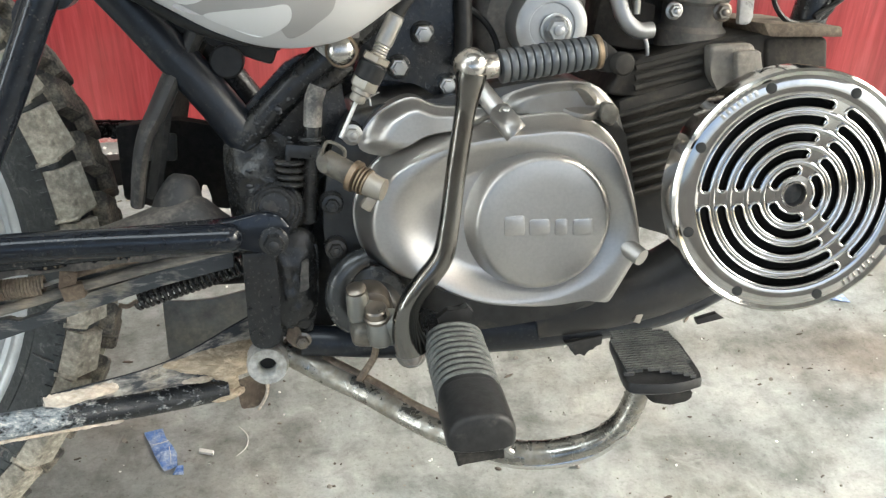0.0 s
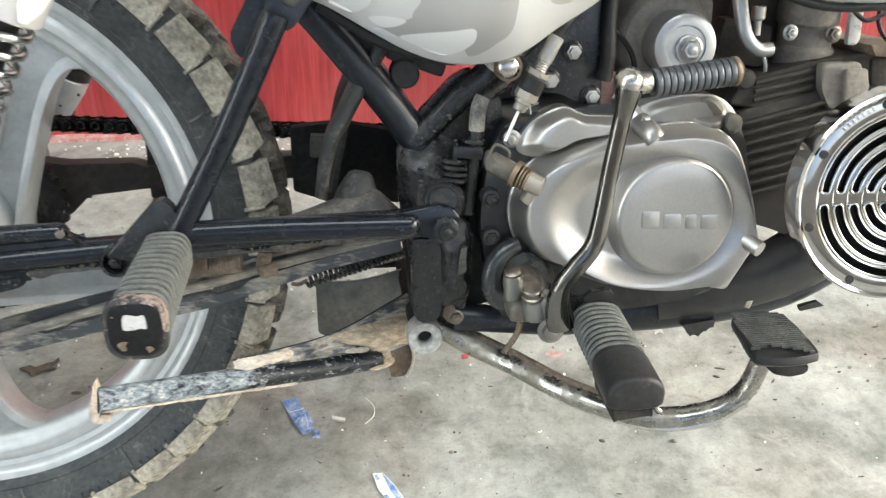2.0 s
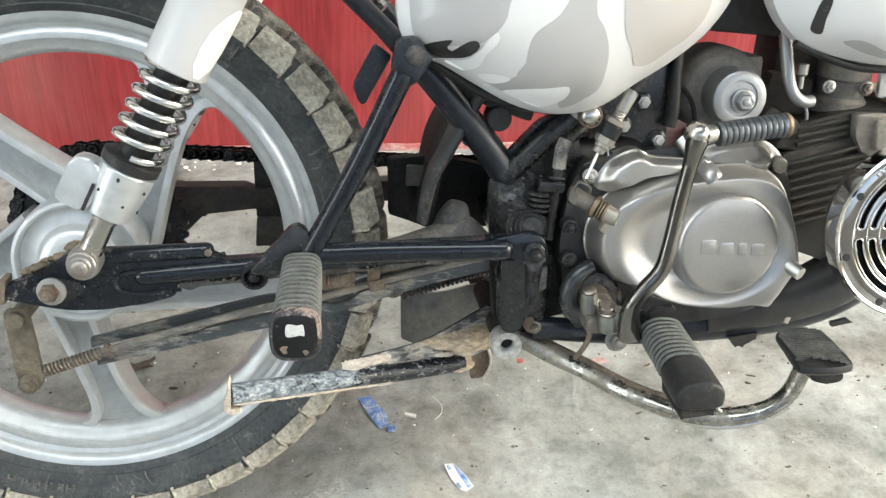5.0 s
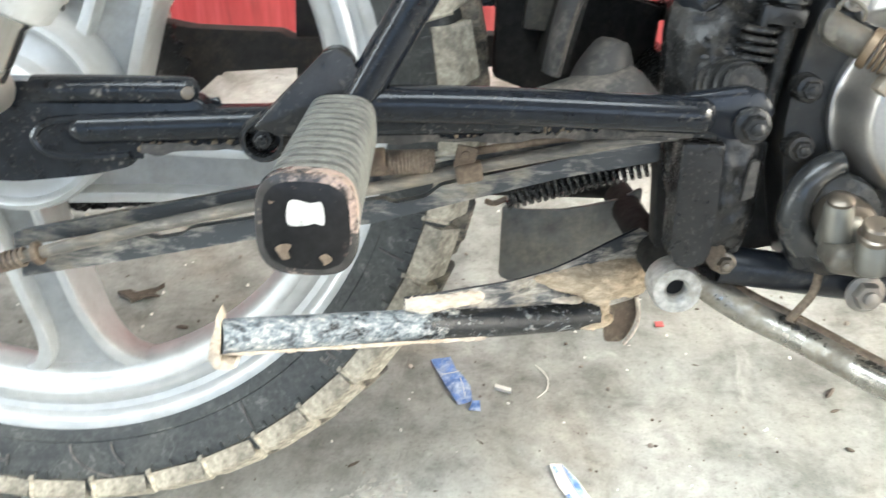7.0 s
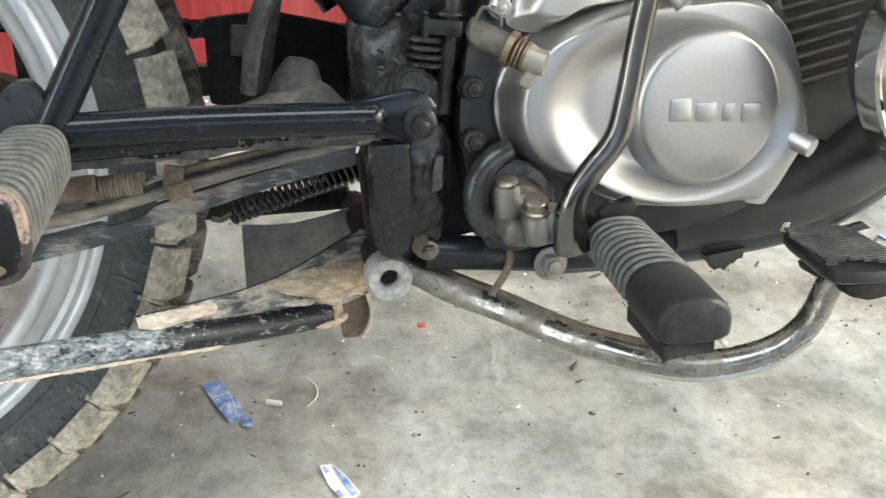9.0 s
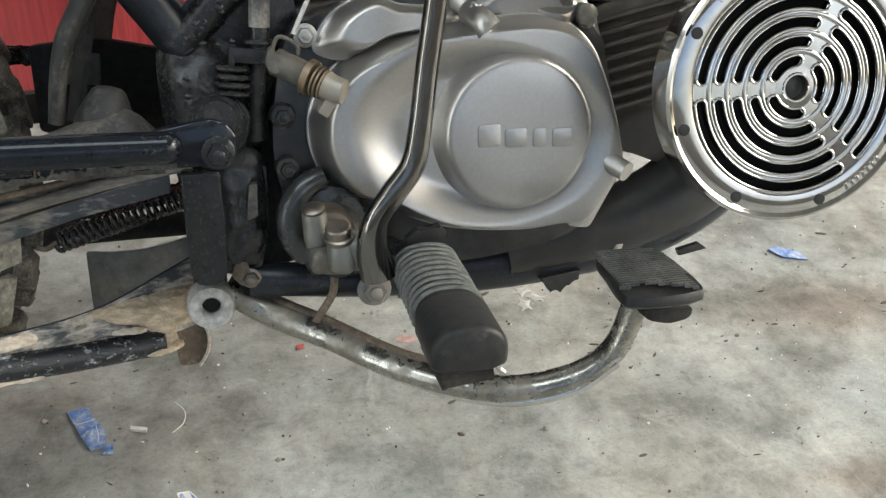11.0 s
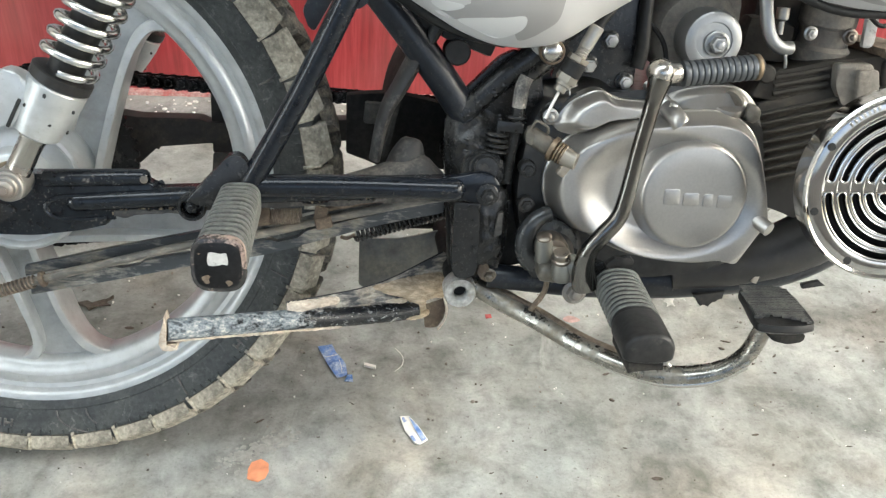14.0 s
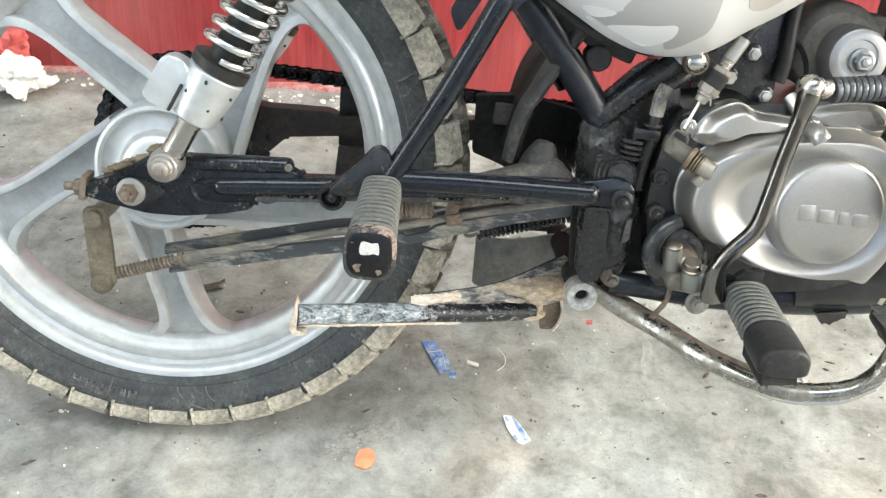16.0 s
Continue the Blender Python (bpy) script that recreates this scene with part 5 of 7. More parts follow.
def centre_stand():
    """The stand's near leg slants inwards from its foot to the pivot: flat parts are built upright and then slanted."""
    def slanted(bm):
        for v in bm.verts:
            v.co.y += 0.37 * (v.co.x - 0.150)
        return bm
    bm = B()
    tube(bm, [(0.1500, -0.1400, 0.1990), (0.2540, -0.1015, 0.1905), (0.3240, -0.0756, 0.1838), (0.3860, -0.0527, 0.1800)], (0.0106, 0.0098), 20, 6)
    stand = part("centre_stand", bm, stand_bar, bike, "folded black centre stand caked with pale mud")
    bm = B()
    web = [(0.2560, 0.2085), (0.2880, 0.2098), (0.3246, 0.2118), (0.3497, 0.2160), (0.3695, 0.2226), (0.3913, 0.2316), (0.4130, 0.2402), (0.4250, 0.2320), (0.4245, 0.1995), (0.4140, 0.1880), (0.3700, 0.1800), (0.2560, 0.1860)]
    prism(bm, web, -0.1400, -0.1370)
    part("stand_gusset", slanted(bm), gusset_mud, stand, "black gusset plate smeared with mud")
    # rolled black rim of the gusset
    bm = B()
    tube(bm, [(x, -0.1386, z) for x, z in web[:7]], 0.0011, 8, 3)
    part("gusset_rim", slanted(bm), black_worn, stand)
    def clod(outline, centre, top, rings, grain):
        bm = B()
        edge = [(x + 0.0011 * noise.noise(V(x, 8, z) * 420), z + 0.0012 * noise.noise(V(x, 4, z) * 420)) for x, z in loop_line(outline, 10)]
        def bulge(x, z, s):
            crumb = sum(a * noise.noise(V(x * 0.55 + z * 0.2, k, z) * f) for k, (a, f) in enumerate(grain))
            return -0.1400 - top * (1 - s ** 3) + crumb
        dome(bm, edge, centre, bulge, -0.1385, rings)
        return slanted(bm)
    crumbly = ((0.0013, 110), (0.0009, 330), (0.0006, 900))
    bm = clod([(0.2570, 0.2085), (0.2700, 0.2092), (0.2880, 0.2086), (0.3052, 0.2080), (0.3059, 0.2004), (0.2900, 0.1990), (0.2760, 0.1975), (0.2640, 0.1962), (0.2580, 0.2010)], (0.281, 0.2030), 0.0050, 16, ((0.0006, 160), (0.0005, 500)))
    part("mud_slab", bm, mud_plate, stand, "flat slab of pale dry mud")
    bm = clod([(0.3400, 0.2125), (0.3560, 0.2155), (0.3720, 0.2180), (0.3900, 0.2192), (0.4064, 0.2192), (0.4165, 0.2150), (0.4235, 0.2060), (0.4245, 0.1985), (0.4215, 0.1920), (0.4150, 0.1895), (0.4060, 0.1900), (0.3970, 0.1880), (0.3960, 0.1790), (0.3900, 0.1755), (0.3860, 0.1800), (0.3800, 0.1880), (0.3721, 0.1955), (0.3560, 0.2020)], (0.393, 0.2030), 0.0085, 34, crumbly)
    part("mud_clod", bm, mud_slab, stand, "crumbling sandy clod of dry mud")
    bm = clod([(0.3180, 0.1975), (0.3360, 0.2010), (0.3560, 0.2010), (0.3740, 0.1955), (0.3740, 0.1900), (0.3500, 0.1945), (0.3300, 0.1950)], (0.346, 0.1975), 0.0035, 12, ((0.0008, 160), (0.0006, 500)))
    part("mud_crust", bm, gusset_mud, stand)
    bm = clod([(0.3520, 0.1985), (0.3640, 0.1975), (0.3752, 0.1945), (0.3756, 0.1905), (0.3640, 0.1925), (0.3525, 0.1945)], (0.364, 0.1948), 0.0070, 10, ((0.0005, 160), (0.0004, 500)))
    part("mud_chip", bm, mud_plate, stand, "chip of pale dry mud")
    bm = clod([(0.3680, 0.1760), (0.3800, 0.1800), (0.3960, 0.1790), (0.4010, 0.1740), (0.3920, 0.1715), (0.3780, 0.1712)], (0.385, 0.1755), 0.0110, 10, crumbly)
    part("mud_crust", bm, mud_slab, stand)
    # pale crust along the underside of the bar
    bm = B()
    rng = random.Random(41)
    for k in range(46):
        x = 0.156 + 0.150 * k / 45 + rng.uniform(-0.001, 0.001)
        c = V(x, -0.140 + 0.37 * (x - 0.15) - 0.0068, 0.1986 - 0.084 * (x - 0.150) - 0.0078)
        bmesh.ops.create_icosphere(bm, subdivisions=1, radius=rng.uniform(0.0016, 0.0027), matrix=Matrix.Translation(c) @ Matrix.Diagonal((2.2, 0.8, rng.uniform(0.6, 1.0), 1)))
    tagged(part("mud_edge", bm, mud_plate, stand, "bead of dried mud along the bar"), kind="stuff")
    # foot: a thin bent leaf of plate, its lower lip turned forward
    bm = B()
    prism(bm, [(0.1500, 0.2165), (0.1515, 0.2080), (0.1516, 0.1990), (0.1500, 0.1900), (0.1505, 0.1868), (0.1590, 0.1862), (0.1600, 0.1836), (0.1550, 0.1818), (0.1470, 0.1822), (0.1436, 0.1890), (0.1452, 0.1980), (0.1482, 0.2070)], -0.1500, -0.1300, 0.0010)
    part("stand_foot", bm, foot_plate, stand, "pale rusty foot plate")
    # stop tab: a bent strip below the pivot, its bare edge pale
    bm = B()
    prism(bm, rounded([(0.3960, 0.1910), (0.4170, 0.1920), (0.4190, 0.1760), (0.4165, 0.1640), (0.4100, 0.1545), (0.3963, 0.1560), (0.3951, 0.1690)], 0.003), -0.1380, -0.1330, 0.001)
    # rust brown here also carries the shade inside the bend
    part("stop_tab", slanted(bm), rusty, stand, "rusty stop tab, its brown also standing for shade in the bend")
    bm = B()
    tube(bm, [(0.4160, -0.1420, 0.1910), (0.4192, -0.1420, 0.1760), (0.4172, -0.1420, 0.1640), (0.4106, -0.1410, 0.1540)], (0.0030, 0.0022), 8, 5, 0.6)
    part("tab_lip", slanted(bm), mud_plate, stand)
    # flat grey plate under and behind the return spring
    bm = B()
    prism(bm, rounded([(0.327, 0.2235), (0.348, 0.2205), (0.372, 0.2212), (0.395, 0.2255), (0.417, 0.2318), (0.434, 0.2420), (0.434, 0.180), (0.360, 0.150), (0.327, 0.165)], 0.003), 0.048, 0.052, 0.001)
    part("grey_plate", bm, dull_grey, stand, "dull grey plate")
    bm = B()
    lathe(bm, (0.424, -0.088, 0.2235), NEAR, [(0.0060, 0), (0.0150, 0), (0.0160, 0.002), (0.0160, 0.018), (0.0146, 0.022), (0.0082, 0.022), (0.0066, 0.020)], 32, True)
    part("pivot_sleeve", bm, bare_steel, stand, "bare steel pivot sleeve")
    bm = B()
    rod(bm, (0.424, -0.080, 0.2235), (0.424, -0.100, 0.2235), 0.0064)
    part("pivot_hole", bm, hole_black, stand)
    bm = B()
    tube(bm, [(0.424, -0.06, 0.2235), (0.424, 0.09, 0.2235)], 0.012, 14, 1)
    part("cross_tube", bm, rubber_matt, stand)
    bm = B()
    tube(bm, [(0.148, 0.150, 0.2060), (0.262, 0.130, 0.2165), (0.420, 0.09, 0.2300)], 0.0105, 14, 3)
    part("far_leg", bm, rubber_matt, stand)
    bm = B()
    coil(bm, (0.322, -0.040, 0.258), (0.424, -0.045, 0.289), 0.0068, 0.0018, 22, 6, 12)
    part("stand_spring", bm, black_grimy, stand, "oily black return spring")
    bm = B()
    tube(bm, [(0.322, -0.040, 0.258), (0.314, -0.040, 0.254), (0.308, -0.042, 0.256)], 0.002, 8, 4)
    part("spring_hook", bm, rusty, stand)


def drive_chain():
    bm = B()
    teeth, pts = 42, []
    for k in range(teeth * 4):
        r = (0.0865, 0.0915, 0.0915, 0.0865)[k % 4]
        a = 2 * math.pi * k / (teeth * 4)
        pts.append((AXLE.x + r * math.cos(a), AXLE.z + r * math.sin(a)))
    prism(bm, pts, 0.0570, 0.0630)
    sprocket = part("rear_sprocket", bm, black_grimy, bike, "oily black rear sprocket")
    bm = B()
    def plate(y):
        o = [(-0.0105 + 0.0042 * math.cos(a), 0.0068 * math.sin(a)) for a in [math.pi * (0.5 + k / 6) for k in range(7)]]
        o += [(0.0, -0.0050)] + [(0.0105 - 0.0042 * math.cos(a), 0.0068 * math.sin(a)) for a in [math.pi * (1.5 - k / 6) for k in range(7)]] + [(0.0, 0.0050)]
        prism(bm, o, y, y + 0.0016)
    plate(-0.0075), plate(0.0060)
    for x in (-0.0063, 0.0063):
        rod(bm, (x, -0.0085, 0), (x, 0.0085, 0), 0.0040, 10)
    link = to_mesh("chain_link", bm, black_grimy)
    top, low = [], []
    R = 0.0920
    path = [V(0.485, 0.060, 0.371), V(0.000, 0.060, AXLE.z + R)]
    n = int((path[0] - path[1]).length / 0.0127)
    bm = B()
    prism(bm, [(0.010, 0.3895), (0.480, 0.3640), (0.480, 0.3760), (0.010, 0.4020)], 0.066, 0.069)
    part("chain_strip", bm, rubber_matt, sprocket)
    for k in range(n):
        q = path[0].lerp(path[1], (k + 0.5) / n)
        q.z -= 0.002 * math.sin(math.pi * (k + 0.5) / n)
        piece("chain_link", link, sprocket, Matrix.Translation(q))
    for k in range(18):
        a = math.pi * (0.5 + (k + 0.5) / 18)
        piece("chain_link", link, sprocket, Matrix.Translation(V(R * math.cos(a), 0.060, AXLE.z + R * math.sin(a))) @ pose(0, 0, 0, 0, 90 - math.degrees(a), 0))
    for k in range(n):
        q = V(0.0, 0.060, AXLE.z - R).lerp(V(0.485, 0.060, 0.275), (k + 0.5) / n)
        piece("chain_link", link, sprocket, Matrix.Translation(q) @ pose(0, 0, 0, 0, -5, 0))


def inner_mudguard():
    bm = B()
    line = smooth_line([(0.340, 0, 0.345), (0.349, 0, 0.385), (0.358, 0, 0.420), (0.376, 0, 0.452), (0.402, 0, 0.480)], 6)
    for off in (0,):
        rows = []
        for p in line:
            rows.append([bm.verts.new((p.x + dx, y, p.z)) for y, dx in ((-0.058, 0.008), (-0.048, 0.0), (0.060, 0.0), (0.075, 0.010), (0.075, 0.014), (0.058, 0.005), (-0.046, 0.005), (-0.058, 0.012))])
        skin(bm, rows)
    guard = part("inner_mudguard", bm, rubber_matt, bike, "dusty grey-black rubber inner mudguard")
    bm = B()
    # a low swollen wedge along the arm, with a stub neck rising out of it
    rows = []
    for k in range(17):
        f = k / 16
        x = 0.292 + 0.112 * f
        rise = 0.025 * math.sin(math.pi * min(1.0, f / 1.35) ** 1.5) * (1 - 0.75 * max(0.0, f - 0.84) / 0.16)
        wide = 0.010 + 0.011 * min(1.0, 1.6 * f)
        rows.append([bm.verts.new((x, -0.100 - wide * math.cos(w), 0.332 + (rise + 0.002) * max(0.0, math.sin(w)) ** 0.8 - (0.012 if math.sin(w) < -0.1 else 0.0))) for w in (math.tau * j / 24 for j in range(24))])
    skin(bm, rows)
    boot = part("dust_boot", bm, strap_dusty, guard, "dust-covered rubber boot")
    bm = B()
    lathe(bm, (0.368, -0.092, 0.345), (0.22, 0.10, 0.97), [(0.0190, 0), (0.0176, 0.008), (0.0155, 0.014), (0.0128, 0.020), (0.0104, 0.0245), (0.0075, 0.027), (0.0010, 0.0278)], 28)
    part("boot_neck", bm, boot_dusty, boot)
    # dark panel added to close the gap between tyre and frame
    bm = B()
    prism(bm, rounded([(0.312, 0.329), (0.332, 0.3225), (0.352, 0.314), (0.372, 0.314), (0.374, 0.340), (0.382, 0.340), (0.383, 0.318), (0.420, 0.312), (0.424, 0.380), (0.398, 0.386), (0.362, 0.3935), (0.334, 0.392), (0.312, 0.3900)], 0.003), 0.012, 0.030, 0.002)
    part("dark_backing", bm, rubber_matt, guard, "grimy black backing panel added between tyre and frame")
    bm = B()
    block(bm, (0.345, 0.004, 0.374), (0.030, 0.012, 0.022), (0, 4, 0), 0.003)
    part("cover_tab", bm, grey_box, guard)
    bm = B()
    tube(bm, [(0.392, -0.080, 0.475), (0.3722, -0.084, 0.4396), (0.3600, -0.086, 0.417), (0.351, -0.086, 0.4016), (0.3443, -0.086, 0.3796), (0.3391, -0.086, 0.350)], (0.0175, 0.0110), 14, 5, 0.45)
    part("rubber_strap", bm, boot_dusty, guard, "dusty rubber strap")


swingarm()
shock(-0.155)
shock(0.150, "far_shock_absorber")
frame_tubes()
footrests()
rider_footrest()
brake_pedal()
brake_linkage()
centre_stand()
drive_chain()
inner_mudguard()


# ---- the engine ----
def clutch_cover():
    outline = loop_line([(0.4935, 0.341), (0.4955, 0.356), (0.502, 0.370), (0.514, 0.384), (0.538, 0.397), (0.563, 0.405), (0.591, 0.409), (0.615, 0.411), (0.644, 0.412), (0.668, 0.406),
                         (0.687, 0.389), (0.700, 0.358), (0.708, 0.328), (0.710, 0.312), (0.700, 0.292), (0.684, 0.268), (0.664, 0.268), (0.631, 0.266), (0.588, 0.271), (0.558, 0.281),
                         (0.536, 0.293), (0.517, 0.298), (0.502, 0.312), (0.4955, 0.327)], 6)
    dc = V(0.626, 0.339)
    def depth(x, z, s):
        r = (V(x, z) - dc).length
        y = -0.118 - 0.026 * ease(1.0, 0.88, s)
        y -= 0.008 * ease(0.125, 0.070, r)
        # long hollow that runs from the clutch side round the disc, and the raised disc in it
        e = math.hypot((x - 0.604) / 0.088, (z - 0.338 - 0.10 * (0.604 - x) * 0.6) / 0.060)
        y += 0.0115 * ease(1.02, 0.62, e)
        return y
    bm = B()
    dome(bm, outline, (0.612, 0.340), depth, -0.098, 60)
    cover = part("clutch_cover", bm, cast_cover, bike, "satin silver clutch cover with a round boss")
    bm = B()
    yc = depth(dc.x, dc.y, 0.3)
    lathe(bm, (dc.x, yc, dc.y), NEAR, [(0.0565, -0.003), (0.0545, 0.0012), (0.0528, 0.0045), (0.0512, 0.0085), (0.0498, 0.0118), (0.0484, 0.0140), (0.0468, 0.0152), (0.0450, 0.0156), (0.030, 0.0158), (0.004, 0.0159)], 96)
    part("boss", bm, cast_cover, cover, "flat round boss")
    face = yc - 0.0158
    # four raised shapes stand for the maker's mark
    for x, w, h in ((0.6045, 0.0150, 0.0150), (0.6225, 0.0150, 0.0125), (0.6385, 0.0095, 0.0125), (0.6545, 0.0150, 0.0125)):
        bm = B()
        z = 0.3365 - (x - 0.63) * 0.05 + (0.00125 if h > 0.014 else 0)
        prism(bm, rounded([(x - w / 2, z - h / 2), (x + w / 2, z - h / 2), (x + w / 2, z + h / 2), (x - w / 2, z + h / 2)], 0.003), face - 0.0009, face + 0.002, 0.0007)
        part("raised_mark", bm, cast_cover, cover)
    bm = B()
    for x, z, y in ((0.699, 0.312, -0.150),):
        tube(bm, [(x - 0.012, y + 0.01, z + 0.006), (x + 0.000, y - 0.010, z - 0.002)], (0.0074, 0.0066), 20, 1)
    part("bolt_boss", bm, cast_cover, cover)
    bm = B()
    prism(bm, rounded([(0.668, 0.268), (0.685, 0.265), (0.707, 0.304), (0.702, 0.318)], 0.004), -0.134, -0.105, 0.006)
    part("cover_flange", bm, cast_cover, cover)
    bm = B()
    tube(bm, [(0.600, -0.130, 0.414), (0.603, -0.148, 0.408), (0.606, -0.151, 0.404)], 0.0085, 16, 3)
    tube(bm, [(0.586, -0.110, 0.433), (0.598, -0.128, 0.416)], 0.0070, 14, 1)
    part("cover_lug", bm, cast_cover, cover)
    bm = B()
    bolt(bm, (0.601, -0.138, 0.414), (0, -0.6, 0.8), 0.0050, 0.006)
    part("cover_bolt", bm, zinc, cover)


def crankcase():
    bm = B()
    case = [(0.478, 0.290), (0.472, 0.330), (0.477, 0.373), (0.484, 0.398), (0.502, 0.418), (0.560, 0.424), (0.652, 0.434), (0.690, 0.416), (0.703, 0.376), (0.712, 0.318), (0.694, 0.262), (0.640, 0.246),
            (0.560, 0.240), (0.500, 0.236), (0.486, 0.256)]
    prism(bm, loop_line(case, 3), -0.112, 0.090, 0.006)
    case_ob = part("crankcase", bm, oily_case, bike, "oily dark alloy crankcase")
    # dark block added to hide the red wall behind the engine
    bm = B()
    prism(bm, rounded([(0.492, 0.400), (0.494, 0.436), (0.525, 0.452), (0.585, 0.448), (0.606, 0.410)], 0.006), -0.030, 0.070, 0.004)
    part("gap_block", bm, grease_dark, case_ob, "added dark block closing the gap above the crankcase")
    # silver hump above the clutch
    bm = B()
    hump = loop_line([(0.500, 0.392), (0.506, 0.409), (0.520, 0.421), (0.538, 0.427), (0.556, 0.420), (0.580, 0.418), (0.600, 0.414), (0.590, 0.404), (0.550, 0.398), (0.522, 0.386)], 5)
    dome(bm, hump, (0.545, 0.408), lambda x, z, s: -0.135 + 0.014 * ease(0.55, 1.0, s), -0.105, 16)
    part("clutch_housing", bm, cast_cover, case_ob, "silver alloy housing")
    bm = B()
    top = loop_line([(0.600, 0.409), (0.606, 0.424), (0.640, 0.432), (0.672, 0.430), (0.690, 0.414), (0.690, 0.402), (0.650, 0.408)], 4)
    dome(bm, top, (0.648, 0.418), lambda x, z, s: -0.122 + 0.010 * ease(0.6, 1.0, s), -0.090, 12)
    part("case_top", bm, cast_raw, case_ob)
    bm = B()
    up = V(0.05, -0.42, 0.91)
    lathe(bm, V(0.6610, -0.112, 0.4110), up, [(0.0150, 0), (0.0165, 0.001), (0.0165, 0.0050), (0.0150, 0.0070), (0.0080, 0.0080)], 28)
    cap = part("oil_cap", bm, cast_raw, case_ob, "grimy alloy oil filler cap")
    bm = B()
    prism(bm, rounded([(-0.0150, 0.0), (0.0150, 0.0), (0.0140, 0.0050), (0.0080, 0.0130), (0.0010, 0.0150), (-0.0080, 0.0090)], 0.003), -0.0034, 0.0034, 0.0015, 2)
    bm.transform(Matrix.Translation((0.6600, -0.1150, 0.4170)) @ pose(0, 0, 0, 20, 0, -32))
    part("cap_wing", bm, grubby, case_ob, "grimy finger grip on the filler cap")
    bm = B()
    prism(bm, rounded([(0.6760, 0.4180), (0.6860, 0.4170), (0.6890, 0.4080), (0.6830, 0.4000), (0.6740, 0.4060)], 0.003), -0.128, -0.108, 0.003)
    part("case_lug", bm, grubby, case_ob)
    # joint bolts on the dark rim
    for x, z, mat in ((0.4955, 0.402, zinc), (0.4790, 0.352, grease_dark), (0.4800, 0.318, grease_dark)):
        bm = B()
        lathe(bm, (x, -0.110, z), NEAR, [(0.0085, 0), (0.0080, 0.010), (0.0066, 0.012)], 20)
        post = part("bolt_post", bm, grease_dark, case_ob)
        bm = B()
        bolt(bm, (x, -0.121, z), NEAR, 0.0055, 0.005)
        part("case_bolt", bm, mat, case_ob)
    bm = B()
    blob = loop_line([(0.486, 0.300), (0.505, 0.312), (0.528, 0.300), (0.538, 0.270), (0.528, 0.246), (0.505, 0.240), (0.488, 0.262)], 5)
    dome(bm, blob, (0.510, 0.274), lambda x, z, s: -0.142 + 0.026 * ease(0.35, 1.0, s), -0.090, 16)
    part("starter_housing", bm, oily_case, case_ob, "stained alloy kick-start housing")
    bm = B()
    tube(bm, [(0.5030 + 0.0240 * math.cos(radians(w)), -0.124 - 0.006 * math.sin(radians((w - 75) * 1.1)), 0.2850 + 0.0270 * math.sin(radians(w))) for w in range(95, 236, 14)], (0.0080, 0.0105), 18, 3)
    part("rim_boss", bm, case_gloss, case_ob, "glossy black boss on the case rim")
    bm = B()
    bolt(bm, (0.533, -0.122, 0.231), NEAR, 0.0088, 0.009)
    part("mount_bolt", bm, nut_grey, case_ob, "dull mounting bolt")
    bm = B()
    tube(bm, [(0.452, -0.095, 0.237), (0.530, -0.105, 0.232), (0.575, -0.105, 0.230)], 0.0120, 16, 3)
    part("lower_rail", bm, black_worn, case_ob)


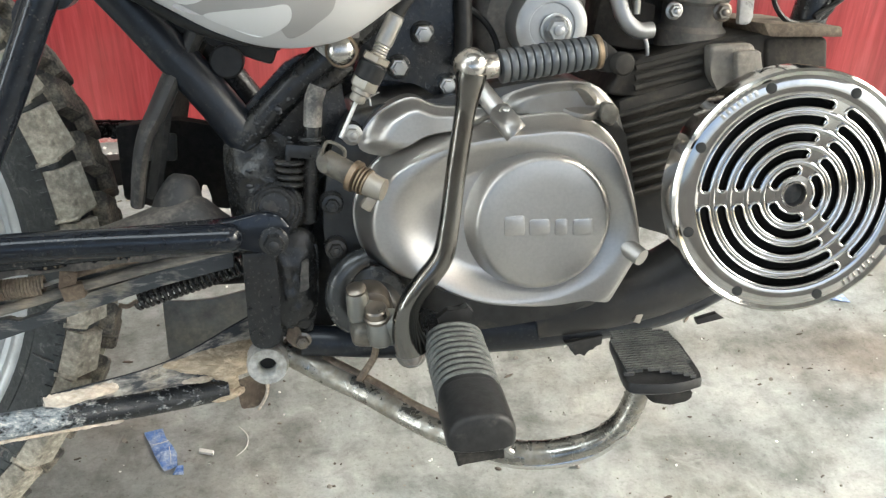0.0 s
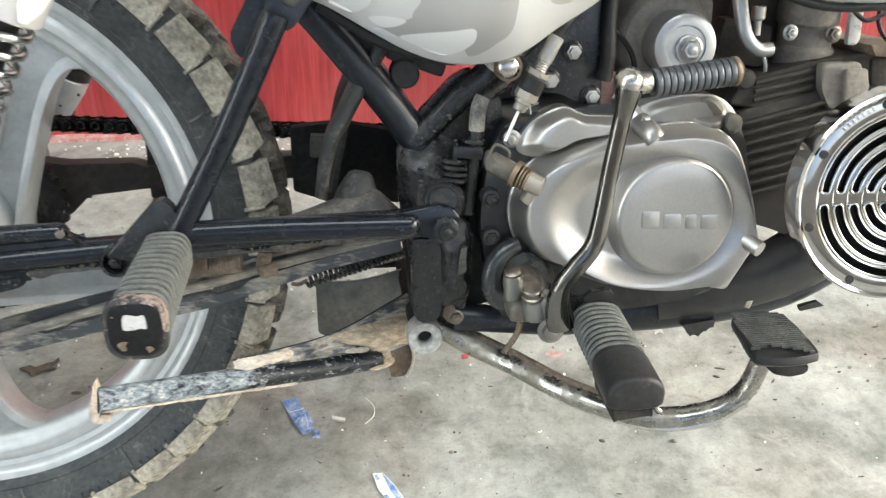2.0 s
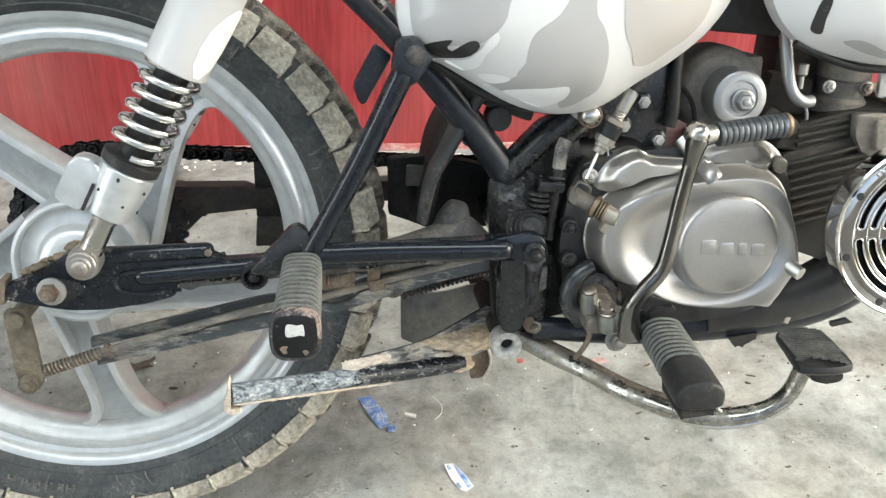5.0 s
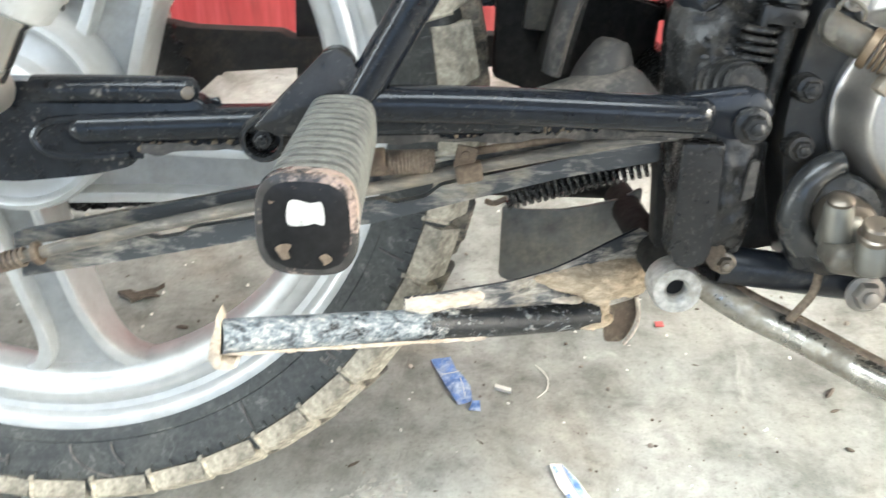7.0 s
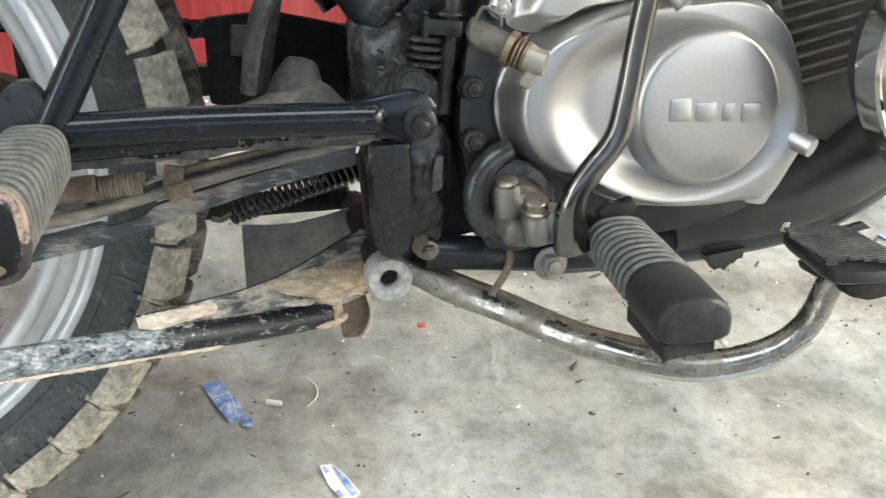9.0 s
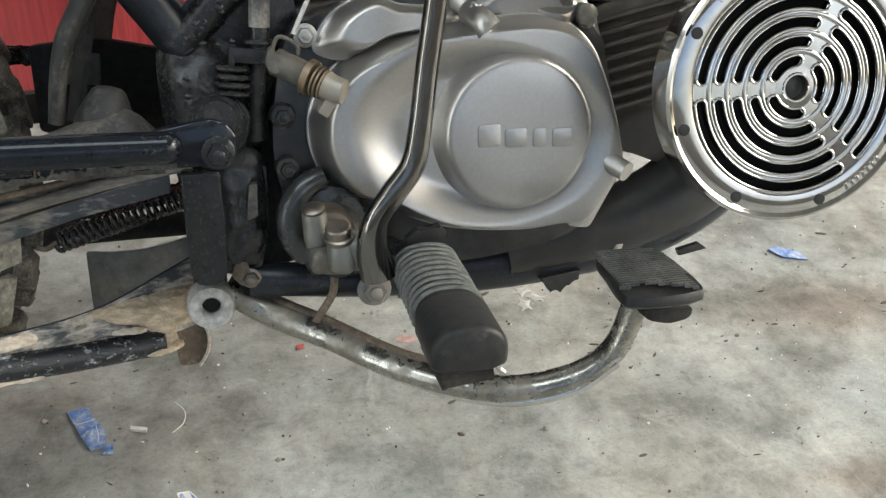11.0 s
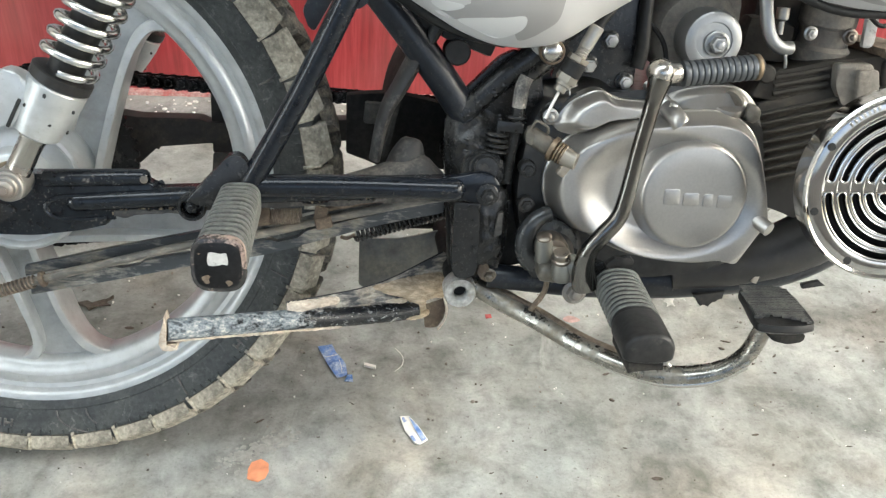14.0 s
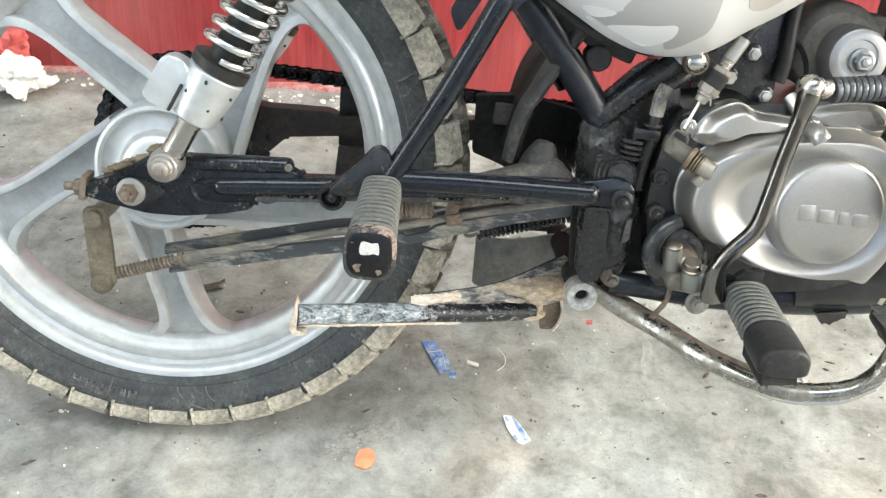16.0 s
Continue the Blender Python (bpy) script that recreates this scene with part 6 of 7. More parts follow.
def kick_starter():
    # round cover over the shaft
    bm = B()
    lathe(bm, (0.5030, -0.118, 0.2800), NEAR, [(0.0265, 0), (0.0270, 0.004), (0.0270, 0.013), (0.0252, 0.0150), (0.0175, 0.0158), (0.0165, 0.0110)], 48)
    shaft = part("kick_starter", bm, case_gloss, bike, "bent steel kick-start lever with a sprung pedal")
    bm = B()
    lathe(bm, (0.5020, -0.128, 0.2830), NEAR, [(0.0150, 0), (0.0150, 0.024), (0.0130, 0.028), (0.0085, 0.029)], 32)
    part("splined_shaft", bm, oily_nut, shaft)
    # split clamp on the shaft
    bm = B()
    lathe(bm, (0.4925, -0.158, 0.2750), (-0.05, 0.10, 1), [(0.0050, 0), (0.0074, 0.002), (0.0080, 0.006), (0.0080, 0.0200), (0.0070, 0.0230), (0.0040, 0.0240)], 24)
    block(bm, (0.4960, -0.152, 0.2800), (0.0180, 0.020, 0.0240), (6, 4, 8), 0.0060, 3)
    clamp = part("clamp", bm, forged, shaft, "stained forged clamp")
    bm = B()
    lathe(bm, (0.4914, -0.1565, 0.2980), (-0.15, -0.36, 0.92), [(0.0066, 0), (0.0072, 0.001), (0.0072, 0.0030), (0.0052, 0.0046), (0.0010, 0.0048)], 24)
    part("clamp_stud", bm, oily_nut, clamp)
    bm = B()
    lathe(bm, (0.5062, -0.176, 0.2640), (-0.06, 0.05, 1), [(0.0054, 0), (0.0084, 0.002), (0.0092, 0.006), (0.0092, 0.0200), (0.0080, 0.0230), (0.0040, 0.0240)], 26)
    block(bm, (0.5130, -0.172, 0.2760), (0.0200, 0.022, 0.0220), (10, 6, -4), 0.0070, 3)
    part("clamp_half", bm, forged, clamp)
    bm = B()
    block(bm, (0.5000, -0.160, 0.2690), (0.0280, 0.024, 0.0160), (10, 8, 4), 0.0060, 3)
    part("clamp_base", bm, grubby, clamp, "grimy base of the clamp")
    bm = B()
    axis = (-0.10, -0.36, 0.93)
    lathe(bm, (0.5035, -0.1765, 0.2850), axis, [(0.0088, 0), (0.0092, 0.001), (0.0092, 0.0030), (0.0078, 0.0038), (0.0078, 0.0090), (0.0068, 0.0102), (0.0030, 0.0096), (0.0010, 0.0094)], 28)
    part("clamp_bolt", bm, oily_nut, clamp, "round clamp bolt head")
    bm = B()
    line = smooth_line([(0.5265, -0.181, 0.2620), (0.5225, -0.185, 0.2800), (0.5245, -0.189, 0.2985), (0.5344, -0.191, 0.3142), (0.5465, -0.192, 0.3310), (0.5513, -0.193, 0.3526), (0.5561, -0.195, 0.3905), (0.5613, -0.198, 0.4269), (0.5652, -0.201, 0.4540)], 7)
    rings = []
    for k, p in enumerate(line):
        d = (line[min(k + 1, len(line) - 1)] - line[max(k - 1, 0)]).normalized()
        u = V(0, -1, 0) - d * -d.y
        u.normalize()
        f = k / (len(line) - 1)
        w = 0.0076 + 0.0040 * ease(0.30, 0.0, f) - 0.0009 * ease(0.4, 0.75, f) + 0.0030 * ease(0.88, 1.0, f)
        rings.append(ring(bm, p, d.cross(u), u, w, 22, w * 0.92, 2.3))
    skin(bm, rings)
    part("lever", bm, steel_lever, shaft, "polished steel lever, browned in places")
    bm = B()
    lathe(bm, (0.5655, -0.186, 0.4560), (0, -1, 0.1), [(0.0040, 0), (0.0086, 0.0020), (0.0106, 0.0070), (0.0112, 0.0120), (0.0104, 0.0170), (0.0078, 0.0215), (0.0040, 0.0240), (0.0008, 0.0245)], 28)
    lathe(bm, (0.5680, -0.199, 0.4560), (1, 0.01, 0.09), [(0.0092, 0), (0.0080, 0.0050), (0.0078, 0.0130), (0.0070, 0.0140)], 24)
    part("knuckle", bm, lever_worn, shaft, "worn bright forged knuckle")
    bm = B()
    rod(bm, (0.580, -0.198, 0.457), (0.652, -0.193, 0.4635), 0.0070)
    part("pedal_pin", bm, oily_case, shaft)
    bm = B()
    bands = []
    for k in range(12):
        bands += [(0.0090, 0.0052 * k), (0.0103, 0.0052 * k + 0.0006), (0.0107, 0.0052 * k + 0.0024), (0.0103, 0.0052 * k + 0.0044), (0.0090, 0.0052 * k + 0.0050)]
    lathe(bm, (0.583, -0.1978, 0.4560), (0.062, 0.0043, 0.0065), bands, 32)
    part("pedal_spring", bm, spring_dark, shaft, "close-wound dark steel coil over the pedal")
    bm = B()
    lathe(bm, (0.6450, -0.1935, 0.4625), (1, 0.06, 0.09), [(0.0102, 0), (0.0110, 0.001), (0.0108, 0.0035), (0.0070, 0.0040)], 20)
    part("end_washer", bm, brass_old, shaft)


def clutch_release():
    bm = B()
    tube(bm, [(0.560, -0.115, 0.520), (0.538, -0.128, 0.497), (0.5270, -0.131, 0.4825)], 0.0048, 12, 4)
    cable = part("clutch_cable", bm, rubber, bike, "grey clutch cable with a threaded adjuster")
    d = V(-0.46, 0, -0.89).normalized()
    at = lambda s: V(0.5280, -0.1315, 0.4840) + d * s
    bm = B()
    lathe(bm, at(0.0), d, [(0.0050, 0), (0.0062, 0.001), (0.0062, 0.0210), (0.0054, 0.0220)], 20)
    part("cable_ferrule", bm, zinc, cable, "bright zinc ferrule")
    bm = B()
    profile = []
    for k in range(9):
        profile += [(0.0050, 0.0220 + 0.0020 * k), (0.0058, 0.0230 + 0.0020 * k)]
    lathe(bm, at(0.0), d, profile + [(0.0050, 0.0405)], 16)
    part("thread", bm, zinc, cable)
    bm = B()
    hexagon(bm, at(0.0300), d, 0.0100, 0.0055)
    hexagon(bm, at(0.0480), d, 0.0100, 0.0068)
    lathe(bm, at(0.0548), d, [(0.0070, 0), (0.0070, 0.003), (0.0055, 0.004), (0.0055, 0.0085), (0.0048, 0.0095)], 16)
    part("adjuster", bm, zinc_grubby, cable, "grubby zinc plated adjuster nuts")
    bm = B()
    lathe(bm, at(0.0352), d, [(0.0088, 0), (0.0098, 0.001), (0.0098, 0.0120), (0.0088, 0.0130)], 24)
    part("rubber_sleeve", bm, rubber, cable)
    bm = B()
    tube(bm, [tuple(at(0.062)), (0.4862, -0.140, 0.4040)], 0.0015, 8, 1)
    part("inner_wire", bm, zinc, cable)
    bm = B()
    tube(bm, [tuple(at(0.050) + V(0.006, 0, 0)), (0.5075, -0.133, 0.4330), (0.5080, -0.134, 0.4240)], 0.0007, 6, 4)
    tube(bm, [(0.5140, -0.134, 0.4330), (0.5075, -0.134, 0.4300), (0.5000, -0.134, 0.4255)], 0.0006, 6, 4)
    part("loose_strand", bm, zinc, cable)
    # bent arm with its hook, and the splined shaft that it turns
    bm = B()
    prism(bm, rounded([(0.4680, 0.3885), (0.4710, 0.3980), (0.4745, 0.3985), (0.4745, 0.3925), (0.4790, 0.3880), (0.4770, 0.3825), (0.4710, 0.3825)], 0.003), -0.150, -0.142, 0.002)
    arm = part("clutch_arm", bm, grubby, cable, "grubby pressed steel arm")
    bm = B()
    tube(bm, [(0.4720, -0.150, 0.3950), (0.4770, -0.151, 0.4040), (0.4870, -0.151, 0.3990), (0.4880, -0.150, 0.3930)], 0.0013, 8, 5)
    part("cable_hook", bm, grubby, arm)
    bm = B()
    axis = V(0.74, -0.42, -0.36).normalized()
    lathe(bm, (0.4745, -0.140, 0.3890), axis, [(0.0070, 0), (0.0084, 0.001), (0.0082, 0.0200), (0.0074, 0.0215)], 22)
    part("arm_body", bm, grubby, arm, "grubby grey lever body")
    base = V(0.4745, -0.140, 0.3890)
    for s, r, h in ((0.0215, 0.0112, 0.0050), (0.0275, 0.0095, 0.0022), (0.0302, 0.0098, 0.0022), (0.0329, 0.0095, 0.0022)):
        bm = B()
        lathe(bm, base + axis * s, axis, [(r * 0.9, 0), (r, 0.0005), (r, h - 0.0005), (r * 0.9, h)], 22)
        part("shaft_ring", bm, brass_old, arm, "brown grimy ring")
    bm = B()
    tube(bm, [tuple(base + axis * 0.034), tuple(base + axis * 0.041), tuple(base + axis * 0.045 + V(0.002, -0.001, 0))], (0.0088, 0.0076), 16, 3)
    block(bm, base + axis * 0.036 + V(-0.001, 0, -0.0125), (0.008, 0.010, 0.011), (0, 35, 0), 0.002)
    part("shaft_cap", bm, zinc_grubby, arm)


def engine_mount():
    bm = B()
    prism(bm, rounded([(0.498, 0.430), (0.520, 0.436), (0.545, 0.432), (0.563, 0.420), (0.578, 0.426), (0.576, 0.444), (0.584, 0.470), (0.580, 0.520), (0.520, 0.520), (0.508, 0.470)], 0.006), -0.094, -0.086, 0.002)
    plate = part("engine_mount", bm, black_grimy, bike, "black engine mounting plate")
    for x, z in ((0.5500, 0.4676), (0.5320, 0.4448), (0.5672, 0.4305)):
        bm = B()
        lathe(bm, (x, -0.094, z), NEAR, [(0.0090, 0), (0.0090, 0.0012), (0.0082, 0.0018)], 24)
        part("washer", bm, black_grimy, plate)
        bm = B()
        lathe(bm, (x, -0.0962, z), NEAR, [(0.0070, 0), (0.0068, 0.0040), (0.0060, 0.0052), (0.0044, 0.0054), (0.0040, 0.0078), (0.0010, 0.0080)], 6)
        part("mount_bolt", bm, zinc, plate)
    # breather hose with a pale sleeve, and its clip
    bm = B()
    tube(bm, [(0.496, -0.098, 0.4470), (0.4828, -0.104, 0.4385), (0.4735, -0.106, 0.4330), (0.4696, -0.107, 0.4230), (0.4685, -0.107, 0.4050), (0.4670, -0.106, 0.3870), (0.4640, -0.104, 0.3620), (0.4622, -0.102, 0.3350)], 0.0062, 16, 5)
    hose = part("breather_hose", bm, grease_dark, plate)
    bm = B()
    tube(bm, [(0.4740, -0.1068, 0.4345), (0.4702, -0.1078, 0.4250), (0.4690, -0.1078, 0.4130), (0.4686, -0.1076, 0.4070)], 0.0066, 16, 4)
    part("hose_sleeve", bm, rubber_pale, hose, "pale grey hose sleeve")
    bm = B()
    for z0 in (0.3960, 0.3910, 0.3860):
        lathe(bm, (0.4670, -0.106, z0), (0.05, 0, 1), [(0.0090, 0), (0.0098, 0.001), (0.0098, 0.0025), (0.0090, 0.0035)], 18)
    part("hose_ring", bm, grease_dark, hose)
    bm = B()
    block(bm, (0.4610, -0.113, 0.3900), (0.024, 0.006, 0.010), (0, 6, 0), 0.002)
    block(bm, (0.4500, -0.112, 0.3880), (0.004, 0.008, 0.016), (0, 6, 0), 0.001)
    part("hose_clip", bm, black_grimy, plate)
    bm = B()
    tube(bm, [(0.581, -0.094, 0.530), (0.5790, -0.098, 0.490), (0.5790, -0.100, 0.462), (0.5760, -0.100, 0.444)], 0.0066, 12, 4)
    part("rubber_hose", bm, rubber, plate)
    bm = B()
    tube(bm, [(0.580, -0.085, 0.488), (0.596, -0.082, 0.476), (0.606, -0.080, 0.462), (0.610, -0.080, 0.446)], 0.0024, 8, 5)
    part("wire", bm, rubber, plate)


def lock():
    bm = B()
    lathe(bm, (0.4905, -0.122, 0.4605), NEAR, [(0.0104, 0), (0.0114, 0.002), (0.0114, 0.007), (0.0104, 0.009)], 32)
    barrel = part("panel_lock", bm, brass_old, bike, "tarnished round panel lock")
    bm = B()
    lathe(bm, (0.4898, -0.130, 0.4610), NEAR, [(0.0094, 0), (0.0092, 0.0030), (0.0078, 0.0052), (0.0044, 0.0066), (0.0010, 0.0070)], 32)
    part("lock_face", bm, lever_worn, barrel, "domed chrome face, browned at its rim")
    bm = B()
    prism(bm, rounded([(0.4740, 0.4730), (0.4800, 0.4660), (0.4850, 0.4640), (0.4880, 0.4700), (0.4860, 0.4790)], 0.002), -0.120, -0.114, 0.001)
    part("lock_tab", bm, paint_light, barrel, "pale plastic tab")
    bm = B()
    block(bm, (0.4975, -0.114, 0.4760), (0.0130, 0.008, 0.0160), (0, 4, 0), 0.0015)
    part("panel_clip", bm, paint_taupe, barrel)


def carburettor():
    bm = B()
    lathe(bm, (0.634, -0.030, 0.474), NEAR, [(0.040, 0), (0.043, 0.004), (0.043, 0.040), (0.039, 0.046), (0.034, 0.050)], 36)
    block(bm, (0.655, -0.050, 0.492), (0.050, 0.040, 0.030), (0, 0, 0), 0.006)
    carb = part("starter_motor", bm, head_grey, bike, "dark round housing with a grey alloy end cap")
    bm = B()
    lathe(bm, (0.642, -0.078, 0.471), NEAR, [(0.0275, 0), (0.0280, 0.003), (0.0280, 0.024), (0.0262, 0.029), (0.0230, 0.031), (0.0170, 0.0305), (0.0165, 0.0290), (0.0120, 0.0290), (0.0, 0.0290)], 40)
    part("end_cap", bm, cap_silver, carb, "grey alloy end cap")
    bm = B()
    lathe(bm, (0.6445, -0.108, 0.469), NEAR, [(0.0115, 0), (0.0115, 0.002), (0.0100, 0.003)], 24)
    bolt(bm, (0.6445, -0.109, 0.469), NEAR, 0.0078, 0.008)
    part("cap_bolt", bm, cap_silver, carb)


def cylinder():
    # barrel with fins that rise towards the front
    bm = B()
    block(bm, (0.760, -0.045, 0.386), (0.110, 0.100, 0.084), (0, -13, 0), 0.010)
    core = part("cylinder", bm, fin_dark, bike, "dark finned engine cylinder")
    bm = B()
    prism(bm, rounded([(-0.066, -0.0016), (0.066, -0.0016), (0.066, 0.0016), (-0.066, 0.0016)], 0.001), -0.062, 0.062, 0.0008, 1)
    fin = to_mesh("fin", bm, fin_dark)
    for k in range(8):
        piece("fin", fin, core, Matrix.Translation(V(0.7680 - 0.0014 * k, -0.040, 0.3540 + 0.0090 * k)) @ pose(0, 0, 0, 0, -13, 0))
    # dark mass added to fill the space below the fins
    bm = B()
    prism(bm, rounded([(0.716, 0.352), (0.760, 0.356), (0.800, 0.362), (0.842, 0.366), (0.858, 0.330), (0.830, 0.292), (0.790, 0.290), (0.760, 0.297), (0.738, 0.306), (0.716, 0.312)], 0.006), -0.090, 0.010, 0.006)
    part("dark_filler", bm, soot_black, core, "black filler mass under the cylinder fins")
    # head: sloping ribbed flank, deck and covers
    bm = B()
    prism(bm, rounded([(0.690, 0.418), (0.702, 0.440), (0.760, 0.4540), (0.862, 0.4660), (0.868, 0.425), (0.780, 0.408)], 0.006), -0.092, 0.030, 0.005, 3)
    head = part("cylinder_head", bm, fin_dark, core, "grimy dark cylinder head")
    for k in range(3):
        bm = B()
        tube(bm, [(0.712, -0.093, 0.4225 + 0.0075 * k), (0.764, -0.093, 0.4330 + 0.0075 * k)], 0.0026, 10, 1)
        part("head_rib", bm, fin_dark, head)
    bm = B()
    prism(bm, rounded([(0.7655, 0.4535), (0.8010, 0.4545), (0.8090, 0.4300), (0.8000, 0.4130), (0.7790, 0.4120), (0.7680, 0.4310)], 0.005), -0.103, -0.084, 0.004, 3)
    cover = part("head_cover", bm, head_grey, core, "dull grey alloy side cover")
    bm = B()
    prism(bm, rounded([(0.7845, 0.4490), (0.8040, 0.4495), (0.8080, 0.4320), (0.8030, 0.4190), (0.7870, 0.4180)], 0.003), -0.1085, -0.100, 0.003, 3)
    part("raised_panel", bm, head_grey, cover)
    bm = B()
    prism(bm, rounded([(0.814, 0.4570), (0.866, 0.4560), (0.870, 0.4180), (0.818, 0.4150)], 0.005), -0.094, -0.076, 0.005, 3)
    part("head_cover", bm, fin_dark, core)
    bm = B()
    prism(bm, rounded([(0.806, 0.4690), (0.870, 0.4650), (0.872, 0.4570), (0.812, 0.4590)], 0.002), -0.104, 0.020, 0.002)
    part("deck_plate", bm, rusty, core, "brown dusty edge of the head")
    # bolt lug and open tube end beside the pedal spring
    bm = B()
    prism(bm, rounded([(0.668, 0.446), (0.680, 0.462), (0.690, 0.456), (0.704, 0.4440), (0.700, 0.4360), (0.684, 0.4350)], 0.005), -0.096, -0.070, 0.004)
    lathe(bm, (0.6990, -0.096, 0.4420), NEAR, [(0.0088, 0), (0.0088, 0.006), (0.0070, 0.009), (0.0020, 0.010)], 20)
    part("bolt_lug", bm, fin_dark, core)
    bm = B()
    tube(bm, [(0.700, -0.086, 0.4400), (0.722, -0.088, 0.4390)], 0.0046, 14, 1)
    lathe(bm, (0.7185, -0.086, 0.4390), NEAR, [(0.0066, -0.006), (0.0072, 0.002), (0.0060, 0.0050), (0.0044, 0.0050)], 18)
    part("tube_end", bm, fin_dark, core)
    bm = B()
    lathe(bm, (0.7185, -0.0905, 0.4390), NEAR, [(0.0042, 0), (0.0042, 0.0008), (0.0010, 0.0008)], 16)
    part("tube_hole", bm, hole_black, core)
    # intake and carburettor over the head
    bm = B()
    lathe(bm, (0.7690, -0.055, 0.4480), (0.05, -0.08, 1), [(0.0270, 0), (0.0275, 0.014), (0.0240, 0.018), (0.0240, 0.034), (0.0270, 0.037), (0.0270, 0.056), (0.0200, 0.060)], 32)
    part("intake_body", bm, head_grey, core, "grimy grey intake body")
    bm = B()
    block(bm, (0.7300, -0.020, 0.490), (0.060, 0.060, 0.090), (0, 4, 0), 0.012)
    block(bm, (0.7120, -0.052, 0.468), (0.050, 0.030, 0.040), (0, 10, 0), 0.010)
    part("intake_flange", bm, fin_dark, core)
    bm = B()
    bolt(bm, (0.7440, -0.082, 0.4780), NEAR, 0.0050, 0.006)
    part("flange_bolt", bm, zinc, core)
    bm = B()
    bolt(bm, (0.7810, -0.086, 0.4765), NEAR, 0.0056, 0.006)
    part("flange_bolt", bm, oily_nut, core)
    bm = B()
    tube(bm, [(0.688, -0.085, 0.540), (0.6960, -0.090, 0.492), (0.7020, -0.092, 0.474), (0.7120, -0.092, 0.4655), (0.7240, -0.090, 0.4650)], 0.0062, 14, 6)
    part("fuel_hose", bm, cap_silver, core, "grey fuel hose")
    bm = B()
    tube(bm, [(0.7160, -0.080, 0.470), (0.7230, -0.084, 0.455), (0.7245, -0.084, 0.440)], 0.0016, 8, 4)
    lathe(bm, (0.7150, -0.080, 0.500), (0, 0, -1), [(0.0060, 0), (0.0060, 0.010), (0.0032, 0.012), (0.0032, 0.024)], 16)
    part("tap", bm, zinc, core)
    bm = B()
    prism(bm, rounded([(0.7960, 0.5000), (0.8080, 0.5000), (0.8075, 0.4700), (0.8040, 0.4660), (0.7965, 0.4665)], 0.002), -0.084, -0.078, 0.001)
    part("label", bm, white_label, core, "small white label")
    bm = B()
    tube(bm, [(0.855, -0.060, 0.430), (0.870, -0.060, 0.475), (0.880, -0.060, 0.540)], 0.014, 12, 3)
    part("frame_downtube", bm, black_grimy, core)
    for line in ([(0.835, -0.070, 0.520), (0.828, -0.075, 0.485), (0.846, -0.075, 0.466), (0.880, -0.07, 0.474), (0.890, -0.07, 0.52)], [(0.900, -0.070, 0.520), (0.893, -0.075, 0.490), (0.862, -0.078, 0.470)], [(0.790, -0.090, 0.500), (0.806, -0.092, 0.488), (0.826, -0.090, 0.494)]):
        bm = B()
        tube(bm, line, 0.0022, 8, 6)
        part("wire", bm, rubber, core)


def exhaust():
    bm = B()
    tube(bm, [(0.560, -0.062, 0.222), (0.660, -0.075, 0.228), (0.760, -0.082, 0.246), (0.830, -0.078, 0.290), (0.862, -0.060, 0.360), (0.840, -0.040, 0.420)], 0.0215, 20, 6)
    pipe = part("exhaust_pipe", bm, black_worn, bike, "sooty black exhaust pipe with scratches")
    bm = B()
    tube(bm, [(0.640, -0.080, 0.236), (0.710, -0.086, 0.250), (0.775, -0.088, 0.275), (0.835, -0.080, 0.318)], (0.020, 0.034), 22, 5)
    part("heat_shield", bm, soot_black, pipe)
    bm = B()
    rng = random.Random(8)
    o = [(0.662, 0.218), (0.694, 0.222), (0.693, 0.214), (0.689, 0.215), (0.686, 0.210), (0.683, 0.212), (0.679, 0.205), (0.675, 0.209), (0.671, 0.206), (0.667, 0.213)]
    prism(bm, o, -0.100, -0.090, 0.001)
    part("torn_rubber", bm, rubber, pipe, "torn scrap of black rubber")
    bm = B()
    prism(bm, [(0.772, 0.232), (0.790, 0.236), (0.797, 0.231), (0.774, 0.227)], -0.104, -0.098, 0.001)
    part("torn_rubber", bm, rubber, pipe)
    bm = B()
    block(bm, (0.610, -0.083, 0.224), (0.004, 0.003, 0.016), (0, 25, 0), 0.001)
    part("scratch", bm, worn_steel, pipe)
    bm = B()
    block(bm, (0.722, -0.108, 0.246), (0.006, 0.003, 0.022), (0, 20, 0), 0.001)
    part("scratch", bm, worn_steel, pipe)


